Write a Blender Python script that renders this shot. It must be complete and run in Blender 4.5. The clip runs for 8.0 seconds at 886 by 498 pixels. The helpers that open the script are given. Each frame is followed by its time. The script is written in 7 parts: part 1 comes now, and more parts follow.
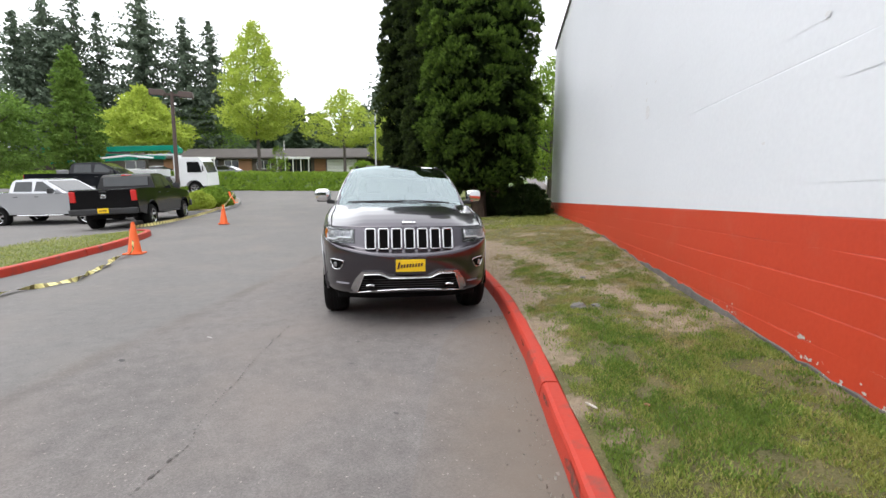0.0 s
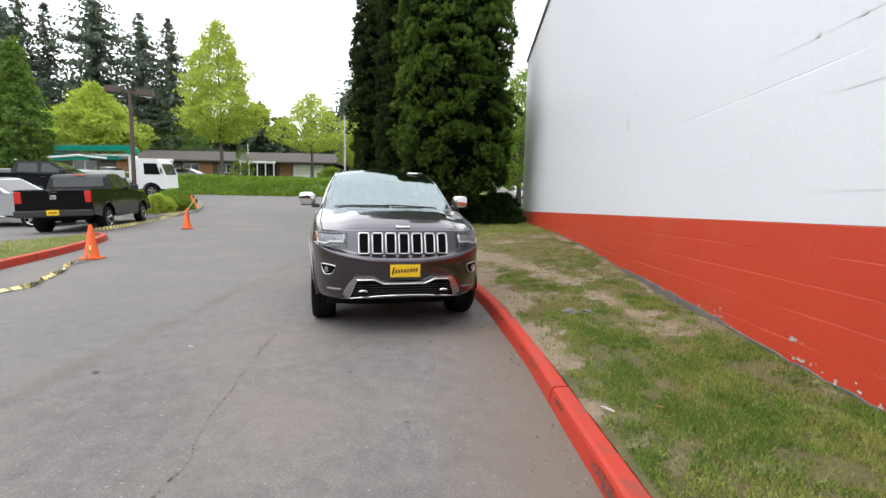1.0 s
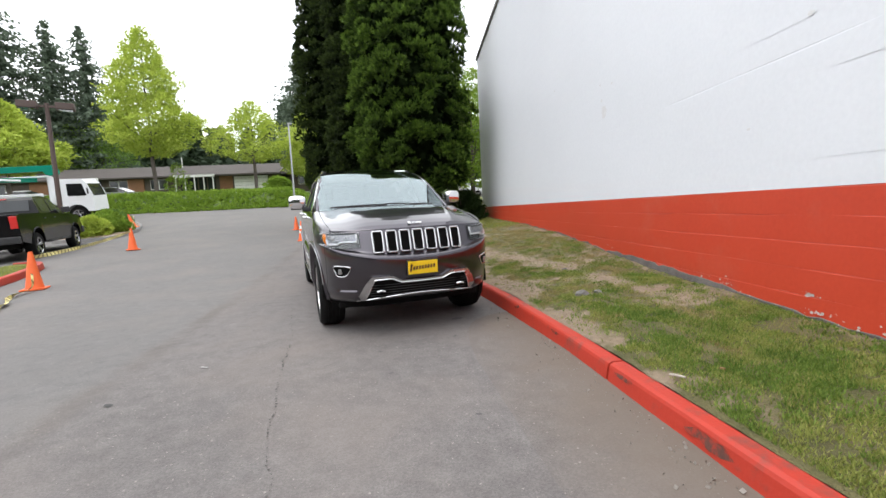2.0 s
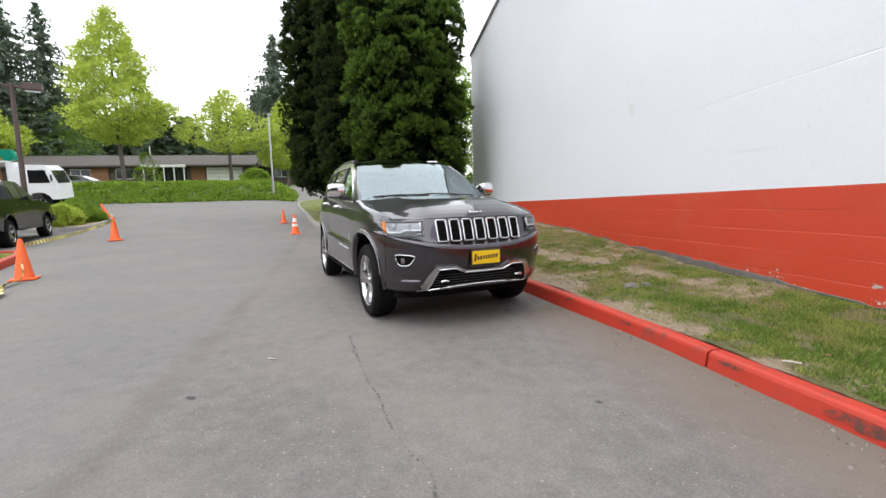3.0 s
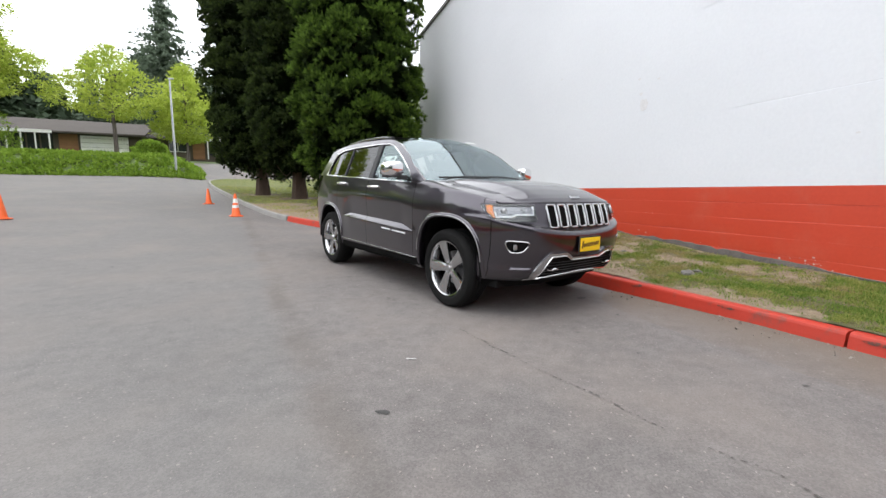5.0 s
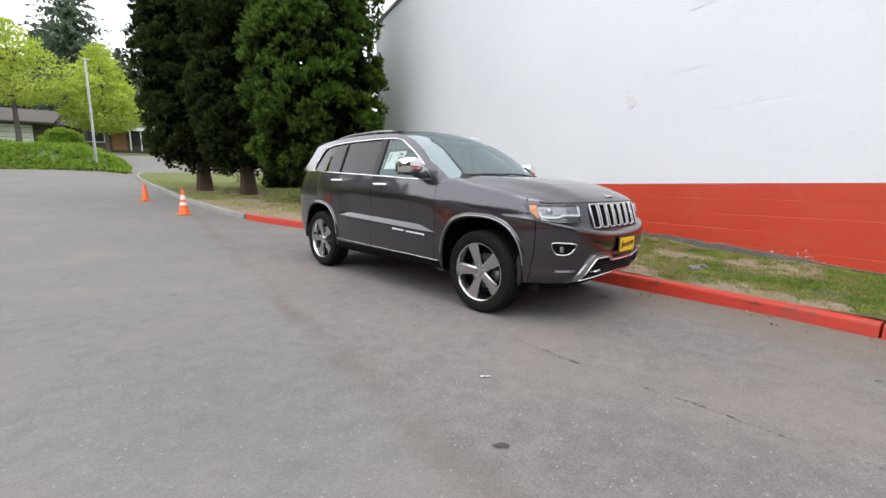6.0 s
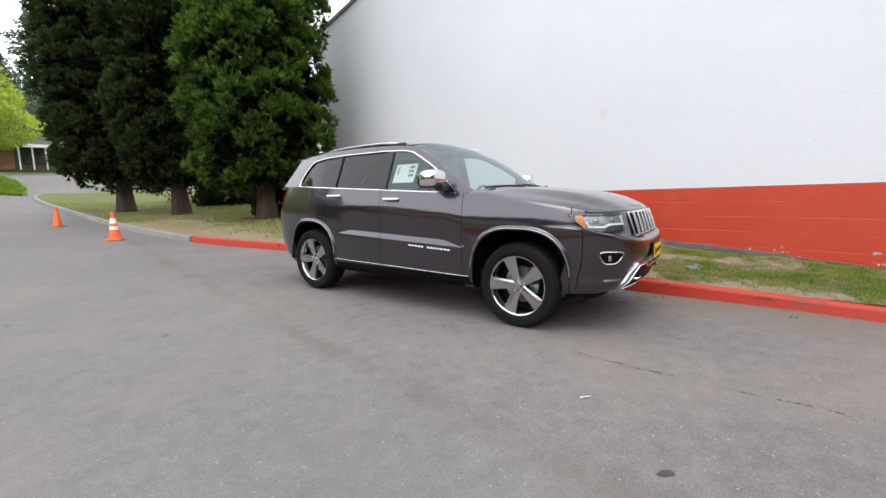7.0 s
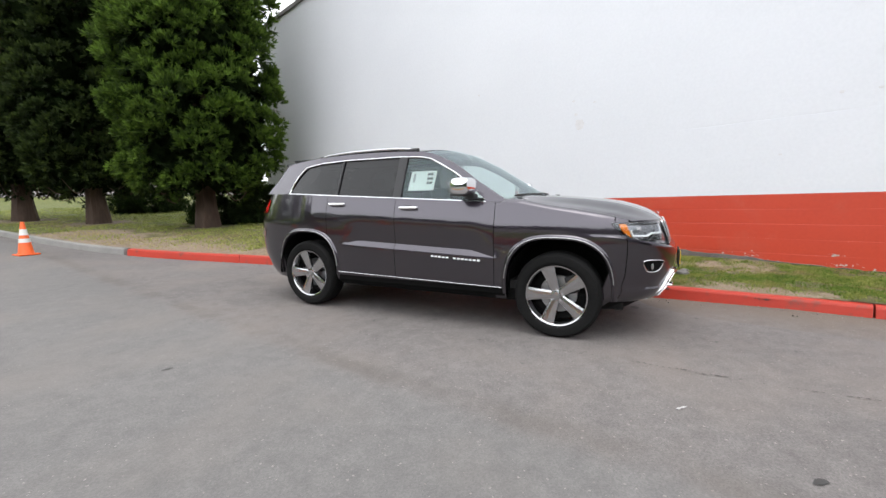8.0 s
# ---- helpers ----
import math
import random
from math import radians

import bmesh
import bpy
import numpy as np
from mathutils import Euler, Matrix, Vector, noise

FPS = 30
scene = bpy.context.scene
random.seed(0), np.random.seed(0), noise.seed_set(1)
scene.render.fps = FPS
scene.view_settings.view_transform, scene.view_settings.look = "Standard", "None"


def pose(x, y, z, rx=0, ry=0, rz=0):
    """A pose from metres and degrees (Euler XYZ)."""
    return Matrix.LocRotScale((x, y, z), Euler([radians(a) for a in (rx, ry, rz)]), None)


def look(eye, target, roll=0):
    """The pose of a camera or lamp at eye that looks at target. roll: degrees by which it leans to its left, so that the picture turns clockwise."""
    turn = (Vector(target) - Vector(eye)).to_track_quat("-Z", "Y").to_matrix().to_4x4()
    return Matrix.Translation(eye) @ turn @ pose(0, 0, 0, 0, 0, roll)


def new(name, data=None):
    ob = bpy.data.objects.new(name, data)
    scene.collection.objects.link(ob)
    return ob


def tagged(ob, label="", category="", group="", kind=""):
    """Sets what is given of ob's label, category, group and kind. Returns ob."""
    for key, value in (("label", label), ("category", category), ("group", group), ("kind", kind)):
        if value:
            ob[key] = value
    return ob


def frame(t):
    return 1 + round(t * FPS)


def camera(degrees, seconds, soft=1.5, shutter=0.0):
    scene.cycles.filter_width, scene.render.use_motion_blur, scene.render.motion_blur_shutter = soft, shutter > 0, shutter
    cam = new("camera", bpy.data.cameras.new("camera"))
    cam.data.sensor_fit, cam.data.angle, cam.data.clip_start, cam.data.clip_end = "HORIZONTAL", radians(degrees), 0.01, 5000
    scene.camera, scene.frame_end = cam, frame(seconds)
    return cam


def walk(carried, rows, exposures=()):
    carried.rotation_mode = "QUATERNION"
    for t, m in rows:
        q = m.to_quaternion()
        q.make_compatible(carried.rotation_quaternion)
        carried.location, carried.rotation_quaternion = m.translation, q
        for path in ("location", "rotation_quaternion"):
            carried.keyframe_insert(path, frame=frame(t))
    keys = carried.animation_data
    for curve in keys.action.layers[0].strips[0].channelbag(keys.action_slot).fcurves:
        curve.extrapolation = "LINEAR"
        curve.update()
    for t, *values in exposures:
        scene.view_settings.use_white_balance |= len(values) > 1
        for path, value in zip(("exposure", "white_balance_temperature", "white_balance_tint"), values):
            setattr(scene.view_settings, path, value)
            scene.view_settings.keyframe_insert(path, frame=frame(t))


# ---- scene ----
# The camera and its walk
cam = camera(92.7, 8.0)
PATH = [
    (0, (-0.259, 0.556, 1.312), (-0.368, 2.539, 1.081), 0.2),
    (0.5, (-0.311, 0.59, 1.304), (-0.305, 2.582, 1.133), 0.5),
    (1, (-0.546, 0.598, 1.274), (-0.496, 2.589, 1.083), 1.1),
    (1.5, (-0.847, 0.616, 1.238), (-0.685, 2.597, 1.018), -0.5),
    (1.7, (-0.973, 0.649, 1.222), (-0.753, 2.629, 1.044), -1.6),
    (2.8, (-1.813, 0.856, 1.142), (-1.44, 2.81, 0.939), -2.8),
    (3, (-2.006, 0.913, 1.145), (-1.598, 2.861, 0.944), -1.7),
    (3.5, (-2.423, 1.11, 1.114), (-1.946, 3.035, 0.852), -0.2),
    (4, (-2.854, 1.276, 1.108), (-2.238, 3.162, 0.858), 0.0),
    (4.5, (-3.252, 1.488, 1.105), (-2.535, 3.336, 0.84), -1.1),
    (5, (-3.623, 1.746, 1.12), (-2.8, 3.549, 0.855), 0.4),
    (5.2, (-3.789, 1.834, 1.122), (-2.879, 3.593, 0.842), -0.1),
    (6.3, (-4.406, 2.577, 1.176), (-3.256, 4.19, 0.905), 0.3),
    (6.5, (-4.559, 2.698, 1.175), (-3.316, 4.245, 0.93), -0.4),
    (7, (-4.846, 3.081, 1.2), (-3.535, 4.571, 0.953), -1.6),
    (7.5, (-5.095, 3.496, 1.225), (-3.715, 4.93, 1.027), -0.6),
    (8, (-5.365, 3.893, 1.242), (-3.825, 5.148, 1.018), -1.5),
]
walk(cam, [(t, look(eye, target, roll)) for t, eye, target, roll in PATH])

# Overcast daylight: a pale sky and a wide, weak sun
SUN_ELEVATION, SUN_AZIMUTH = radians(70), radians(235)
world = bpy.data.worlds.new("overcast")
scene.world = world
world.use_nodes = True
wn, wl = world.node_tree.nodes, world.node_tree.links
wn.clear()
sky = wn.new("ShaderNodeTexSky")
sky.sky_type, sky.sun_disc = "NISHITA", False
sky.sun_elevation, sky.sun_rotation = SUN_ELEVATION, SUN_AZIMUTH
sky.dust_density, sky.air_density = 4.0, 1.0
pale = wn.new("ShaderNodeHueSaturation")
pale.inputs["Saturation"].default_value = 0.10
cloud = wn.new("ShaderNodeMix")
cloud.data_type = "RGBA"
cloud.inputs["Factor"].default_value = 0.75
cloud.inputs["B"].default_value = (9.2, 9.45, 9.9, 1)
back = wn.new("ShaderNodeBackground")
back.inputs["Strength"].default_value = 0.125
wout = wn.new("ShaderNodeOutputWorld")
# an even cloud cover, a little brighter towards the horizon
way = wn.new("ShaderNodeTexCoord")
split = wn.new("ShaderNodeSeparateXYZ")
grow = wn.new("ShaderNodeMapRange")
grow.inputs["To Min"].default_value, grow.inputs["To Max"].default_value = 1.62, 1.30
lift = wn.new("ShaderNodeVectorMath")
lift.operation = "SCALE"
wl.new(way.outputs["Generated"], split.inputs[0])
wl.new(split.outputs["Z"], grow.inputs["Value"])
wl.new(sky.outputs[0], pale.inputs["Color"])
wl.new(pale.outputs[0], cloud.inputs["A"])
wl.new(cloud.outputs["Result"], lift.inputs[0])
wl.new(grow.outputs["Result"], lift.inputs["Scale"])
wl.new(lift.outputs[0], back.inputs["Color"])
wl.new(back.outputs[0], wout.inputs[0])

sun_data = bpy.data.lights.new("sun", "SUN")
sun_data.energy, sun_data.angle, sun_data.color = 0.6, radians(40), (1.0, 0.97, 0.93)
sun = new("sun", sun_data)
sun_way = Vector((math.sin(SUN_AZIMUTH) * math.cos(SUN_ELEVATION), math.cos(SUN_AZIMUTH) * math.cos(SUN_ELEVATION), math.sin(SUN_ELEVATION)))
sun.matrix_world = look(sun_way * 60, (0, 0, 0))
scene.view_settings.exposure = 0.68


# ---- materials ----
def shade(name, low, high, rough=0.6, metal=0.0, big=1.5, fine=60.0, bump=0.2, spread=0.5, coat=0.0, per_piece=0.0, rough_var=0.1, stretch=None, depth=0.004):
    """A surface with two colours mixed by coarse and fine noise, uneven gloss and fine relief."""
    m = bpy.data.materials.new(name)
    m.use_nodes = True
    n, l = m.node_tree.nodes, m.node_tree.links
    p = n["Principled BSDF"]
    tc = n.new("ShaderNodeTexCoord")
    src = tc.outputs["Object"]
    if stretch:
        mp = n.new("ShaderNodeMapping")
        mp.inputs["Scale"].default_value = stretch
        l.new(src, mp.inputs[0])
        src = mp.outputs[0]
    a = n.new("ShaderNodeTexNoise")
    a.inputs["Scale"].default_value, a.inputs["Detail"].default_value = big, 6
    b = n.new("ShaderNodeTexNoise")
    b.inputs["Scale"].default_value, b.inputs["Detail"].default_value = fine, 4
    l.new(src, a.inputs["Vector"])
    l.new(src, b.inputs["Vector"])
    mix = n.new("ShaderNodeMix")
    mix.inputs["Factor"].default_value = 0.45
    l.new(a.outputs["Fac"], mix.inputs["A"])
    l.new(b.outputs["Fac"], mix.inputs["B"])
    ramp = n.new("ShaderNodeMapRange")
    ramp.inputs["From Min"].default_value, ramp.inputs["From Max"].default_value = 0.5 - spread * 0.5, 0.5 + spread * 0.5
    l.new(mix.outputs["Result"], ramp.inputs["Value"])
    fac = ramp.outputs["Result"]
    if per_piece:
        oi = n.new("ShaderNodeObjectInfo")
        add = n.new("ShaderNodeMath")
        add.operation = "MULTIPLY_ADD"
        add.use_clamp = True
        l.new(oi.outputs["Random"], add.inputs[0])
        add.inputs[1].default_value = per_piece
        l.new(fac, add.inputs[2])
        fac = add.outputs[0]
    col = n.new("ShaderNodeMix")
    col.data_type = "RGBA"
    col.inputs["A"].default_value, col.inputs["B"].default_value = (*low, 1), (*high, 1)
    l.new(fac, col.inputs["Factor"])
    l.new(col.outputs["Result"], p.inputs["Base Color"])
    rr = n.new("ShaderNodeMapRange")
    rr.inputs["To Min"].default_value, rr.inputs["To Max"].default_value = max(0.02, rough - rough_var), min(1, rough + rough_var)
    l.new(a.outputs["Fac"], rr.inputs["Value"])
    l.new(rr.outputs["Result"], p.inputs["Roughness"])
    p.inputs["Metallic"].default_value = metal
    if coat:
        p.inputs["Coat Weight"].default_value, p.inputs["Coat Roughness"].default_value = coat, 0.03
    if bump:
        bp = n.new("ShaderNodeBump")
        bp.inputs["Strength"].default_value, bp.inputs["Distance"].default_value = bump, depth
        l.new(b.outputs["Fac"], bp.inputs["Height"])
        l.new(bp.outputs[0], p.inputs["Normal"])
    return m


def glass(name, tint, ior=1.5, gain=1.0, sheen=(1, 1, 1)):
    """Thin window glass: clear or tinted, with a gloss that grows towards grazing angles."""
    m = bpy.data.materials.new(name)
    m.use_nodes = True
    n, l = m.node_tree.nodes, m.node_tree.links
    n.remove(n["Principled BSDF"])
    tr = n.new("ShaderNodeBsdfTransparent")
    tr.inputs["Color"].default_value = (*tint, 1)
    gl = n.new("ShaderNodeBsdfGlossy")
    gl.inputs["Roughness"].default_value = 0.01
    gl.inputs["Color"].default_value = (*sheen, 1)
    fr = n.new("ShaderNodeFresnel")
    fr.inputs["IOR"].default_value = ior
    mul = n.new("ShaderNodeMath")
    mul.operation, mul.use_clamp = "MULTIPLY", True
    mul.inputs[1].default_value = gain
    l.new(fr.outputs[0], mul.inputs[0])
    mx = n.new("ShaderNodeMixShader")
    l.new(mul.outputs[0], mx.inputs[0])
    l.new(tr.outputs[0], mx.inputs[1])
    l.new(gl.outputs[0], mx.inputs[2])
    l.new(mx.outputs[0], n["Material Output"].inputs[0])
    return m


def leaf(name, dark, light, hue_patch=0.8, tips=0.0):
    """Foliage: each leaf its own tone, with coarse patches, paler tips with top light in their colour, and a little
    light let through.
    """
    m = bpy.data.materials.new(name)
    m.use_nodes = True
    n, l = m.node_tree.nodes, m.node_tree.links
    p = n["Principled BSDF"]
    g = n.new("ShaderNodeNewGeometry")
    tc = n.new("ShaderNodeTexCoord")
    a = n.new("ShaderNodeTexNoise")
    a.inputs["Scale"].default_value = hue_patch
    l.new(tc.outputs["Object"], a.inputs["Vector"])
    mix = n.new("ShaderNodeMix")
    mix.inputs["Factor"].default_value = 0.5
    l.new(g.outputs["Random Per Island"], mix.inputs["A"])
    l.new(a.outputs["Fac"], mix.inputs["B"])
    col = n.new("ShaderNodeMix")
    col.data_type = "RGBA"
    col.inputs["A"].default_value, col.inputs["B"].default_value = (*dark, 1), (*light, 1)
    fac = mix.outputs["Result"]
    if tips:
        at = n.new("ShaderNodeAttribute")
        at.attribute_name = "tip_toplight"
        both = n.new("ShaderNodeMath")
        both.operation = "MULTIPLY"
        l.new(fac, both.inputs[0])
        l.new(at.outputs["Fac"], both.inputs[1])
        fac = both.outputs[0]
    l.new(fac, col.inputs["Factor"])
    l.new(col.outputs["Result"], p.inputs["Base Color"])
    p.inputs["Roughness"].default_value, p.inputs["Specular IOR Level"].default_value = 0.6, 0.15
    tl = n.new("ShaderNodeBsdfTranslucent")
    l.new(col.outputs["Result"], tl.inputs["Color"])
    mx = n.new("ShaderNodeMixShader")
    mx.inputs[0].default_value = 0.3
    l.new(p.outputs[0], mx.inputs[1])
    l.new(tl.outputs[0], mx.inputs[2])
    l.new(mx.outputs[0], n["Material Output"].inputs[0])
    return m


def worn(m, colour, scale, lo, hi, most):
    """Let another colour show through in patches of coarse noise."""
    n, l = m.node_tree.nodes, m.node_tree.links
    p = n["Principled BSDF"]
    base = p.inputs["Base Color"].links[0].from_socket
    tc = n.new("ShaderNodeTexCoord")
    a = n.new("ShaderNodeTexNoise")
    a.inputs["Scale"].default_value, a.inputs["Detail"].default_value, a.inputs["Roughness"].default_value = scale, 9, 0.65
    l.new(tc.outputs["Object"], a.inputs["Vector"])
    mr = n.new("ShaderNodeMapRange")
    mr.inputs["From Min"].default_value, mr.inputs["From Max"].default_value, mr.inputs["To Max"].default_value = lo, hi, most
    l.new(a.outputs["Fac"], mr.inputs["Value"])
    mx = n.new("ShaderNodeMix")
    mx.data_type = "RGBA"
    l.new(mr.outputs["Result"], mx.inputs["Factor"])
    l.new(base, mx.inputs["A"])
    mx.inputs["B"].default_value = (*colour, 1)
    l.new(mx.outputs["Result"], p.inputs["Base Color"])
    return m


M = {
    "white_paint": shade("white_paint", (0.64, 0.655, 0.69), (0.73, 0.745, 0.78), 0.40, big=0.5, fine=25, bump=0.25, spread=0.6),
    "red_paint": worn(shade("red_paint", (0.44, 0.037, 0.014), (0.56, 0.058, 0.021), 0.5, big=0.9, fine=30, bump=0.25, spread=0.7), (0.50, 0.14, 0.09), 1.1, 0.56, 0.80, 0.4),
    "footing": shade("footing", (0.045, 0.040, 0.037), (0.17, 0.150, 0.138), 0.9, big=7, fine=50, bump=0.6),
    "kerb_red": worn(shade("kerb_red", (0.34, 0.021, 0.009), (0.47, 0.037, 0.016), 0.55, big=3, fine=40, bump=0.4, spread=0.8), (0.13, 0.05, 0.038), 5.0, 0.55, 0.66, 0.7),
    "concrete": shade("concrete", (0.17, 0.165, 0.16), (0.30, 0.29, 0.275), 0.9, big=2, fine=50, bump=0.4),
    "trim_dark": shade("trim_dark", (0.018, 0.018, 0.019), (0.03, 0.03, 0.032), 0.6, bump=0.1),
    "rubber": shade("rubber", (0.007, 0.007, 0.007), (0.014, 0.014, 0.014), 0.7, big=6, bump=0.2),
    "chrome": shade("chrome", (0.80, 0.80, 0.81), (0.88, 0.88, 0.89), 0.06, metal=1.0, bump=0, rough_var=0.02),
    "steel": shade("steel", (0.32, 0.32, 0.33), (0.45, 0.45, 0.46), 0.4, metal=1.0, bump=0.05),
    "alloy": shade("alloy", (0.46, 0.46, 0.47), (0.54, 0.54, 0.55), 0.16, metal=1.0, bump=0, rough_var=0.04),
    "bark": shade("bark", (0.035, 0.023, 0.017), (0.11, 0.072, 0.053), 0.95, big=3, fine=25, bump=1.0, stretch=(1, 1, 0.15), depth=0.03),
    "soil": shade("soil", (0.17, 0.115, 0.075), (0.36, 0.27, 0.185), 0.95, big=2.5, fine=40, bump=0.6, depth=0.01),
}

M["rubber"].node_tree.nodes["Principled BSDF"].inputs["Specular IOR Level"].default_value = 0.08


# ---- building blocks ----
def link_mesh(name, bm, mat, smooth=False):
    me = bpy.data.meshes.new(name)
    bm.to_mesh(me)
    bm.free()
    for m in mat if isinstance(mat, (list, tuple)) else [mat]:
        me.materials.append(m)
    if smooth:
        me.shade_smooth()
        me.set_sharp_from_angle(angle=radians(38))
    return new(name, me)


def part(name, bm, mat, parent, label="", smooth=False):
    ob = link_mesh(name, bm, mat, smooth)
    ob.parent = parent
    if label:
        ob["label"] = label
    return ob


def thing(name, label, category, m=None, group="", kind="", bm=None, mat=None, smooth=False):
    ob = link_mesh(name, bm, mat, smooth) if bm else new(name)
    if m is not None:
        ob.matrix_world = m
    return tagged(ob, label, category, group, kind)


def add_box(bm, size, at=(0, 0, 0), bevel=0.0, rot=None, seg=2):
    m = Matrix.Translation(at) @ (rot or Matrix.Identity(4)) @ Matrix.Diagonal((*size, 1))
    vs = bmesh.ops.create_cube(bm, size=1, matrix=m)["verts"]
    if bevel:
        es = list({e for v in vs for e in v.link_edges})
        bmesh.ops.bevel(bm, geom=es, offset=bevel, segments=seg, affect="EDGES", profile=0.6)
    return bm


def box(size, at=(0, 0, 0), bevel=0.0, rot=None, seg=2):
    return add_box(bmesh.new(), size, at, bevel, rot, seg)


def add_cyl(bm, a, b, r0, r1=None, seg=12, caps=True):
    a, b = Vector(a), Vector(b)
    q = (b - a).to_track_quat("Z", "Y").to_matrix().to_4x4()
    m = Matrix.Translation((a + b) / 2) @ q
    bmesh.ops.create_cone(bm, cap_ends=caps, segments=seg, radius1=r0, radius2=r0 if r1 is None else r1, depth=(b - a).length, matrix=m)
    return bm


def cyl(a, b, r0, r1=None, seg=12, caps=True):
    return add_cyl(bmesh.new(), a, b, r0, r1, seg, caps)


def add_grid(bm, rows, closed=False):
    """Faces between rows of points."""
    vs = [[bm.verts.new(p) for p in r] for r in rows]
    for r0, r1 in zip(vs, vs[1:]):
        k = len(r0)
        for i in range(k if closed else k - 1):
            j = (i + 1) % k
            bm.faces.new((r0[i], r0[j], r1[j], r1[i]))
    return vs


def add_tube(bm, path, r, seg=8, closed=False, flat=1.0):
    path = [Vector(p) for p in path]
    k = len(path)
    rows = []
    for i, p in enumerate(path):
        a = path[(i - 1) % k] if closed or i else p
        b = path[(i + 1) % k] if closed or i < k - 1 else p
        d = (b - a).normalized()
        up = Vector((0, 0, 1)) if abs(d.z) < 0.95 else Vector((1, 0, 0))
        s = d.cross(up).normalized()
        u = s.cross(d)
        rr = r[i] if isinstance(r, (list, tuple)) else r
        rows.append([p + (s * math.cos(w) * flat + u * math.sin(w)) * rr for w in (2 * math.pi * q / seg for q in range(seg))])
    if closed:
        rows.append(rows[0])
    add_grid(bm, rows, True)
    if not closed:
        for r_ in (rows[0], rows[-1]):
            bm.faces.new([bm.verts.new(p) for p in r_])
    bmesh.ops.remove_doubles(bm, verts=bm.verts, dist=1e-5)
    return bm


def tube(path, r, seg=8, closed=False, flat=1.0):
    return add_tube(bmesh.new(), path, r, seg, closed, flat)


def lathe(profile, seg=32, axis="Y"):
    """Turn a list of (radius, along) round an axis."""
    bm = bmesh.new()
    rows = []
    for r, h in profile:
        ring = []
        for i in range(seg):
            w = 2 * math.pi * i / seg
            c, s = r * math.cos(w), r * math.sin(w)
            ring.append((c, h, s) if axis == "Y" else (c, s, h))
        rows.append(ring)
    add_grid(bm, rows, True)
    bmesh.ops.recalc_face_normals(bm, faces=bm.faces)
    return bm


def add_panel(bm, loops, at, thick=0.0, inward=None):
    """Fill a flat outline with holes, mapped to a curved surface by at(u, v)."""
    edges, verts = [], []
    for loop in loops:
        vs = [bm.verts.new((u, v, 0)) for u, v in loop]
        verts += vs
        edges += [bm.edges.new((a, b)) for a, b in zip(vs, vs[1:] + vs[:1])]
    faces = bmesh.ops.triangle_fill(bm, edges=edges, use_beauty=True, use_dissolve=False)["geom"]
    faces = [f for f in faces if isinstance(f, bmesh.types.BMFace)]
    for v in verts:
        v.co = at(v.co.x, v.co.y)
    if thick:
        ex = bmesh.ops.extrude_face_region(bm, geom=faces)["geom"]
        d = Vector(inward) * thick
        for v in ex:
            if isinstance(v, bmesh.types.BMVert):
                v.co += d
    bmesh.ops.recalc_face_normals(bm, faces=bm.faces)
    return bm


def face_out(bm, way):
    """Turn a sheet so that its faces look along a direction."""
    bm.normal_update()
    if sum(f.normal.dot(Vector(way)) * f.calc_area() for f in bm.faces) < 0:
        bmesh.ops.reverse_faces(bm, faces=bm.faces)
    return bm


def smooth_line(pts, steps=6, closed=False):
    """A soft curve through points."""
    out, k = [], len(pts)
    P = [Vector(p) for p in pts]
    for i in range(k if closed else k - 1):
        p0 = P[(i - 1) % k] if closed or i else P[i]
        p1, p2 = P[i], P[(i + 1) % k]
        p3 = P[(i + 2) % k] if closed or i + 2 < k else p2
        for j in range(steps):
            t = j / steps
            out.append(0.5 * ((2 * p1) + (p2 - p0) * t + (2 * p0 - 5 * p1 + 4 * p2 - p3) * t * t + (3 * p1 - p0 - 3 * p2 + p3) * t ** 3))
    if not closed:
        out.append(P[-1])
    return out


def table(rows, x):
    """Read a value off a list of (x, value) with straight lines between."""
    return float(np.interp(x, [r[0] for r in rows], [r[1] for r in rows]))


def rise(x, y):
    """The height of the sloping ground."""
    u = min(y, 38) - 6.5
    s = max(0.5 * (u + math.sqrt(u * u + 4)) - 0.85, 0)
    dip = 0.085 * min(max(-x - 10.6, 0), 6) * min(max((21 - y) / 4, 0), 1)
    lean = 1 - dip + 0.07 * min(max(-x - 3, 0), 6) - 0.05 * min(max(-x - 11, 0), 8) * min(max((28 - y) / 6, 0), 1)
    return (0.027 * s + 0.0007 * s * s) * lean


# ---- ground, lawns, kerbs, wall ----
def land(x, y):
    """The whole ground: the sloping lot, then the upper terrace behind the bank."""
    z = rise(x, y)
    if y > 37:
        t = min((y - 37) / 11, 1)
        z += (3.6 - z) * t * t * (3 - 2 * t) + 0.09 * min(max(y - 48, 0), 10) + 0.02 * max(y - 58, 0)
    return min(z, 7.0)


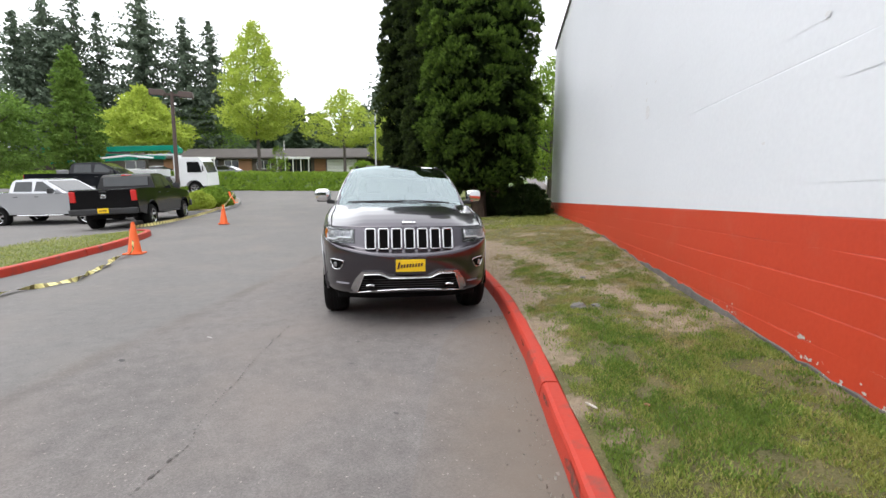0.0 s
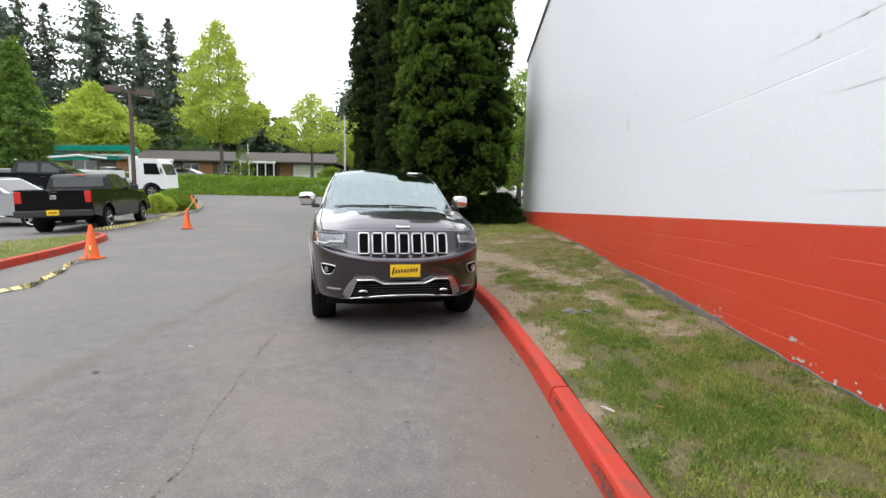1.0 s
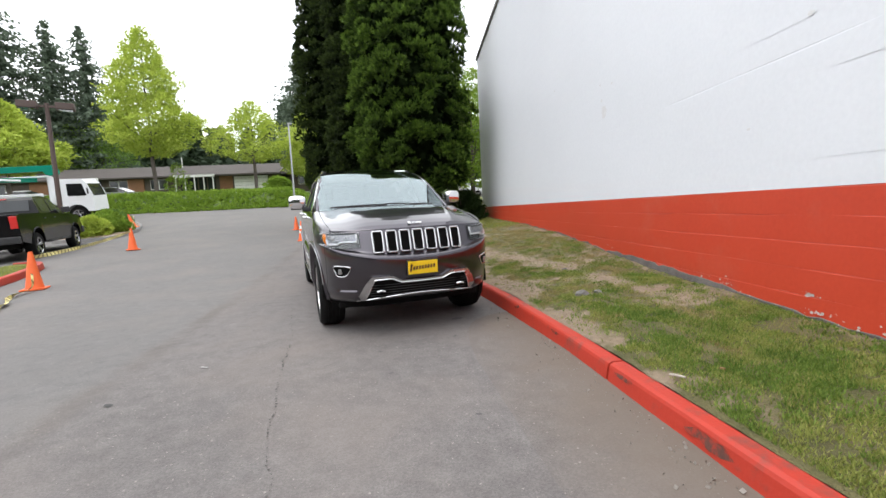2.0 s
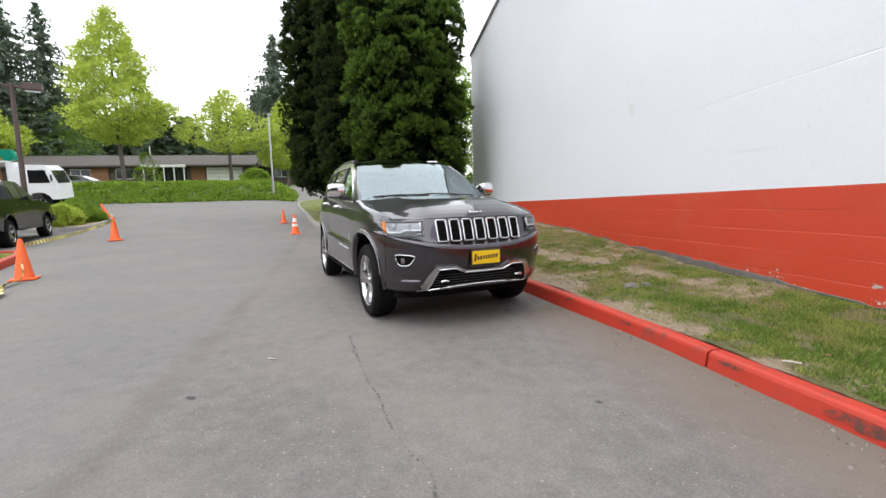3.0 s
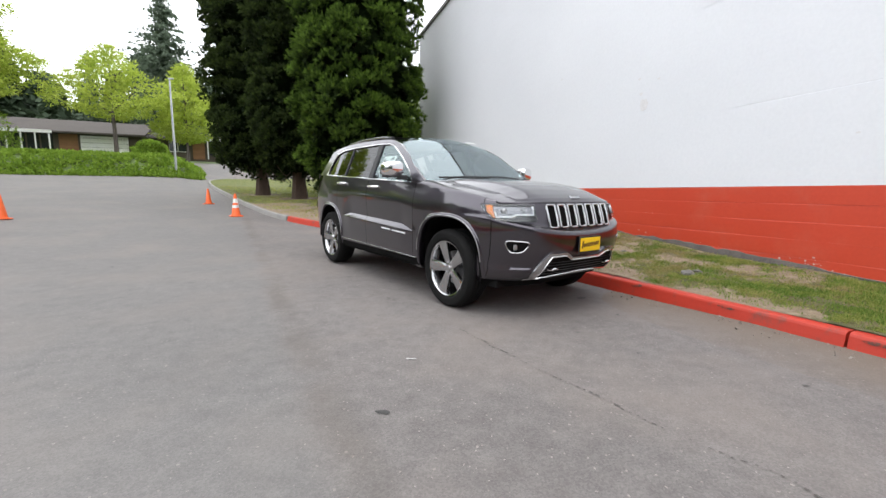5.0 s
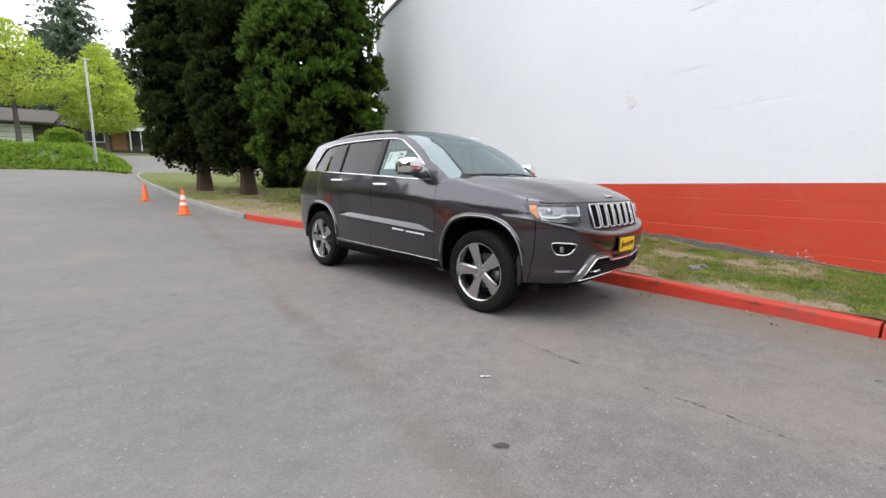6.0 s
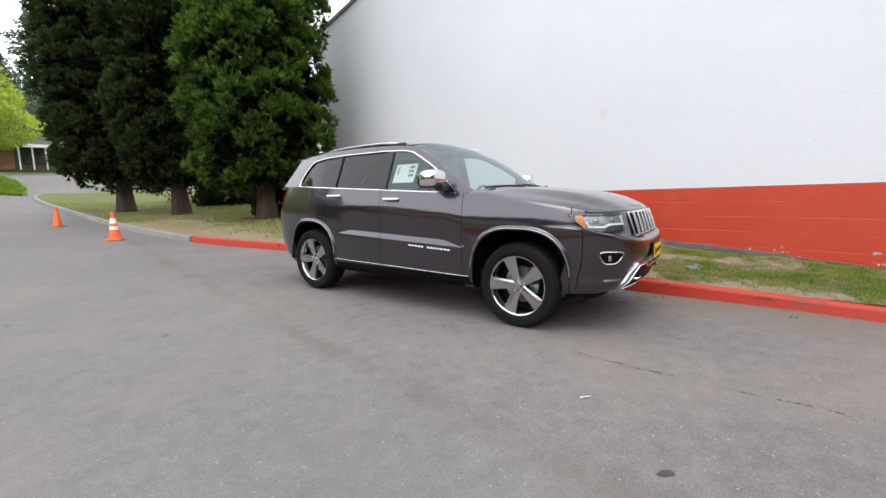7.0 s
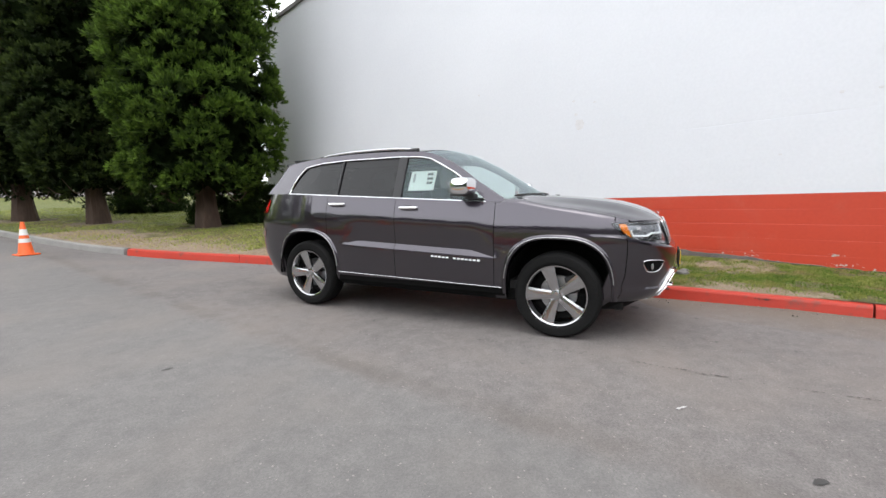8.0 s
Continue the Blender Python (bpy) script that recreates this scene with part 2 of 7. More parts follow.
def asphalt(name="asphalt", gutter=False):
    m = shade(name, (0.106, 0.0965, 0.0935), (0.190, 0.176, 0.169), 0.85, big=0.45, fine=7, bump=0, spread=0.55)
    n, l = m.node_tree.nodes, m.node_tree.links
    p = n["Principled BSDF"]
    base = p.inputs["Base Color"].links[0].from_socket
    tc = n.new("ShaderNodeTexCoord")
    # pale and dark stones showing in the binder
    v = n.new("ShaderNodeTexVoronoi")
    v.inputs["Scale"].default_value = 130
    l.new(tc.outputs["Object"], v.inputs["Vector"])
    hsv = n.new("ShaderNodeSeparateColor")
    l.new(v.outputs["Color"], hsv.inputs[0])
    mr = n.new("ShaderNodeMapRange")
    mr.inputs["To Min"].default_value, mr.inputs["To Max"].default_value = 0.84, 1.16
    l.new(hsv.outputs[0], mr.inputs["Value"])
    mott = n.new("ShaderNodeTexNoise")
    mott.inputs["Scale"].default_value, mott.inputs["Detail"].default_value, mott.inputs["Roughness"].default_value = 9, 7, 0.72
    l.new(tc.outputs["Object"], mott.inputs["Vector"])
    mo = n.new("ShaderNodeMapRange")
    mo.inputs["From Min"].default_value, mo.inputs["From Max"].default_value = 0.3, 0.7
    mo.inputs["To Min"].default_value, mo.inputs["To Max"].default_value = 0.90, 1.10
    l.new(mott.outputs["Fac"], mo.inputs["Value"])
    both_ = n.new("ShaderNodeMath")
    both_.operation = "MULTIPLY"
    l.new(mr.outputs[0], both_.inputs[0])
    l.new(mo.outputs[0], both_.inputs[1])
    mul = n.new("ShaderNodeVectorMath")
    mul.operation = "SCALE"
    l.new(base, mul.inputs[0])
    l.new(both_.outputs[0], mul.inputs["Scale"])
    # scattered bright chips
    v2 = n.new("ShaderNodeTexVoronoi")
    v2.inputs["Scale"].default_value = 46
    jit = n.new("ShaderNodeTexNoise")
    jit.inputs["Scale"].default_value, jit.inputs["Detail"].default_value = 55, 3
    l.new(tc.outputs["Object"], jit.inputs["Vector"])
    bent = n.new("ShaderNodeVectorMath")
    bent.operation = "MULTIPLY_ADD"
    bent.inputs[1].default_value = (0.02, 0.02, 0.02)
    l.new(jit.outputs["Color"], bent.inputs[0])
    l.new(tc.outputs["Object"], bent.inputs[2])
    l.new(bent.outputs[0], v2.inputs["Vector"])
    c2 = n.new("ShaderNodeSeparateColor")
    l.new(v2.outputs["Color"], c2.inputs[0])
    near = n.new("ShaderNodeMath")
    near.operation = "LESS_THAN"
    l.new(v2.outputs["Distance"], near.inputs[0])
    size_ = n.new("ShaderNodeMapRange")
    size_.inputs["To Min"].default_value, size_.inputs["To Max"].default_value = 0.08, 0.30
    l.new(c2.outputs[0], size_.inputs["Value"])
    l.new(size_.outputs[0], near.inputs[1])
    rare = n.new("ShaderNodeMath")
    rare.operation = "GREATER_THAN"
    l.new(c2.outputs[1], rare.inputs[0])
    rare.inputs[1].default_value = 0.84
    both = n.new("ShaderNodeMath")
    both.operation = "MULTIPLY"
    l.new(near.outputs[0], both.inputs[0])
    l.new(rare.outputs[0], both.inputs[1])
    chip = n.new("ShaderNodeMix")
    chip.data_type = "RGBA"
    l.new(both.outputs[0], chip.inputs["Factor"])
    l.new(mul.outputs[0], chip.inputs["A"])
    tone = n.new("ShaderNodeMix")
    tone.data_type = "RGBA"
    l.new(c2.outputs[2], tone.inputs["Factor"])
    tone.inputs["A"].default_value, tone.inputs["B"].default_value = (0.19, 0.165, 0.145, 1), (0.32, 0.30, 0.28, 1)
    l.new(tone.outputs["Result"], chip.inputs["B"])
    # brown-grey dust stains in patches
    st = n.new("ShaderNodeTexNoise")
    st.inputs["Scale"].default_value, st.inputs["Detail"].default_value = 0.8, 7
    l.new(tc.outputs["Object"], st.inputs["Vector"])
    sr = n.new("ShaderNodeMapRange")
    sr.inputs["From Min"].default_value, sr.inputs["From Max"].default_value = 0.46, 0.72
    sr.inputs["To Max"].default_value = 0.50
    l.new(st.outputs["Fac"], sr.inputs["Value"])
    dust = n.new("ShaderNodeMix")
    dust.data_type = "RGBA"
    l.new(sr.outputs[0], dust.inputs["Factor"])
    l.new(chip.outputs["Result"], dust.inputs["A"])
    dust.inputs["B"].default_value = (0.212, 0.181, 0.160, 1)
    # the worn, dirty joint between the two paving lanes, and their slightly different greys
    sep = n.new("ShaderNodeSeparateXYZ")
    l.new(tc.outputs["Object"], sep.inputs[0])
    wav = n.new("ShaderNodeTexNoise")
    wav.inputs["Scale"].default_value, wav.inputs["Detail"].default_value, wav.inputs["Roughness"].default_value = 1.3, 8, 0.65
    l.new(tc.outputs["Object"], wav.inputs["Vector"])

    def calc(op, a, b):
        q = n.new("ShaderNodeMath")
        q.operation = op
        for i, v_ in enumerate((a, b)):
            if isinstance(v_, (int, float)):
                q.inputs[i].default_value = v_
            else:
                l.new(v_, q.inputs[i])
        return q.outputs[0]

    def span(v_, lo, hi, out_lo, out_hi):
        q = n.new("ShaderNodeMapRange")
        q.interpolation_type = "SMOOTHSTEP"
        q.inputs["From Min"].default_value, q.inputs["From Max"].default_value = lo, hi
        q.inputs["To Min"].default_value, q.inputs["To Max"].default_value = out_lo, out_hi
        l.new(v_, q.inputs["Value"])
        return q.outputs[0]

    def blend(fac_, a, colour):
        q = n.new("ShaderNodeMix")
        q.data_type = "RGBA"
        l.new(fac_, q.inputs["Factor"])
        l.new(a, q.inputs["A"])
        q.inputs["B"].default_value = (*colour, 1)
        return q.outputs["Result"]

    off = calc("ADD", calc("ADD", sep.outputs["X"], 3.14), calc("MULTIPLY", sep.outputs["Y"], 0.036))
    off = calc("ADD", off, calc("MULTIPLY", calc("SUBTRACT", wav.outputs["Fac"], 0.5), 0.30))
    grain_ = span(wav.outputs["Fac"], 0.36, 0.60, 0.05, 1.0)
    top = blend(calc("MULTIPLY", span(calc("ABSOLUTE", off, 0.0), 0.02, 0.17, 0.36, 0.0), grain_), dust.outputs["Result"], (0.092, 0.080, 0.068))
    top = blend(span(off, -0.25, -0.02, 0.22, 0.0), top, (0.150, 0.160, 0.158))
    if gutter:
        reach_ = calc("ADD", sep.outputs["X"], calc("MULTIPLY", calc("SUBTRACT", wav.outputs["Fac"], 0.5), 0.9))
        top = blend(span(reach_, -0.85, 0.30, 0.0, 0.85), top, (0.142, 0.112, 0.088))
    l.new(top, p.inputs["Base Color"])
    p.inputs["Specular IOR Level"].default_value = 0.3
    bp = n.new("ShaderNodeBump")
    bp.inputs["Strength"].default_value, bp.inputs["Distance"].default_value = 0.22, 0.004
    l.new(v.outputs["Distance"], bp.inputs["Height"])
    l.new(bp.outputs[0], p.inputs["Normal"])
    return m


M["asphalt"] = asphalt()
M["gutter"] = asphalt("gutter", True)
M["field"] = shade("field", (0.055, 0.10, 0.025), (0.13, 0.17, 0.055), 0.95, big=0.15, fine=3, bump=0.3)
M["lawn_far"] = shade("lawn_far", (0.058, 0.088, 0.018), (0.175, 0.175, 0.055), 0.95, big=1.6, fine=30, spread=0.3, bump=0.8, depth=0.03)

steps_x = [-400, -200, -120, -80] + [x * 2.0 - 60 for x in range(51)] + [60, 120, 200, 400]
steps_y = [-300, -120, -60, -30] + [y * 1.0 - 20 for y in range(71)] + [56, 64, 80, 120, 200, 400, 800]
bm = bmesh.new()
rows = add_grid(bm, [[(x, y, land(x, y)) for x in steps_x] for y in steps_y])
bm.faces.ensure_lookup_table()
for f in bm.faces:
    c = f.calc_center_median()
    f.material_index = 1 if c.y > 50 or c.x < -60 or c.x > 30 or (c.y > 43 and -5 < c.x < 6) else 0
ground = thing("ground", "worn grey asphalt with pale chips and dust stains", "ground", kind="structure", bm=bm, mat=[M["asphalt"], M["field"]], smooth=True)

# The kerb beside the parked car: red paint, then bare concrete round the corner
KERB = smooth_line([(0.215, -20, 0), (0.215, -8, 0), (0.215, 0, 0), (0.215, 2.5, 0), (0.21, 4.2, 0), (0.11, 6.2, 0), (-0.29, 8.6, 0), (-1.25, 11.4, 0), (-2.72, 15.2, 0), (-3.72, 20.2, 0), (-4.55, 25.5, 0), (-5.7, 32.0, 0), (-6.15, 35.5, 0), (-6.1, 37.6, 0), (-5.2, 39.2, 0), (-2.5, 40.2, 0), (4.0, 40.8, 0), (14.0, 41.2, 0)], 14)
ISLAND = smooth_line([(-14.0, -20, 0), (-8.3, -6, 0), (-7.35, 2.0, 0), (-7.5, 5.0, 0), (-7.85, 7.0, 0), (-8.3, 8.7, 0), (-8.8, 10.6, 0), (-9.45, 12.3, 0), (-9.95, 12.9, 0), (-10.6, 12.7, 0)], 12)
PLANTER = smooth_line([(-15.0, 20.7, 0), (-13.1, 20.2, 0), (-12.5, 20.9, 0), (-12.75, 22.2, 0), (-13.6, 24.8, 0), (-14.9, 27.4, 0), (-16.6, 29.3, 0), (-19.5, 30.2, 0)], 12)


def kerb_piece(line, a, b, flip=1, height=0.15, deep=0.14):
    """One length of kerb between two places on its line; the foot follows the ground."""
    bm = bmesh.new()
    rows = []
    for i in range(a, b + 1):
        p = line[i]
        d = (line[min(i + 1, len(line) - 1)] - line[max(i - 1, 0)]).normalized()
        s = Vector((d.y, -d.x, 0)) * flip
        if i == a:
            p = p + d * 0.009
        if i == b:
            p = p - d * 0.009
        z = land(p.x, p.y)
        w = 0.004 * noise.noise(p * 3)
        prof = [(0.0 + w, -0.1), (0.0 + w, 0.01), (0.018 + w, height - 0.03), (0.026 + w, height - 0.012), (0.045, height - 0.001), (deep - 0.02, height), (deep, height - 0.012), (deep, -0.1)]
        rows.append([(p.x + s.x * o, p.y + s.y * o, z + h) for o, h in prof])
    add_grid(bm, rows)
    for r in (rows[0], rows[-1]):
        bm.faces.new([bm.verts.new(q) for q in r])
    bmesh.ops.remove_doubles(bm, verts=bm.verts, dist=1e-5)
    bmesh.ops.recalc_face_normals(bm, faces=bm.faces)
    return bm


def kerb_run(name, label, line, flip, spans, piece=3.05):
    """A kerb cast in lengths; spans: (from, to, material) along the line."""
    top = thing(name, label, "kerb", kind="structure")
    run, lengths = 0.0, [0.0]
    for p, q in zip(line, line[1:]):
        run += (q - p).length
        lengths.append(run)
    for lo, hi, mat in spans:
        s = lo
        while s < hi - 0.3:
            e = min(s + piece, hi)
            a = int(np.argmin([abs(v - s) for v in lengths]))
            b = int(np.argmin([abs(v - e) for v in lengths]))
            if b > a:
                part("kerb_stone", kerb_piece(line, a, b, flip), mat, top)
            s = e
    return top


def resample(line, step):
    out, carry = [line[0]], 0.0
    for p, q in zip(line, line[1:]):
        n_ = (q - p).length
        while carry + n_ >= step:
            t = (step - carry) / n_
            p = p.lerp(q, t)
            out.append(p)
            n_ = (q - p).length
            carry = 0.0
        carry += n_
    return out


KERB, ISLAND, PLANTER = (resample(k, 0.1) for k in (KERB, ISLAND, PLANTER))
joint = int(np.argmin([abs(p.y - 3.22) for p in KERB])) * 0.1
grey = int(np.argmin([abs(p.y - 15.0) for p in KERB])) * 0.1
first = joint - 3.05 * int(joint / 3.05)
kerb_near = kerb_run("kerb_right", "red-painted concrete kerb with worn joints, turning bare grey at the bend", KERB, 1, [(first, grey, M["kerb_red"]), (grey, len(KERB) * 0.1 - 0.2, M["concrete"])])
kerb_run("kerb_left", "red-painted concrete kerb round a grass strip", ISLAND, -1, [(0, len(ISLAND) * 0.1 - 0.2, M["kerb_red"])])
kerb_run("kerb_planter", "grey concrete kerb round a planted island", PLANTER, -1, [(0, len(PLANTER) * 0.1 - 0.2, M["concrete"])])

# the asphalt rises a little into the gutter beside the near kerb
bm = bmesh.new()
rows = []
for p in KERB:
    if -8 < p.y < 5.3:
        full = 0.035 * min(1, (5.3 - p.y) / 1.5)
        rows.append([(p.x + 0.03 - 0.93 * i / 10, p.y, land(p.x, p.y) - 0.003 + (full + 0.003) * (1 - i / 10) ** 1.6) for i in range(11)])
add_grid(bm, rows)
bmesh.ops.recalc_face_normals(bm, faces=bm.faces)
thing("gutter", "grey asphalt rising gently to the red kerb", "gutter", kind="structure", bm=bm, mat=M["gutter"], smooth=True)

WALL_X, WALL_Y, WALL_LEAN = 1.955, 3.36, 0.097
WALL_END, WALL_TOP = 20.2, 7.9


def wall_x(y):
    return WALL_X + WALL_LEAN * (y - WALL_Y)


def kerb_x(y):
    return float(np.interp(y, KY, KX))


bend = [p for p in KERB if p.y < 37.5 and p.x > -6.4]
KY, KX = [p.y for p in bend], [p.x for p in bend]


def wear(x, y):
    """How far the grass is worn to soil, 0 to 1."""
    f = (x - kerb_x(y)) / max(wall_x(y) - kerb_x(y), 0.1)
    q = Vector((x, y, 0))
    n1 = noise.fractal(q * 1.3, 1.0, 2.0, 4) + 0.5 * noise.noise(q * 7)
    w = -0.45
    if y > 2.3:
        w += 1.15 * math.exp(-((f - 0.08) / (0.05 + 0.11 * min((y - 2.3) / 3.0, 1))) ** 2) * min((y - 2.3) / 2.0, 1)
    if 3.6 < y < 10:
        mid = 0.80 - 0.09 * (y - 4)
        w += 0.85 * math.exp(-((f - mid) / 0.11) ** 2) * min((y - 3.6) / 0.8, 1)
    w += 0.16 * min(max((y - 5) / 4, 0), 1)
    w += 0.9 * math.exp(-((x - 0.52) ** 2 + (y - 2.5) ** 2) / 0.02)
    # bare specks between the tufts
    w += 0.55 * max(0, noise.noise(q * 5.5 + Vector((3, 0, 9))) - 0.22) * 2.2
    if f > 0.93:
        w += 0.35
    return min(max((w + 0.85 * n1) * 1.25 + 0.30, 0), 1)


# how far the lawn climbs to the wall
BANK_Y = (0, 2.8, 3.4, 4.0, 5.0, 5.6, 6.5, 7.7, 9.5, 11.8, 15.5, 19.8)
BANK_H = (0.085, 0.092, 0.107, 0.14, 0.155, 0.185, 0.245, 0.31, 0.37, 0.38, 0.29, 0.20)


def lawn_z(x, y):
    k, w = kerb_x(y), wall_x(y)
    f = min(max((x - k - 0.15) / max(w - k - 0.15, 0.1), 0), 1.4)
    q = Vector((x, y, 3))
    return land(x, y) + 0.145 + float(np.interp(y, BANK_Y, BANK_H)) * min(f, 1) ** 0.8 + 0.025 * noise.noise(q * 1.5) + 0.012 * noise.noise(q * 6)


def lawn_material(name="lawn", low=(0.048, 0.054, 0.014), high=(0.165, 0.140, 0.058)):
    m = shade(name, low, high, 0.95, big=5, fine=75, bump=1.0, depth=0.02, spread=0.4)
    n, l = m.node_tree.nodes, m.node_tree.links
    p = n["Principled BSDF"]
    base = p.inputs["Base Color"].links[0].from_socket
    at = n.new("ShaderNodeAttribute")
    at.attribute_name = "wear"
    tc = n.new("ShaderNodeTexCoord")
    fine = n.new("ShaderNodeTexNoise")
    fine.inputs["Scale"].default_value, fine.inputs["Detail"].default_value = 14, 6
    l.new(tc.outputs["Object"], fine.inputs["Vector"])
    add = n.new("ShaderNodeMath")
    add.operation = "ADD"
    l.new(at.outputs["Fac"], add.inputs[0])
    l.new(fine.outputs["Fac"], add.inputs[1])
    mr = n.new("ShaderNodeMapRange")
    mr.inputs["From Min"].default_value, mr.inputs["From Max"].default_value = 0.75, 1.25
    l.new(add.outputs[0], mr.inputs["Value"])
    soil = n.new("ShaderNodeMix")
    soil.data_type = "RGBA"
    soil.inputs["A"].default_value, soil.inputs["B"].default_value = (0.135, 0.098, 0.064, 1), (0.34, 0.265, 0.185, 1)
    l.new(fine.outputs["Fac"], soil.inputs["Factor"])
    out = n.new("ShaderNodeMix")
    out.data_type = "RGBA"
    l.new(mr.outputs[0], out.inputs["Factor"])
    l.new(base, out.inputs["A"])
    l.new(soil.outputs["Result"], out.inputs["B"])
    l.new(out.outputs["Result"], p.inputs["Base Color"])
    return m


M["lawn"] = lawn_material()
M["lawn_shade"] = lawn_material("lawn_shade", (0.050, 0.082, 0.012), (0.160, 0.155, 0.042))


def sheet(name, label, ys, across, edge, zf, mat, worn=None):
    bm = bmesh.new()
    rows, tags = [], []
    for y in ys:
        a, b = edge(y)
        row = [(a + (b - a) * i / across) for i in range(across + 1)]
        rows.append([(x, y, zf(x, y)) for x in row])
        tags += [worn(x, y) if worn else 0.0 for x in row]
    add_grid(bm, rows)
    ob = thing(name, label, "lawn", kind="structure", bm=bm, mat=mat, smooth=True)
    attr = ob.data.attributes.new("wear", "FLOAT", "POINT")
    attr.data.foreach_set("value", tags)
    return ob


ys = [-20 + 1.0 * i for i in range(20)] + [0.1 * i for i in range(0, 203)]
sheet("lawn_strip", "patchy green lawn strip worn to brown soil beside the wall", ys, 26, lambda y: (kerb_x(y) + 0.125, wall_x(y) - 0.002), lawn_z, M["lawn"], wear)
ys = [WALL_END + 0.4 * i for i in range(43)] + [37.5, 38.0, 38.5, 39.0, 39.4, 39.8, 40.1]
sheet("lawn_corner", "mown green lawn under tall cedars, dry near the kerb", ys, 40, lambda y: (kerb_x(y) + 0.125 if y < 37.4 else float(np.interp(y, (37.5, 38.4, 39.1, 39.6, 40.1), (-5.95, -5.6, -5.1, -4.1, -2.6))), 34.0), lambda x, y: lawn_z(min(x, wall_x(y) + 3), y) + land(x, y) - land(min(x, wall_x(y) + 3), y), M["lawn_shade"], lambda x, y: min(1, max(0.6 * max(0, 1 - (x - kerb_x(y)) / 3.2) * (0.25 + 0.9 * noise.noise(Vector((x, y, 0)) * 0.8)) if y < 27 else 0, max(1.0 - 0.42 * math.hypot(x - tx, y - ty) for tx, ty in ((0.1, 17.6), (-1.5, 22.4), (-2.95, 25.2))) + 0.25 * noise.noise(Vector((x, y, 5)) * 2))))


def island_edge(y):
    return float(np.interp(y, [p.y for p in ISLAND if p.y < 12.8], [p.x for p in ISLAND if p.y < 12.8]))


def flat_fill(name, label, line, inner, zf, mat):
    """A planted surface between a kerb line and an inner edge."""
    bm = bmesh.new()
    rows = []
    for p, q in zip(line, inner):
        rows.append([Vector((p[0], p[1], 0)).lerp(Vector((q[0], q[1], 0)), i / 12) for i in range(13)])
    add_grid(bm, [[(v.x, v.y, zf(v.x, v.y)) for v in r] for r in rows])
    return thing(name, label, "lawn", kind="structure", bm=bm, mat=mat, smooth=True)


ys = [-10 + 0.5 * i for i in range(46)]
flat_fill("lawn_island", "short dry grass strip between road and parking bays", [(island_edge(y) - 0.125, y) for y in ys], [(min(island_edge(y) - 0.3, -9.6 + 0.05 * (7 - y) - 1.2 * math.sqrt(max(0, (12.9 - y) / 6))), y) for y in ys], lambda x, y: land(x, y) + 0.14 + 0.02 * noise.noise(Vector((x, y, 0)) * 2), M["lawn_far"])
pl = [p for p in PLANTER if p.y > 20.8]
flat_fill("planter_bed", "dark soil bed of the planted island", [(p.x - 0.1, p.y) for p in pl[::4]], [(p.x - 2.6, p.y + 0.1) for p in pl[::4]], lambda x, y: land(x, y) + 0.12, M["soil"])

# The block wall: painted courses, mortar lines partly filled by paint
wall = thing("wall_side", "tall painted concrete block wall, white above a red band", "wall", kind="structure")
bm = bmesh.new()
along = Vector((WALL_LEAN, 1, 0)).normalized()
out_ = Vector((-along.y, along.x, 0))
add_box(bm, (24, 38.6 + 0.3, WALL_TOP - 0.1), (0, 0, 0))
for v in bm.verts:
    depth_, run_ = (v.co.x + 12), (v.co.y + 19.45)
    y = -20 + run_ * 38.5 / 38.9
    p = Vector((wall_x(-20), -20, 0)) + along * (run_ / 38.9 * (WALL_END + 20 - 0.03) * math.sqrt(1 + WALL_LEAN ** 2)) - out_ * (0.02 + depth_)
    v.co = (p.x, p.y, v.co.z + WALL_TOP / 2 - 0.05)
part("wall_core", bm, M["white_paint"], wall)
COURSE, BAND = 0.2033, 1.222
lengths = [-20.0 + i for i in range(20)] + [0.12 * i for i in range(168)]
level = BAND - 7 * COURSE
k = -7
while level < WALL_TOP - 0.05:
    top = min(level + COURSE, WALL_TOP)
    bm = bmesh.new()
    rows = []
    for y in lengths + [WALL_END]:
        x = wall_x(y)
        # bevelled joints, mostly filled by paint, that come and go along the course
        o0, o1 = (max(0.0, noise.fractal(Vector((y * 0.55, q * 3.1, 1.7)), 1, 2, 3) + (-0.20 if q % 5 == 0 else -0.60) + (0.95 if k < 0 else 0)) for q in (k, k + 1))
        o0, o1 = min(o0, 0.8), min(o1, 0.8)
        w = 0.0035 * noise.noise(Vector((y * 1.8, k * 1.3, 0)))
        deep = 0.008 if k < 0 else 0.0042
        prof = [(w + deep * o0, level), (w, level + (0.003 if k < 0 else 0.006) * o0 + 0.0003), (w - 0.0005, level + COURSE * 0.5), (w, top - 0.020 * o1 - 0.0003), (w + deep * o1, top)]
        rows.append([(x - out_.x * (o - 0.0), y - out_.y * o, z) for o, z in prof])
    add_grid(bm, rows)
    bm.faces.new([bm.verts.new(q) for q in rows[-1]])
    part("block_course", bm, M["red_paint"] if k < 0 else M["white_paint"], wall)
    level, k = level + COURSE, k + 1
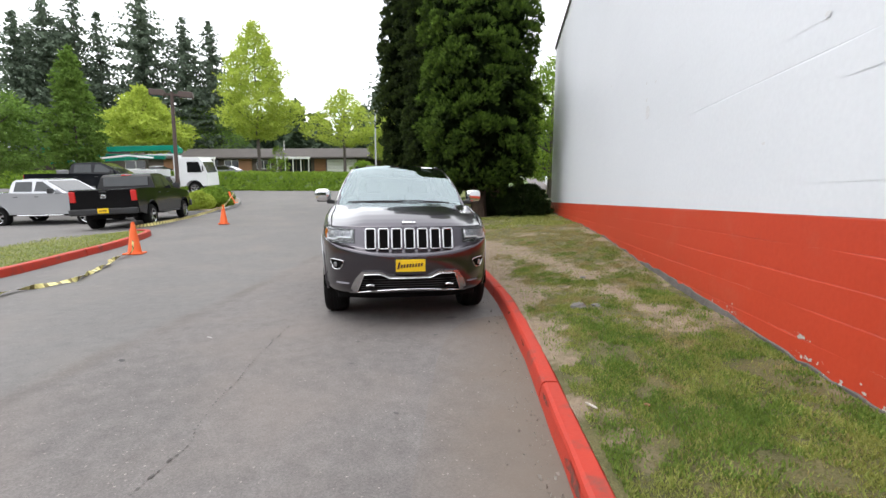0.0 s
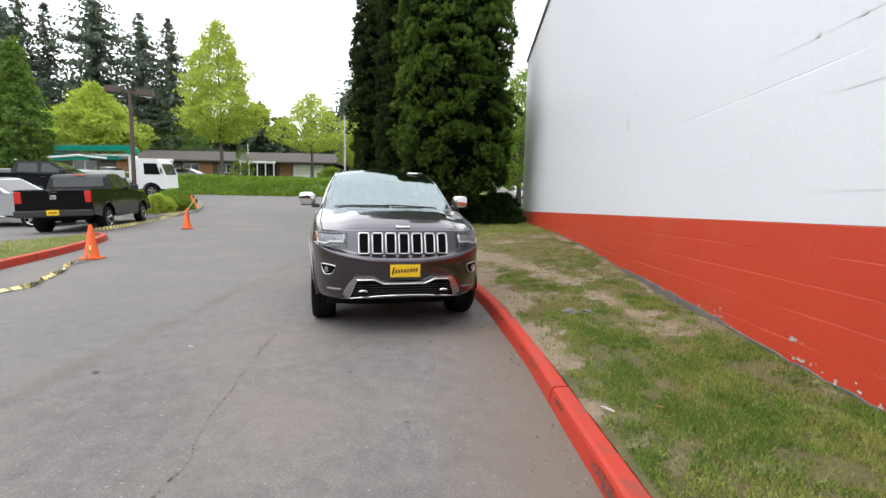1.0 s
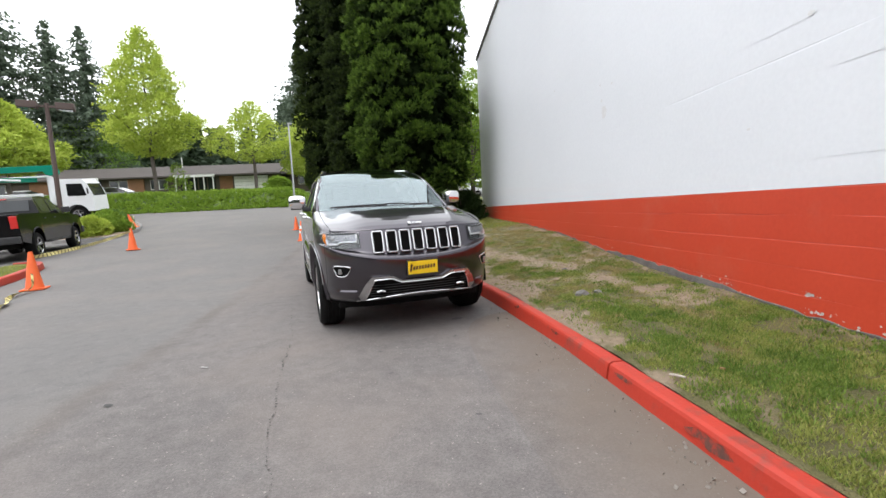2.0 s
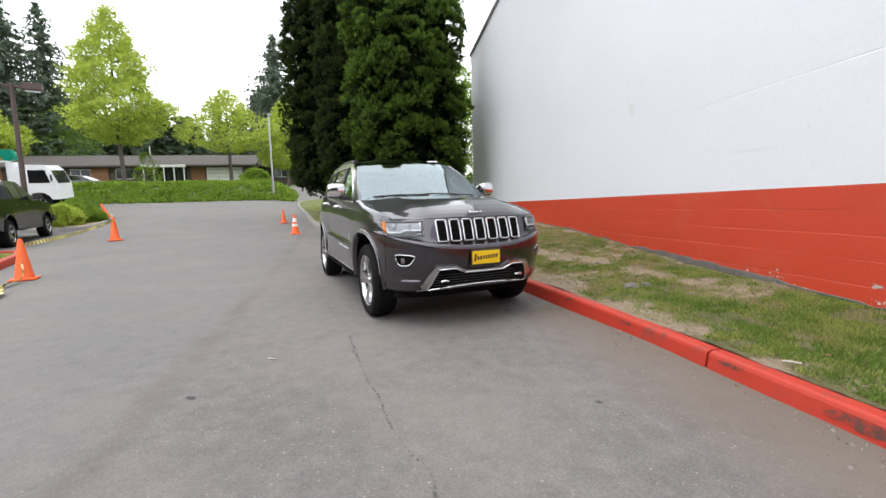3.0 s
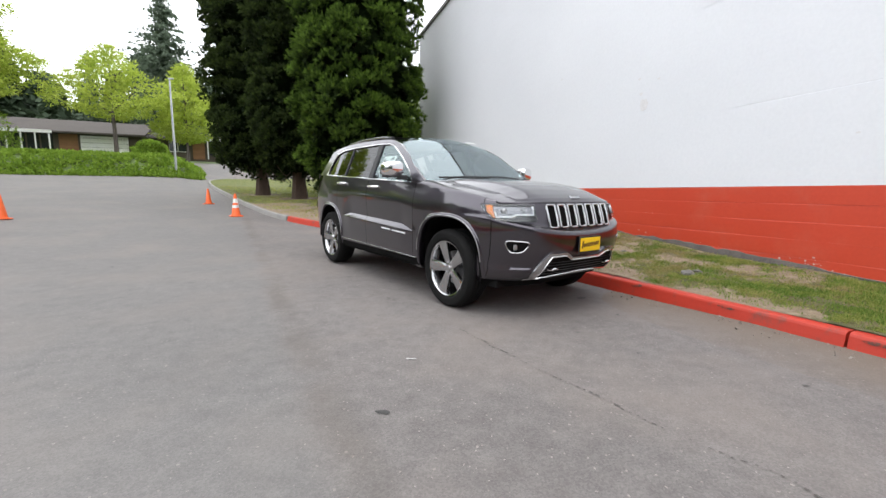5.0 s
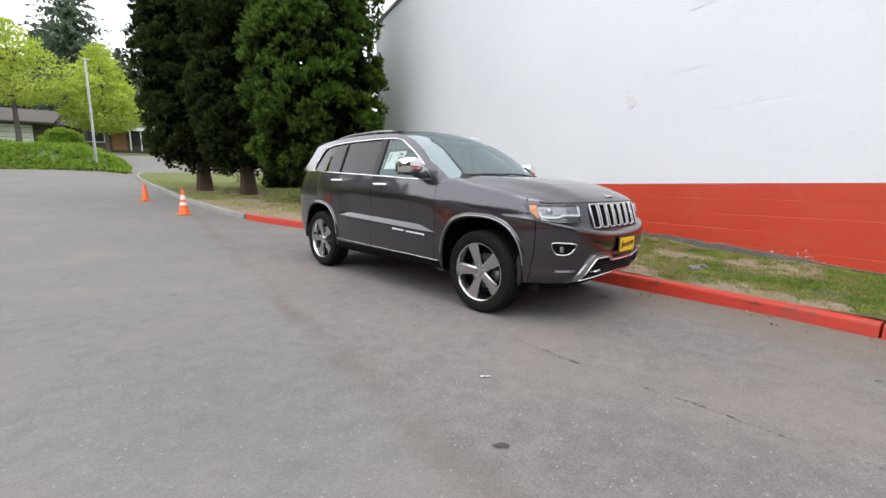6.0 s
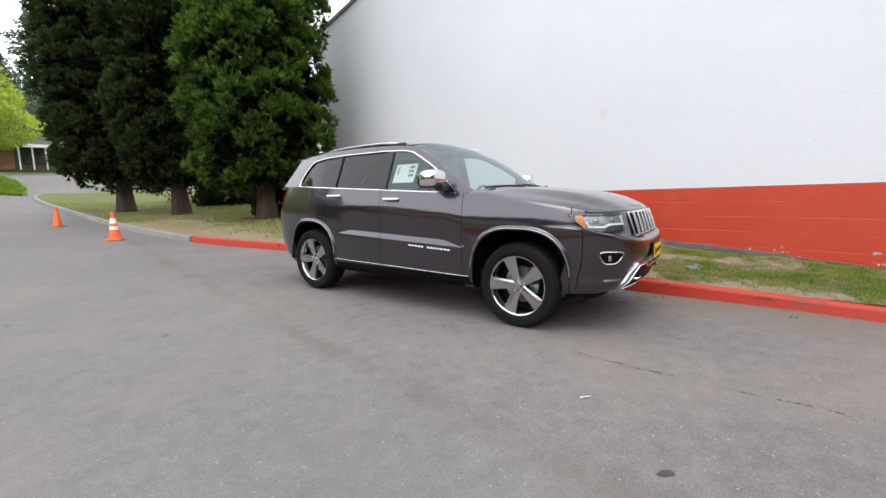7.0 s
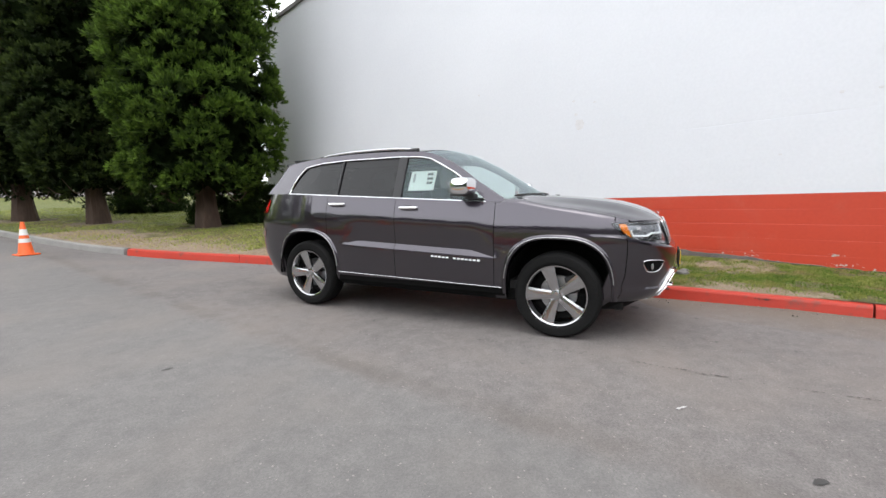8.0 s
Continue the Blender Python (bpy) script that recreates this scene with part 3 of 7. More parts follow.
# the coping along the roof edge
bm = bmesh.new()
rows = []
for y in (-20, -5, 5, 12, WALL_END + 0.08):
    x = wall_x(y)
    rows.append([(x - out_.x * o, y - out_.y * o, WALL_TOP + h) for o, h in ((0.1, -0.02), (-0.05, -0.02), (-0.055, 0.10), (0.3, 0.12), (0.3, -0.02))])
add_grid(bm, rows)
bm.faces.new([bm.verts.new(q) for q in rows[-1]])
part("coping", bm, shade("coping", (0.16, 0.15, 0.14), (0.24, 0.23, 0.22), 0.6), wall, "dark metal roof-edge coping")
# the rough footing that shows above the grass
bm = bmesh.new()
rows = []
for i in range(203):
    y = 0.1 * i
    x = wall_x(y)
    z = lawn_z(x, y)
    h = 0.012 + 0.065 * math.exp(-((y - 5.4) / 1.1) ** 4) + 0.03 * max(0, noise.noise(Vector((y * 1.6, 9, 0)))) + 0.026 * noise.noise(Vector((y * 6, 2, 0))) + 0.012 * noise.noise(Vector((y * 19, 2, 0)))
    d = 0.014 + 0.006 * noise.noise(Vector((y * 9, 5, 0)))
    rows.append([(x - d, y, z - 0.1), (x - d, y, z + h * 0.8), (x - d * 0.6, y, z + h), (x + 0.01, y, z + h + 0.004)])
add_grid(bm, rows)
part("footing", bm, M["footing"], wall, "rough grey concrete footing", True)


# ---- the parked car ----
M["car_paint"] = shade("car_paint", (0.043, 0.0365, 0.048), (0.056, 0.048, 0.062), 0.30, metal=1.0, big=0.5, fine=900, bump=0, coat=1.0, rough_var=0.04, spread=0.9)
M["car_paint"].node_tree.nodes["Principled BSDF"].inputs["Coat IOR"].default_value = 1.7
M["car_paint"].node_tree.nodes["Principled BSDF"].inputs["Coat Roughness"].default_value = 0.04
M["lamp_grey"] = shade("lamp_grey", (0.15, 0.15, 0.16), (0.40, 0.40, 0.42), 0.3, metal=0.7, big=30, bump=0)
M["black_gloss"] = shade("black_gloss", (0.006, 0.006, 0.007), (0.010, 0.010, 0.011), 0.12, bump=0, coat=0.6)
M["clear_glass"] = glass("clear_glass", (0.86, 0.93, 0.90), gain=1.6, sheen=(0.82, 0.97, 0.98))
M["screen_glass"] = glass("screen_glass", (0.80, 0.88, 0.86), ior=3.0, gain=1.1, sheen=(0.84, 0.97, 1.0))
M["dark_glass"] = glass("dark_glass", (0.08, 0.09, 0.09), gain=0.9)
M["lens_glass"] = glass("lens_glass", (0.93, 0.95, 0.96), gain=0.7)
M["amber"] = shade("amber", (0.75, 0.20, 0.01), (0.85, 0.27, 0.02), 0.2, bump=0, coat=0.8)
M["tail_red"] = shade("tail_red", (0.45, 0.008, 0.008), (0.6, 0.02, 0.015), 0.15, bump=0, coat=1.0)
M["lamp_white"] = shade("lamp_white", (0.75, 0.77, 0.8), (0.85, 0.86, 0.88), 0.25, bump=0)
M["plate_yellow"] = shade("plate_yellow", (0.80, 0.52, 0.01), (0.88, 0.60, 0.02), 0.4, bump=0)
M["ink"] = shade("ink", (0.05, 0.02, 0.01), (0.09, 0.03, 0.02), 0.5, bump=0)
M["seat_cloth"] = shade("seat_cloth", (0.020, 0.020, 0.021), (0.035, 0.034, 0.034), 0.85, fine=200, bump=0.3)
# near black: shade of openings and gaps put into the colour; also black plastic
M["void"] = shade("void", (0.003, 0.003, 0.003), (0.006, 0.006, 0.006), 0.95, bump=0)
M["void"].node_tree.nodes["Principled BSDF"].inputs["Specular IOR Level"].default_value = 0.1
M["paper"] = shade("paper", (0.74, 0.75, 0.75), (0.82, 0.83, 0.82), 0.7, bump=0)
M["satin"] = shade("satin", (0.50, 0.50, 0.51), (0.60, 0.60, 0.61), 0.24, metal=1.0, bump=0)

CAR = pose(-1.318, 7.064, 0.028, 0, 0.75, -77.88)
AXLE, WHEEL_Z = 1.4575, 0.386
SIDE = [(0.26, 0.85), (0.34, 0.905), (0.40, 0.928), (0.46, 0.934), (0.60, 0.936), (0.85, 0.941), (0.98, 0.943), (1.03, 0.941), (1.07, 0.934), (1.12, 0.922), (1.20, 0.902), (1.28, 0.882), (1.40, 0.852)]
NOSE = [(0.26, 2.08), (0.34, 2.19), (0.37, 2.28), (0.42, 2.325), (0.50, 2.358), (0.58, 2.388), (0.66, 2.405), (0.72, 2.410), (0.757, 2.406), (0.775, 2.392), (0.785, 2.362), (0.805, 2.338), (0.92, 2.308), (1.0, 2.282), (1.04, 2.262), (1.08, 2.20)]
TAIL = [(0.26, 2.20), (0.46, 2.34), (0.60, 2.45), (0.84, 2.48), (1.0, 2.46), (1.2, 2.40), (1.36, 2.31)]
BELT = [(-2.45, 1.335), (-1.78, 1.325), (0.78, 1.210), (0.95, 1.200), (1.11, 1.192), (1.375, 1.142), (1.6, 1.105), (1.83, 1.060), (1.966, 1.032), (2.07, 1.022), (2.15, 1.030), (2.3, 1.040)]
HOOD_EDGE = [(0.85, 1.240), (1.11, 1.232), (1.375, 1.181), (1.6, 1.146), (1.83, 1.102), (1.966, 1.066), (2.07, 1.036)]
N_F, N_R, X_F, X_R = 3.5, 7.0, 1.15, -1.5
# wheel openings: half width and height of the squared arch over the axle
ARCH_A, ARCH_B, ARCH_N, ARCH_Z = 0.462, 0.486, 2.7, 0.40


def ease(a, b, v):
    t = min(max((v - a) / (b - a), 0), 1)
    return t * t * (3 - 2 * t)


def taper(x):
    """How far the sides draw in towards the tail."""
    d = max(0.0, -1.3 - x)
    return 0.14 * d * d / (d + 0.25)


def ledge(y):
    """The height of the bumper's upper edge, which climbs towards the corners."""
    return 0.768 + 0.14 * (min(abs(y), 0.93) / 0.9) ** 2.2


def nose_z(z, y):
    """The level of the nose's middle section that lies at height z off the middle."""
    zc = ledge(y)
    if z <= 0.60 or z >= 1.03:
        return z
    if z <= zc:
        return 0.60 + (z - 0.60) * 0.168 / (zc - 0.60)
    return 0.768 + (z - zc) * 0.262 / (1.03 - zc)


def nose_back(level, y):
    zc = ledge(y)
    if level <= 0.60 or level >= 1.03:
        return level
    if level <= 0.768:
        return 0.60 + (level - 0.60) * (zc - 0.60) / 0.168
    return zc + (level - 0.768) * (1.03 - zc) / 0.262


def nose_len(z, y):
    lip_ = 0.020 * ease(0.52, 0.66, abs(y)) * (1 - ease(0.462, 0.478, z))
    return table(NOSE, nose_z(z, y)) + lip_


def half_width(x, z):
    return table(SIDE, z + 0.04 * min(max(x, -1.2), 1.0) * ease(0.85, 1.05, z))


def front_x(y, z, off=0.0):
    w, ln = half_width(1.8, z), nose_len(z, y)
    r = min(abs(y) / w, 0.9999)
    return X_F + (ln - X_F) * (1 - r ** N_F) ** (1 / N_F) + off


def crease(x):
    return 0.724 - 0.036 * x


def crease_fade(x):
    """The fold is full along the doors and runs out to a point at either end."""
    return min(1, max(0.02, min((x + 0.92) / 0.22, (0.90 - x) / 0.25)))


def shell(c, z, side, off=0.0):
    """A point of the body side: c is (kind, value) for its place round the plan."""
    kind, v = c
    if kind == "x":
        w = half_width(v, z) - taper(v)
        if -0.92 < v < 0.91:
            zc = crease(v)
            fade = crease_fade(v)
            d, tall = z - zc, 0.052 * fade
            if -0.3 < d <= 0:
                w += 0.016 * fade * (1 + d / 0.3)
            elif 0 < d < tall:
                w += 0.016 * fade - 0.038 * d / 0.052
            elif tall <= d < 0.35:
                w -= 0.022 * fade * (1 - (d - tall) / (0.35 - tall))
        x, y = v, w
    elif kind == "f":
        w = half_width(1.8, z)
        y = w * max(math.sin(v), 0) ** (2 / N_F)
        x = X_F + (nose_len(z, y) - X_F) * max(math.cos(v), 0) ** (2 / N_F)
    else:
        w = half_width(v, z)
        x = X_R - (table(TAIL, z) + X_R) * max(math.cos(v), 0) ** (2 / N_R)
        y = (w - taper(x)) * max(math.sin(v), 0) ** (2 / N_R)
    k = (w + off) / w
    return Vector((x * (1 + off * 0.3 if kind != "x" else 1), side * y * k, z))


def theta_at(x):
    r = min(max((x - X_F) / (2.36 - X_F), 0), 1)
    return math.acos(r ** (N_F / 2))


def arch_z(d, a, b):
    return ARCH_Z + b * max(0.0, 1 - (min(abs(d), a) / a) ** ARCH_N) ** (1 / ARCH_N)


def low_edge(x, sill=0.30):
    z = sill
    for a in (AXLE, -AXLE):
        if abs(x - a) < ARCH_A:
            z = max(z, arch_z(x - a, ARCH_A, ARCH_B))
    return z


LEVELS = [0.26, 0.30, 0.34, 0.37, 0.40, 0.43, 0.462, 0.478, 0.52, 0.58, 0.64, 0.69, 0.722, 0.726, 0.75, 0.776, 0.80, 0.84, 0.88, 0.92, 0.96, 0.99, 1.01, 1.03, 1.05, 1.07, 1.09, 1.12, 1.15, 1.18, 1.21, 1.24, 1.27, 1.30, 1.33, 1.36]
NOSE_LEVELS = [0.26, 0.30, 0.34, 0.37, 0.40, 0.43, 0.462, 0.478, 0.52, 0.58, 0.62, 0.66, 0.70, 0.73, 0.745, 0.757, 0.768, 0.775, 0.785, 0.795, 0.805, 0.83, 0.86, 0.90, 0.94, 0.97, 1.0, 1.02, 1.04, 1.06, 1.09, 1.12, 1.15, 1.18, 1.21, 1.24]


def side_panel(cols, side, sill=0.30, top=None, off=0.0, lip=True):
    bm = bmesh.new()
    rows = []
    for c in cols:
        xm = shell(c, 0.7, side).x
        zt = table(BELT, xm) if top is None else top
        for _ in range(3 if top is None else 0):
            zt = table(BELT, shell(c, zt, side).x)
        zl = low_edge(xm, sill)
        row = []
        for za, zb in zip(LEVELS, NOSE_LEVELS):
            if c[0] == "f":
                y = 0.93 * math.sin(c[1]) ** (2 / N_F)
                f = ease(1.35, 1.9, xm)
                zz = za + (nose_back(zb, y) - za) * f
            else:
                zz = za
                if c[0] == "x" and abs(c[1]) < 1.0 and 0.68 < za < 0.79:
                    zz = crease(c[1]) + (za - 0.724) * (crease_fade(c[1]) if za > 0.73 else 1)
            row.append(shell(c, min(max(zz, zl), zt), side, off))
        if lip:
            p = row[-1]
            if p.x > 0.95 and abs(p.y) > 0.80 and p.x < 2.02:
                # the fender's rounded shoulder up to the hood's edge
                ye, ze = hood_half(p.x) + 0.004, table(HOOD_EDGE, p.x)
                for t in (0.25, 0.5, 0.75, 1.0):
                    row.append(Vector((p.x, side * (abs(p.y) + (ye - abs(p.y)) * t ** 1.5), p.z + (ze - p.z) * math.sin(t * math.pi / 2))))
            else:
                for t in (0.25, 0.5, 0.75, 1.0):
                    row.append(Vector((p.x - (0.03 * t if p.x >= 2.02 else 0), p.y - side * (0.035 if p.x < 2.02 else 0.004) * t, p.z + 0.004 * t)))
            row.append(row[-1] + Vector((0, -side * 0.004, -0.03)))
        rows.append(row)
    add_grid(bm, rows)
    bmesh.ops.remove_doubles(bm, verts=bm.verts, dist=0.0004)
    bmesh.ops.dissolve_degenerate(bm, edges=bm.edges, dist=0.0004)
    bmesh.ops.recalc_face_normals(bm, faces=bm.faces)
    return bm


def hood_half(x):
    return 0.822 - 0.03 * ease(1.7, 2.07, x)


def xcols(a, b, n):
    out = {a + (b - a) * i / n for i in range(n + 1)}
    for ax in (AXLE, -AXLE):
        for i in range(25):
            x = ax + (ARCH_A - 0.0005) * math.copysign(abs(math.cos(math.pi * i / 24)) ** (2 / ARCH_N), math.cos(math.pi * i / 24))
            if a < x < b:
                out.add(x)
        for e in (ax - ARCH_A - 0.001, ax + ARCH_A + 0.001):
            if a < e < b:
                out.add(e)
    out = sorted(out)
    return [x for i, x in enumerate(out) if i in (0, len(out) - 1) or x - out[i - 1] > 0.0008]


def as_cols(a, b, n):
    """Columns from x = a to x = b along the side, rounding the nose or tail where it bends."""
    out = []
    for x in xcols(a, b, n):
        if x > X_F:
            out.append(("f", theta_at(x)))
        elif x < X_R:
            r = min(max((X_R - x) / (2.38 + X_R), 0), 1)
            out.append(("r", math.acos(r ** (N_R / 2))))
        else:
            out.append(("x", x))
    return out


suv = thing("suv", "dark grey sport utility vehicle parked against the red kerb", "car", CAR)
for side in (-1, 1):
    part("rear_quarter_panel", side_panel([("r", 0.0001 + 0.05 * i) for i in range(0, 18)] + as_cols(-2.26, -1.128, 20), side), M["car_paint"], suv, smooth=True)
    door = part("rear_door", side_panel(as_cols(-1.122, -0.213, 18), side, 0.405), M["car_paint"], suv, smooth=True)
    door_f = part("front_door", side_panel(as_cols(-0.207, 0.884, 20), side, 0.405), M["car_paint"], suv, smooth=True)
    part("front_fender", side_panel(as_cols(0.89, 1.985, 26), side), M["car_paint"], suv, smooth=True)
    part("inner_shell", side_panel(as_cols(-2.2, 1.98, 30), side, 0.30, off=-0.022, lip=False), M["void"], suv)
    # rocker under the doors, with its bright strip
    bm = bmesh.new()
    add_grid(bm, [[(x, side * 0.932, 0.408), (x, side * 0.925, 0.36), (x, side * 0.88, 0.31), (x, side * 0.78, 0.28)] for x in (-0.99, -0.5, 0, 0.5, 0.99)])
    part("rocker_panel", bm, M["void"], suv, "black plastic rocker panel")
    part("rocker_trim", tube([(x, side * (half_width(x, 0.42) + 0.014), 0.430 - 0.014 * x) for x in (-0.97, -0.5, 0, 0.5, 0.96)], 0.0048, 8), M["satin"], suv, "bright chrome rocker strip")
    # handles
    for door_, hx, hz in ((door, -0.985, 1.200), (door_f, -0.045, 1.158)):
        w = half_width(hx, hz) * side
        bm = bmesh.new()
        add_tube(bm, smooth_line([(hx - 0.100, w - side * 0.004, hz), (hx - 0.078, w + side * 0.034, hz), (hx, w + side * 0.04, hz), (hx + 0.078, w + side * 0.034, hz), (hx + 0.100, w - side * 0.004, hz)], 4), 0.017, 8)
        part("door_handle", bm, M["chrome"], door_, "chrome door handle", True)
        bm = bmesh.new()
        bmesh.ops.create_uvsphere(bm, u_segments=12, v_segments=8, radius=1, matrix=Matrix.Translation((hx, w, hz - 0.006)) @ Matrix.Diagonal((0.065, 0.006, 0.032, 1)))
        part("handle_cup", bm, M["trim_dark"], door_)
    # flares over the wheel openings; a steel line along each lip makes its highlight
    for ax in (AXLE, -AXLE):
        def arch_at(i, grow, side=side, ax=ax):
            """A point of the opening's edge, pushed outward by grow; i from 0 to 40 round the arch."""
            w = math.radians(-2 + 184 * i / 40)
            cs, sn = math.cos(w), math.sin(w)
            x = ax + (ARCH_A + grow) * math.copysign(abs(cs) ** (2 / ARCH_N), cs)
            z = ARCH_Z + (ARCH_B + grow) * math.copysign(abs(sn) ** (2 / ARCH_N), sn)
            return x, shell(as_cols(x, x + 1e-6, 1)[0], max(z, 0.27), side).y, z
        rows, lip_path = [], []
        for i in range(41):
            row = []
            for grow, o in ((-0.010, -0.06), (-0.008, 0.004), (-0.003, 0.012), (0.006, 0.016), (0.016, 0.015), (0.026, 0.010), (0.034, 0.003), (0.038, -0.003)):
                x, y, z = arch_at(i, grow)
                row.append((x, y + side * o, z))
            rows.append(row)
            x, y, z = arch_at(i, 0.010)
            lip_path.append((x, y + side * 0.0165, z))
        bm = bmesh.new()
        add_grid(bm, rows)
        flare = part("wheel_arch_flare", bm, M["car_paint"], suv, smooth=True)
        part("flare_highlight", tube(lip_path[2:-2], 0.0050, 6), M["steel"], flare, "thin steel line drawn as the lip's highlight", True)
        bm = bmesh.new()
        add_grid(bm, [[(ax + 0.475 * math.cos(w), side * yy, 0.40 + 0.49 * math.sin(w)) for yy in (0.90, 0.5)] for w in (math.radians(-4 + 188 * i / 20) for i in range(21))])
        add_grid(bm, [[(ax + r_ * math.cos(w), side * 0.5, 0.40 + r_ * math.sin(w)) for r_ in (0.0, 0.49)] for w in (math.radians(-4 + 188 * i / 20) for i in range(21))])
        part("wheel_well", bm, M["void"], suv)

# nose: bumper and grille panel in one skin with the corners
for side in (-1, 1):
    part("front_bumper", side_panel([("f", theta_at(1.991) * (1 - i / 30)) for i in range(31)], side, 0.345), M["car_paint"], suv, smooth=True)
    bm = bmesh.new()
    add_grid(bm, [[shell(("f", theta_at(1.98) * (1 - i / 10)), z, side, -0.006) for z in (0.350, 0.31, 0.27, 0.26)] for i in range(11)])
    part("chin_spoiler", bm, M["void"], suv, "matt black chin under the bumper")
bm = bmesh.new()
add_box(bm, (4.0, 1.5, 0.12), (0, 0, 0.32), 0.02)
part("underbody", bm, M["rubber"], suv)

# hood: raised middle between two creases, rolling down to the grille
HOOD_MID = [(0.0, 1.272), (0.25, 1.256), (0.5, 1.231), (0.7, 1.195), (0.82, 1.155), (0.91, 1.112), (0.965, 1.078), (1.0, 1.046)]
bm = bmesh.new()
rows = []
for i in range(45):
    s = math.sin(math.pi / 2 * i / 44) ** 0.9
    row = []
    for j in range(-24, 25):
        v = j / 24
        xa = 0.93 + 0.16 * (1 - v * v)
        xe = xa + (2.05 - xa) * s
        y = v * (hood_half(xe) - 0.003)
        x = xa + (front_x(y, 1.038, 0.002) - xa) * s
        zm, ze = table(HOOD_MID, s), table(HOOD_EDGE, 0.93 + 1.12 * s)
        flat_ = 0.62 - 0.10 * s
        shape = 0.42 * (1 - abs(v) ** 2.2) + 0.58 * (1 - ease(flat_ - 0.10, flat_ + 0.14, abs(y)))
        shape += 0.05 * math.exp(-((abs(y) - flat_ + 0.10) / 0.05) ** 2) * (1 - s ** 3)
        row.append((x, y, ze + (zm - ze) * shape))
    rows.append(row)
# the leading edge turns under
rows.append([(p[0] + 0.004, p[1], p[2] - 0.006) for p in rows[-1]])
rows.append([(p[0] - 0.03, p[1], p[2] - 0.008) for p in rows[-1]])
add_grid(bm, rows)
part("hood", bm, M["car_paint"], suv, smooth=True)
badge = part("hood_badge", box((0.006, 0.030, 0.034), (2.232, -0.055, 1.086), 0.002, Matrix.Rotation(radians(-50), 4, "Y")), M["satin"], suv, "small silver badge")
for y in (-0.018, 0.018, 0.054):
    part("badge_piece", box((0.006, 0.028, 0.024), (2.232, y, 1.084), 0.002, Matrix.Rotation(radians(-50), 4, "Y")), M["satin"], badge)
for y in (-0.33, 0.33):
    part("washer_nozzle", box((0.05, 0.03, 0.012), (1.20, y, table(HOOD_MID, 0.12) + 0.002), 0.004), M["trim_dark"], suv)
part("cowl", box((0.30, 1.52, 0.05), (0.97, 0, 1.19), 0.02), M["trim_dark"], suv)


# cabin sides: pillars and frames with open window holes
def cabin(x, z, off=0.0):
    y = 0.895 - 0.195 * (max(z - 1.19, 0) / 0.5) ** 1.15
    y -= 0.035 * max(0, (x - 0.2) / 0.7) ** 2 + taper(x)
    return y + off


ROOF_LINE = [(0.66, 1.42), (0.42, 1.585), (0.16, 1.70), (-0.08, 1.745), (-0.6, 1.765), (-1.2, 1.757), (-1.75, 1.718), (-1.97, 1.680)]
outer = [(-2.25, 1.335), (-1.8, 1.318), (-1.0, 1.282), (-0.2, 1.246), (0.5, 1.214), (0.80, 1.200), (0.99, 1.215)] + [p[:2] for p in smooth_line([(x, z, 0) for x, z in ROOF_LINE], 3)] + [(-2.05, 1.56), (-2.15, 1.44)]
belt_z = lambda x: 1.334 - 0.0455 * (x + 1.78)
top_z = lambda x: table([(-1.815, 1.35), (-1.71, 1.525), (-1.60, 1.632), (-1.35, 1.668), (-1.0, 1.685), (-0.31, 1.688), (0.0, 1.674), (0.14, 1.645), (0.42, 1.497), (0.62, 1.361), (0.78, 1.225)], x)


def window_loop(a, b):
    xs = [a + (b - a) * i / 10 for i in range(11)]
    up = [(x, top_z(x)) for x in reversed(xs)]
    down = [(x, belt_z(x)) for x in xs]
    return down + [p for p in up if p[1] > belt_z(p[0]) + 0.012]


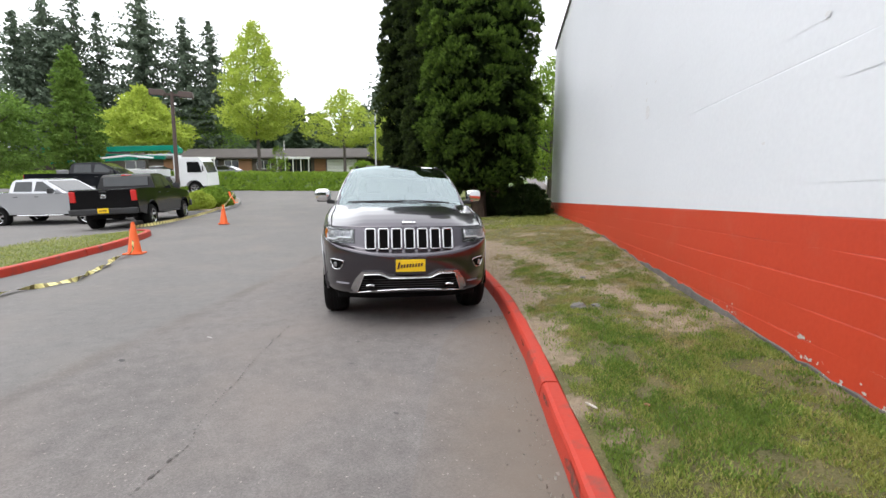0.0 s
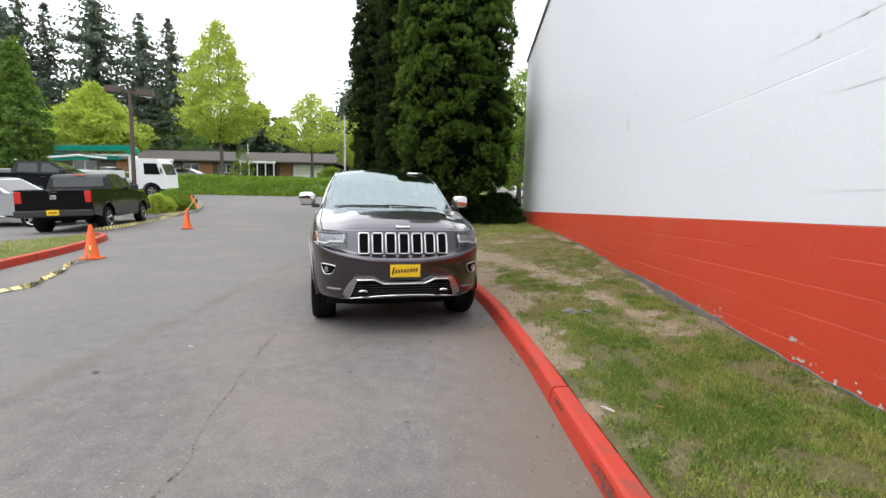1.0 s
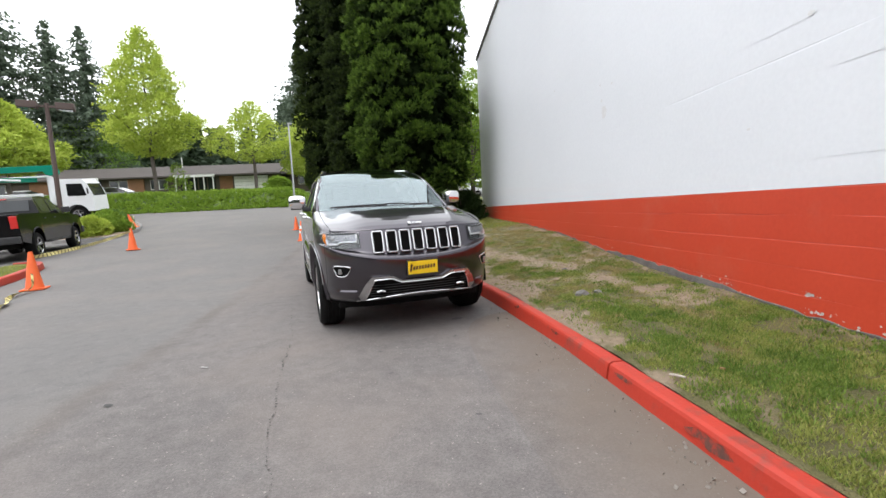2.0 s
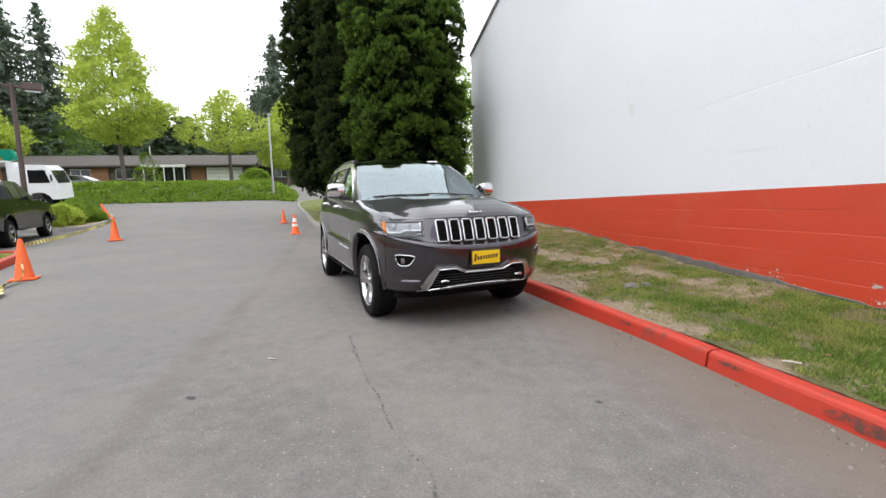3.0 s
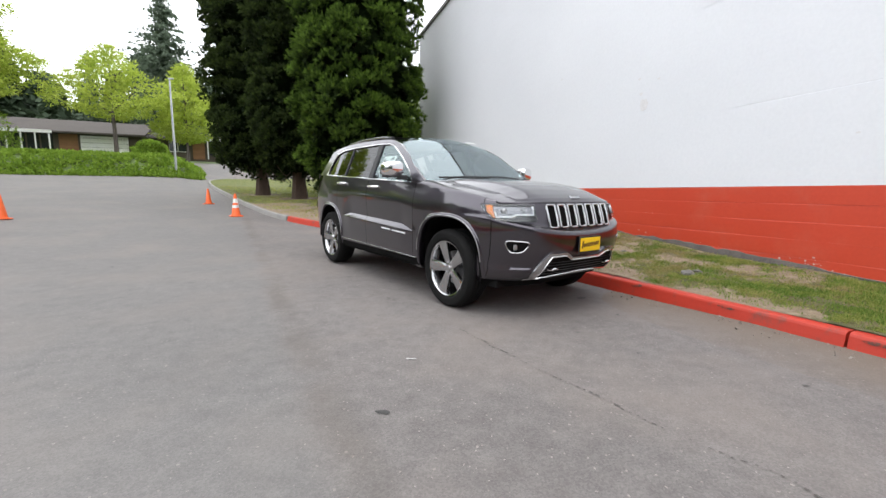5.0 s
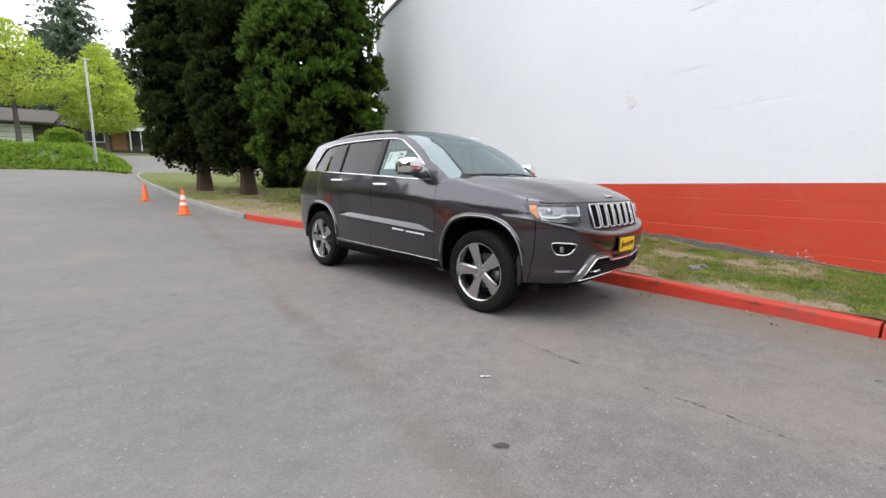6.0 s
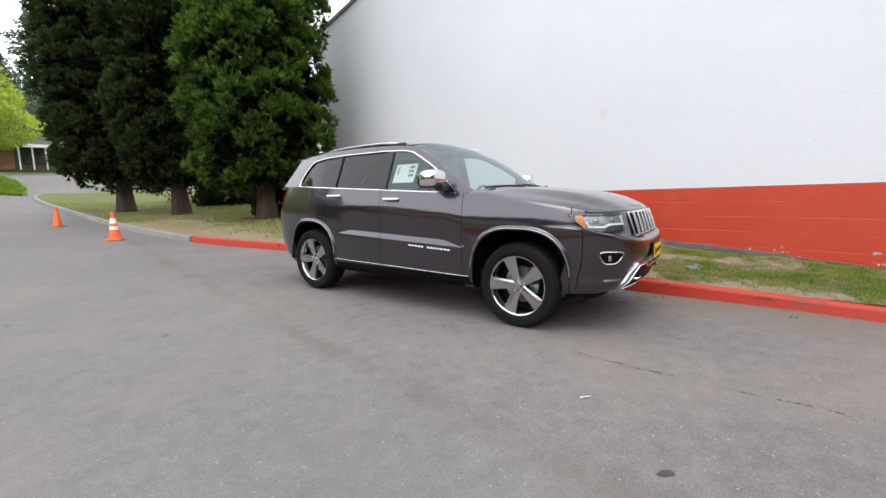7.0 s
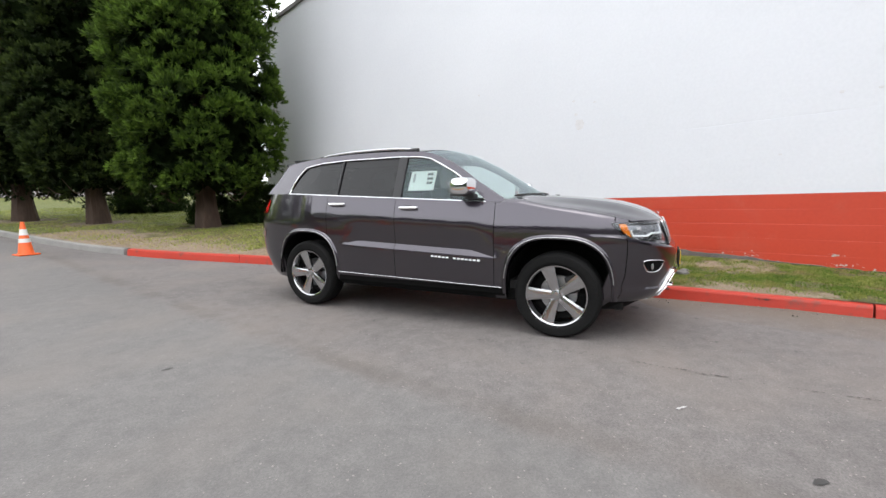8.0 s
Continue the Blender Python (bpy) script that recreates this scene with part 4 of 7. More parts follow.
WINDOWS = {"quarter": (-1.805, -1.035), "rear": (-1.010, -0.262), "front": (-0.160, 0.765)}
for side in (-1, 1):
    at = lambda x, z, s=side: Vector((x, s * cabin(x, z), z))
    part("cabin_frame", add_panel(bmesh.new(), [outer] + [window_loop(*w) for w in WINDOWS.values()], at, 0.03, (0, -side, 0)), M["car_paint"], suv)
    for name, w in WINDOWS.items():
        gl = part("side_window", face_out(add_panel(bmesh.new(), [window_loop(*w)], lambda x, z, s=side: Vector((x, s * (cabin(x, z) - 0.012), z))), (0, side, 0)), M["clear_glass"] if name == "front" else M["dark_glass"], suv, "clear front window" if name == "front" else "tinted privacy glass")
    for a, b in ((-1.035, -1.010), (-0.262, -0.160)):
        bm = add_panel(bmesh.new(), [[(a, belt_z(a)), (b, belt_z(b)), (b, top_z(b)), (a, top_z(a))]], lambda x, z, s=side: Vector((x, s * (cabin(x, z) + 0.004), z)))
        part("window_post", bm, M["trim_dark"], suv, "black window post")
    loop = [(x, belt_z(x) - 0.006) for x in (-1.815, -1.2, -0.6, 0.0, 0.5, 0.785)] + [(x, top_z(x) + 0.008) for x in (0.62, 0.42, 0.26, 0.13, 0.0, -0.3, -0.7, -1.0, -1.35, -1.50, -1.60, -1.65, -1.71, -1.76)]
    part("window_trim", tube([(x, side * (cabin(x, z) + 0.003), z) for x, z in loop], 0.008, 8, True), M["chrome"], suv, "bright chrome window surround", True)
    # mirror
    base = part("door_mirror", box((0.10, 0.10, 0.05), (0.66, side * 0.93, 1.262), 0.015), M["trim_dark"], suv, "black mirror foot")
    bm = bmesh.new()
    bmesh.ops.create_uvsphere(bm, u_segments=20, v_segments=14, radius=1)
    for v in bm.verts:
        for q in range(3):
            v.co[q] = math.copysign(abs(v.co[q]) ** 0.55, v.co[q])
        v.co = Vector((0.625 + v.co.x * 0.095 + 0.02 * v.co.y * side * -1, side * (1.035 + v.co.y * side * 0.105), 1.354 + v.co.z * 0.082))
    part("mirror_cap", bm, M["chrome"], base, "polished chrome mirror cap", True)
    part("mirror_glass", box((0.008, 0.17, 0.10), (0.505, side * 1.035, 1.348), 0.003), M["chrome"], base)
    part("mirror_lower", box((0.13, 0.19, 0.03), (0.585, side * 1.02, 1.278), 0.012), M["trim_dark"], base)
    # roof rail
    rail = part("roof_rail", tube(smooth_line([(-0.10, side * 0.61, 1.758), (-0.20, side * 0.62, 1.780), (-0.5, side * 0.625, 1.796), (-1.0, side * 0.62, 1.790), (-1.32, side * 0.61, 1.772), (-1.45, side * 0.60, 1.748)], 5), 0.016, 8, flat=0.8), M["satin"], suv, "silver roof rail", True)
    part("rail_foot", box((0.24, 0.045, 0.04), (-0.20, side * 0.61, 1.768), 0.014), M["trim_dark"], rail)
    part("rail_foot", box((0.14, 0.04, 0.035), (-1.40, side * 0.595, 1.755), 0.012), M["trim_dark"], rail)
    # tail lamp round the corner
    bm = bmesh.new()
    add_grid(bm, [[shell(("r", 0.55 + 0.60 * i / 8), z, side, 0.006) for z in (1.10, 1.16, 1.22, 1.255)] for i in range(9)])
    part("tail_lamp", bm, M["tail_red"], suv, "red tail lamp", True)
    bm = bmesh.new()
    add_grid(bm, [[shell(("r", 0.5 + 0.65 * i / 8), z, side, 0.006) for z in (0.80, 0.86, 0.90)] for i in range(9)])
    part("rear_reflector", bm, M["satin"], suv)

# roof, rear window and tailgate
bm = bmesh.new()
rows = []
for x, z in [p[:2] for p in smooth_line([(x, z, 0) for x, z in [(-0.02, 1.735)] + ROOF_LINE[3:]], 4)]:
    e = cabin(x, z) + 0.002
    rows.append([(x + 0.10 * (1 - (j / 12) ** 2) * max(0, 1 + x * 4), e * j / 12, z + 0.002 + 0.052 * (1 - abs(j / 12) ** 2.4)) for j in range(-12, 13)])
add_grid(bm, rows)
part("roof", bm, M["car_paint"], suv, smooth=True)
bm = bmesh.new()
add_grid(bm, [[(x, j / 8 * 0.48, z) for j in range(-8, 9)] for x, z in ((-0.32, 1.816), (-0.85, 1.824), (-1.35, 1.815))])
part("sunroof", bm, M["black_gloss"], suv, "black glass sunroof")
part("roof_spoiler", box((0.24, 1.18, 0.035), (-1.945, 0, 1.700), 0.014, Matrix.Rotation(radians(-6), 4, "Y")), M["car_paint"], suv)
bm = bmesh.new()
add_grid(bm, [[(-1.975 - 0.28 * s, j / 6 * (cabin(-2.0, 1.66) + (0.70 - cabin(-2.0, 1.66)) * s), 1.68 - 0.345 * s) for j in range(-6, 7)] for s in (0, 0.3, 0.7, 1)])
part("rear_window", face_out(bm, (-1, 0, 0.6)), M["dark_glass"], suv, "tinted rear window")

# windscreen and wipers
side_line = [(0.95, 1.222), (0.66, 1.42), (0.42, 1.585), (0.16, 1.70), (0.0, 1.732)]
mid_line = [(1.10, 1.262), (0.80, 1.446), (0.53, 1.610), (0.27, 1.741), (0.10, 1.790)]
bm = bmesh.new()
rows = []
for i in range(13):
    s = i / 12 * 4
    k_ = min(int(s), 3)
    f = s - k_
    sx, sz = (side_line[k_][q] * (1 - f) + side_line[k_ + 1][q] * f for q in (0, 1))
    mx, mz = (mid_line[k_][q] * (1 - f) + mid_line[k_ + 1][q] * f for q in (0, 1))
    ye = cabin(sx, sz) - 0.012
    rows.append([(mx + (sx - mx) * (j / 10) ** 2, ye * j / 10, mz + (sz - mz) * abs(j / 10) ** 2.2) for j in range(-10, 11)])
add_grid(bm, rows)
part("windscreen", face_out(bm, (1, 0, 1)), M["screen_glass"], suv, "large clear windscreen reflecting pale sky", True)
part("screen_sticker", box((0.004, 0.15, 0.06), (0.20, 0.42, 1.757), 0, Matrix.Rotation(radians(-74), 4, "Y")), M["paper"], suv)
part("mirror_mount", box((0.06, 0.16, 0.07), (0.22, 0, 1.66), 0.02), M["trim_dark"], suv)
for y0, y1 in ((0.62, -0.05), (-0.02, -0.68)):
    ys_ = [y0 + (y1 - y0) * i / 8 for i in range(9)]
    part("wiper", tube([(1.100 - 0.15 * (y / 0.87) ** 2, y, 1.280 - 0.04 * abs(y / 0.87) ** 2.2 + 0.008 * i / 8) for i, y in enumerate(ys_)], 0.010, 6), M["trim_dark"], suv)

# grille: seven slots with bright rims
for i in range(7):
    y = (i - 3) * 0.1305
    sl = [(y - 0.044, 0.834), (y + 0.044, 0.834), (y + 0.044, 1.014), (y - 0.044, 1.014)]
    rim = [(y - 0.042, 0.826), (y, 0.825), (y + 0.042, 0.826), (y + 0.047, 0.833), (y + 0.048, 0.92), (y + 0.047, 1.012), (y + 0.042, 1.019), (y, 1.020), (y - 0.042, 1.019), (y - 0.047, 1.012), (y - 0.048, 0.92), (y - 0.047, 0.833)]
    # a flat panel on the skin; the slot's dark depth is only its colour
    slot = part("grille_slot", add_panel(bmesh.new(), [sl], lambda u, v: Vector((front_x(u, v, 0.012), u, v))), M["void"], suv, "flat black panel with the grille opening's shade in its colour")
    part("slot_rim", tube([(front_x(u, v, 0.012), u, v) for u, v in rim], 0.0100, 8, True), M["satin"], slot, "chrome slot rim", True)
    bm = bmesh.new()
    for q in range(7):
        z = 0.85 + q * 0.025
        add_tube(bm, [(front_x(y - 0.043, z, 0.013), y - 0.043, z), (front_x(y + 0.043, z, 0.013), y + 0.043, z)], 0.002, 5)
    part("slot_mesh", bm, M["void"], slot)

# headlamps
for side in (-1, 1):
    def lamp_at(s, z, off, side=side):
        """s from 0 at the inner end to 1 at the outer tip."""
        x_out = 1.95
        th0, th1 = math.acos((1 - (0.548 / 0.940) ** N_F) ** 0.5), theta_at(x_out)
        p = shell(("f", th0 + (th1 - th0) * s), z, side)
        nrm = Vector((0.85 - 0.6 * s, side * (0.4 + 0.5 * s), 0)).normalized()
        return p + nrm * off
    under = [(0.0, 0.880), (0.30, 0.876), (0.60, 0.880), (0.80, 0.892), (0.90, 0.925), (1.0, 1.005)]
    over = [(0.0, 1.020), (0.25, 1.023), (0.5, 1.026), (0.75, 1.027), (1.0, 1.024)]

    def lamp_sheet(off):
        bm = bmesh.new()
        ss = [i / 24 for i in range(25)]
        add_grid(bm, [[lamp_at(s, table(under, s) + (table(over, s) - table(under, s)) * q / 5, off) for q in range(6)] for s in ss])
        return face_out(bm, (1, side * 0.5, 0))
    lamp = part("headlamp", lamp_sheet(0.006), M["black_gloss"], suv, "dark headlamp housing", True)
    # the silver bowl ends in a step: deep outside, shallow inside
    step = [(0.04, 0.925), (0.36, 0.925), (0.46, 0.906), (0.78, 0.905)]
    bm = bmesh.new()
    add_grid(bm, [[lamp_at(s, 1.012 + (table(step, s) - 1.012) * q / 4, 0.009) for q in range(5)] for s in [0.04 + 0.74 * i / 14 for i in range(15)]])
    part("lamp_reflector", bm, M["lamp_grey"], lamp, "silver reflector bowl")
    led = [(0.76, 0.960), (0.75, 0.917), (0.6, 0.914), (0.47, 0.914), (0.36, 0.934), (0.2, 0.934), (0.06, 0.934), (0.05, 0.975), (0.055, 1.004)]
    part("daytime_light", tube([lamp_at(s, z, 0.013) for s, z in led], 0.0105, 6), M["lamp_white"], lamp, "white light strip", True)
    part("lamp_brow", tube([lamp_at(s, 1.008, 0.013) for s in (0.06, 0.3, 0.5, 0.78)], 0.006, 6), M["trim_dark"], lamp)
    for s, z, r_ in ((0.60, 0.962, 0.036), (0.26, 0.976, 0.022)):
        bm = bmesh.new()
        bmesh.ops.create_uvsphere(bm, u_segments=16, v_segments=10, radius=r_, matrix=Matrix.Translation(lamp_at(s, z, -r_ * 0.35)))
        part("projector_lens", bm, M["steel"], lamp, smooth=True)
    bm = bmesh.new()
    add_grid(bm, [[lamp_at(s, max(0.905 + (s - 0.80) * 0.55, 0.903), 0.013), lamp_at(s, 0.985, 0.014), lamp_at(s, 1.014, 0.012)] for s in (0.785, 0.81, 0.84, 0.87, 0.90)])
    part("turn_signal", bm, M["amber"], lamp, "amber turn signal")
    part("lamp_cover", lamp_sheet(0.022), M["lens_glass"], lamp)
    # fog lamp pocket
    ring = [(0.662, 0.700), (0.676, 0.655), (0.702, 0.620), (0.750, 0.612), (0.778, 0.630), (0.796, 0.704), (0.735, 0.712)]
    # no real hollow: the pocket's shade is this panel's near black
    fog = part("fog_lamp", add_panel(bmesh.new(), [ring], lambda y, z: Vector((front_x(y, z, 0.004), side * y, z))), M["void"], suv, "flat black panel with the fog lamp pocket's shade in its colour")
    part("fog_ring", tube(smooth_line([(front_x(y, z, 0.006), side * y, z) for y, z in ring], 3, True), 0.0072, 8, True), M["satin"], fog, "chrome fog lamp ring", True)
    part("fog_lens", box((0.02, 0.05, 0.05), (front_x(0.74, 0.66), side * 0.74, 0.66), 0.012), M["steel"], fog)
    # tow hook
    hook = part("tow_hook", tube([(front_x(0.4, 0.46, -0.01), side * 0.36, 0.455), (2.365, side * 0.37, 0.46), (2.37, side * 0.40, 0.470), (2.365, side * 0.43, 0.46), (front_x(0.44, 0.46, -0.01), side * 0.44, 0.455)], 0.012, 8), M["chrome"], suv, "small chrome tow hook", True)

# lower intake with its bright frame
INTAKE_TOP = [(0, 0.532), (0.205, 0.534), (0.30, 0.578), (0.455, 0.574)]
FRAME_TOP = [(0, 0.552), (0.20, 0.556), (0.295, 0.606), (0.485, 0.603)]
inner_top = lambda y: table(INTAKE_TOP, abs(y))
outer_top = lambda y: table(FRAME_TOP, abs(y))
inner_low = lambda y: 0.408 - 0.036 * (y / 0.535) ** 2
outer_low = lambda y: 0.388 - 0.036 * (y / 0.615) ** 2
bm = bmesh.new()
rows = []
for i in range(9):
    f, row = i / 8, []
    for j in range(-30, 31):
        u_ = j / 30
        y = u_ * (0.535 - 0.080 * f)
        z = inner_low(y) * (1 - f) + inner_top(y) * f
        row.append((front_x(y, z, 0.006), y, z))
    rows.append(row)
add_grid(bm, rows)
# the sheet lies on the bumper; its black stands for the shaded depth
intake = part("lower_intake", bm, M["void"], suv, "flat black panel with the lower intake's shade in its colour")
ys_ = [-1 + 2 * i / 40 for i in range(41)]
loop_out = [(u * 0.615, outer_low(u * 0.615)) for u in ys_] + [(0.585, 0.45), (0.545, 0.53)] + [(-u * 0.485, outer_top(u * 0.485)) for u in ys_] + [(-0.545, 0.53), (-0.585, 0.45)]
loop_in = [(u * 0.535, inner_low(u * 0.535)) for u in ys_] + [(0.510, 0.44), (0.480, 0.52)] + [(-u * 0.455, inner_top(u * 0.455)) for u in ys_] + [(-0.480, 0.52), (-0.510, 0.44)]
part("intake_trim", add_panel(bmesh.new(), [loop_out, loop_in], lambda y, z: Vector((front_x(y, z, 0.024), y, z)), 0.022, (-1, 0, 0)), M["satin"], intake, "satin chrome intake frame")
part("intake_edge", tube([(front_x(y, z, 0.024), y, z) for y, z in loop_in], 0.006, 6, True), M["chrome"], intake, "bright chrome inner edge", True)
for q in range(5):
    z = 0.415 + q * 0.026
    part("intake_bar", tube([(front_x(y, z, 0.009), y, z) for y in (-0.49, -0.26, 0, 0.26, 0.49)], 0.004, 5), M["trim_dark"], intake)

# the dealer's yellow plate, lettering shown as bars
plate = part("number_plate", box((0.012, 0.315, 0.165), (2.425, 0.0, 0.660), 0.004), M["trim_dark"], suv, "black plate frame")
part("plate_face", box((0.006, 0.292, 0.122), (2.434, 0.0, 0.667), 0.002), M["plate_yellow"], plate, "yellow plate with dark lettering bars")
for i in range(9):
    hgt = 0.07 if i == 0 else 0.036
    part("letter_bar", box((0.003, 0.018, hgt), (2.438, -0.118 + i * 0.0285, 0.659 + i * 0.002 + (0.008 if i == 0 else 0)), 0, Matrix.Rotation(radians(-12), 4, "X")), M["ink"], plate)

# model name on the doors, as bright bars
for side in (-1, 1):
    for i in range(13):
        if i == 5:
            continue
        x = 0.245 + i * 0.041
        z = 0.668 - 0.043 * (x - 0.5)
        y = shell(("x", x), z, side).y
        part("name_bar", box((0.028, 0.005, 0.016), (x, y + side * 0.004, z), 0.001), M["lamp_white"], suv)

# cabin inside
part("floor_pan", box((3.2, 1.5, 0.08), (-0.5, 0, 0.42)), M["seat_cloth"], suv)
part("dashboard", box((0.42, 1.44, 0.30), (0.72, 0, 1.03), 0.09, seg=3), M["trim_dark"], suv)
part("headliner", box((1.9, 1.22, 0.02), (-0.95, 0, 1.735)), M["trim_dark"], suv)
wheel_ring = [(0.30 + 0.05 * math.sin(w) * 1.0, 0.37 + 0.185 * math.cos(w), 1.12 + 0.175 * math.sin(w)) for w in (2 * math.pi * i / 24 for i in range(24))]
steer = part("steering_wheel", tube(wheel_ring, 0.016, 8, True), M["trim_dark"], suv, smooth=True)
part("steering_hub", box((0.05, 0.30, 0.07), (0.33, 0.37, 1.11), 0.02), M["trim_dark"], steer)
for y in (-0.37, 0.37):
    seat = part("front_seat", box((0.50, 0.50, 0.18), (-0.05, y, 0.72), 0.06, seg=3), M["seat_cloth"], suv)
    part("backrest", box((0.16, 0.50, 0.62), (-0.34, y, 1.08), 0.06, Matrix.Rotation(radians(-14), 4, "Y"), 3), M["seat_cloth"], seat)
    part("headrest", box((0.10, 0.26, 0.19), (-0.44, y, 1.47), 0.04, Matrix.Rotation(radians(-10), 4, "Y"), 3), M["seat_cloth"], seat)
bench = part("rear_bench", box((0.5, 1.3, 0.18), (-0.95, 0, 0.76), 0.06, seg=3), M["seat_cloth"], suv)
part("backrest", box((0.16, 1.3, 0.6), (-1.25, 0, 1.08), 0.06, Matrix.Rotation(radians(-16), 4, "Y"), 3), M["seat_cloth"], bench)
for y in (-0.38, 0.38):
    part("headrest", box((0.10, 0.26, 0.17), (-1.35, y, 1.45), 0.04, None, 3), M["seat_cloth"], bench)
# price sheet taped inside the front window
sx, sz = 0.045, 1.432
slope = Matrix.Rotation(radians(-24), 4, "X")
sheet_ = part("window_sticker", box((0.30, 0.004, 0.225), (sx, -(cabin(sx, sz) - 0.045), sz), 0, Matrix.Rotation(radians(-27), 4, "X")), M["paper"], suv, "white price sheet inside the window")
for q in range(4):
    for r_ in range(2):
        lx, lz = sx + 0.05 + r_ * 0.035 + 0.02, sz - 0.07 + q * 0.045
        part("print_bar", box((0.026, 0.003, 0.028), (lx, -(cabin(lx, lz) - 0.0405), lz), 0, Matrix.Rotation(radians(-27), 4, "X")), M["trim_dark"], sheet_)
part("print_bar", box((0.024, 0.003, 0.10), (sx - 0.10, -(cabin(sx, sz + 0.03) - 0.0405), sz + 0.03), 0, Matrix.Rotation(radians(-27), 4, "X")), M["steel"], sheet_)


# wheels
def spoke_mesh(r0, r1, w0, w1, y_in, y_out, twist=0.0):
    bm = bmesh.new()
    rows = []
    for i in range(7):
        f = i / 6
        r_ = r0 + (r1 - r0) * f
        w = w0 + (w1 - w0) * f ** 1.3
        y = y_in + (y_out - y_in) * f
        rows.append([(-w, y - 0.035, r_), (-w * 0.92, y - 0.004, r_), (-w * 0.55, y, r_), (0, y + 0.002, r_), (w * 0.55, y, r_), (w * 0.92, y - 0.004, r_), (w, y - 0.035, r_)])
    add_grid(bm, rows)
    return bm


def road_wheel(parent, x, y, z, side, radius=0.386, rim=0.272, width=0.26, spokes=5, turn=0.0, name="wheel"):
    """A wheel whose rim is the part; tyre, spokes, cap and brake are its pieces. The face points along y by side."""
    h = width / 2
    prof = [(rim - 0.02, -h), (rim - 0.03, h - 0.06), (rim - 0.012, h - 0.018), (rim, h - 0.012), (rim + 0.004, h - 0.02), (rim - 0.004, h - 0.03)]
    ob = part(name, lathe(prof, 40), M["alloy"], parent, "polished alloy wheel", True)
    ob.matrix_parent_inverse = Matrix.Identity(4)
    ob.matrix_basis = pose(x, y, z, 0, 0, 0 if side > 0 else 180) @ pose(0, 0, 0, 0, turn, 0)
    t = radius
    tprof = [(rim - 0.004, h - 0.03), (rim + 0.012, h - 0.008), (rim + 0.035, h), (t - 0.03, h - 0.006), (t - 0.008, h - 0.028), (t, h - 0.06)]
    for gx in (0.055, 0.02, -0.02, -0.055):
        tprof += [(t, gx + 0.004), (t - 0.008, gx + 0.003), (t - 0.008, gx - 0.003), (t, gx - 0.004)]
    tprof += [(t, -h + 0.06), (t - 0.03, -h + 0.006), (rim, -h)]
    part("tyre", lathe(tprof, 56), M["rubber"], ob, "black rubber tyre", True)
    sp = spoke_mesh(0.045, rim - 0.008, 0.040, 0.070, h - 0.045, h - 0.022)
    for i in range(spokes):
        c = link_mesh("spoke", sp.copy(), M["alloy"])
        c.parent = ob
        c.matrix_basis = pose(0, 0, 0, 0, 360 / spokes * i, 0)
    sp.free()
    part("centre_cap", lathe([(0.0001, h - 0.03), (0.03, h - 0.032), (0.036, h - 0.045), (0.062, h - 0.05), (0.07, h - 0.08)], 20), M["alloy"], ob, smooth=True)
    for i in range(5):
        w = math.radians(36 + 72 * i)
        part("lug_nut", cyl((0.057 * math.cos(w), h - 0.06, 0.057 * math.sin(w)), (0.057 * math.cos(w), h - 0.036, 0.057 * math.sin(w)), 0.0105, 0.008, 6), M["chrome"], ob)
    part("brake_disc", cyl((0, -0.02, 0), (0, 0.01, 0), 0.165, None, 32), M["steel"], ob)
    part("brake_caliper", box((0.10, 0.06, 0.16), (-0.14, 0.0, 0.05), 0.02), M["trim_dark"], ob)
    part("wheel_hollow", cyl((0, -0.06, 0), (0, -0.05, 0), rim - 0.03, None, 32), M["rubber"], ob)
    return ob


for sx_, t_ in ((AXLE, 18), (-AXLE, 18)):
    for side in (-1, 1):
        road_wheel(suv, sx_, side * 0.795, WHEEL_Z - (0.010 if sx_ > 0 else 0), side, turn=t_)


# ---- trees and shrubs ----
rng = np.random.default_rng(7)


def quads_mesh(name, centre, u, v, mat):
    """One mesh of many small four-sided leaves: centres and half-axes."""
    n_ = len(centre)
    co = np.empty((n_, 4, 3), dtype=np.float32)
    co[:, 0], co[:, 1], co[:, 2], co[:, 3] = centre - u, centre + v * 0.8 - u * 0.1, centre + u, centre - v * 0.8 - u * 0.1
    me = bpy.data.meshes.new(name)
    me.vertices.add(n_ * 4)
    me.vertices.foreach_set("co", co.reshape(-1))
    me.loops.add(n_ * 4)
    me.loops.foreach_set("vertex_index", np.arange(n_ * 4, dtype=np.int32))
    me.polygons.add(n_)
    me.polygons.foreach_set("loop_start", np.arange(0, n_ * 4, 4, dtype=np.int32))
    me.polygons.foreach_set("loop_total", np.full(n_, 4, dtype=np.int32))
    me.update(calc_edges=True)
    me.materials.append(mat)
    return me


def unit(a):
    return a / np.maximum(np.linalg.norm(a, axis=1, keepdims=True), 1e-6)


def tufts(points, normals, per, size, leaf_len, leaf_wid, droop=0.0, spread=0.9):
    """Leaves radiating from each tuft; returns centres and half-axes."""
    k = len(points)
    c = np.repeat(points, per, 0)
    nn = np.repeat(normals, per, 0)
    d = unit(nn + rng.normal(0, spread, (k * per, 3)))
    d[:, 2] -= droop
    d = unit(d)
    sz = np.repeat(size * rng.uniform(0.7, 1.3, k), per)[:, None]
    c = c + d * sz * rng.uniform(0.25, 1.0, (k * per, 1))
    side = unit(np.cross(d, rng.normal(0, 1, (k * per, 3))))
    u = d * leaf_len * rng.uniform(0.6, 1.3, (k * per, 1)) * 0.5
    v = side * leaf_wid * rng.uniform(0.6, 1.3, (k * per, 1)) * 0.5
    return c, u, v


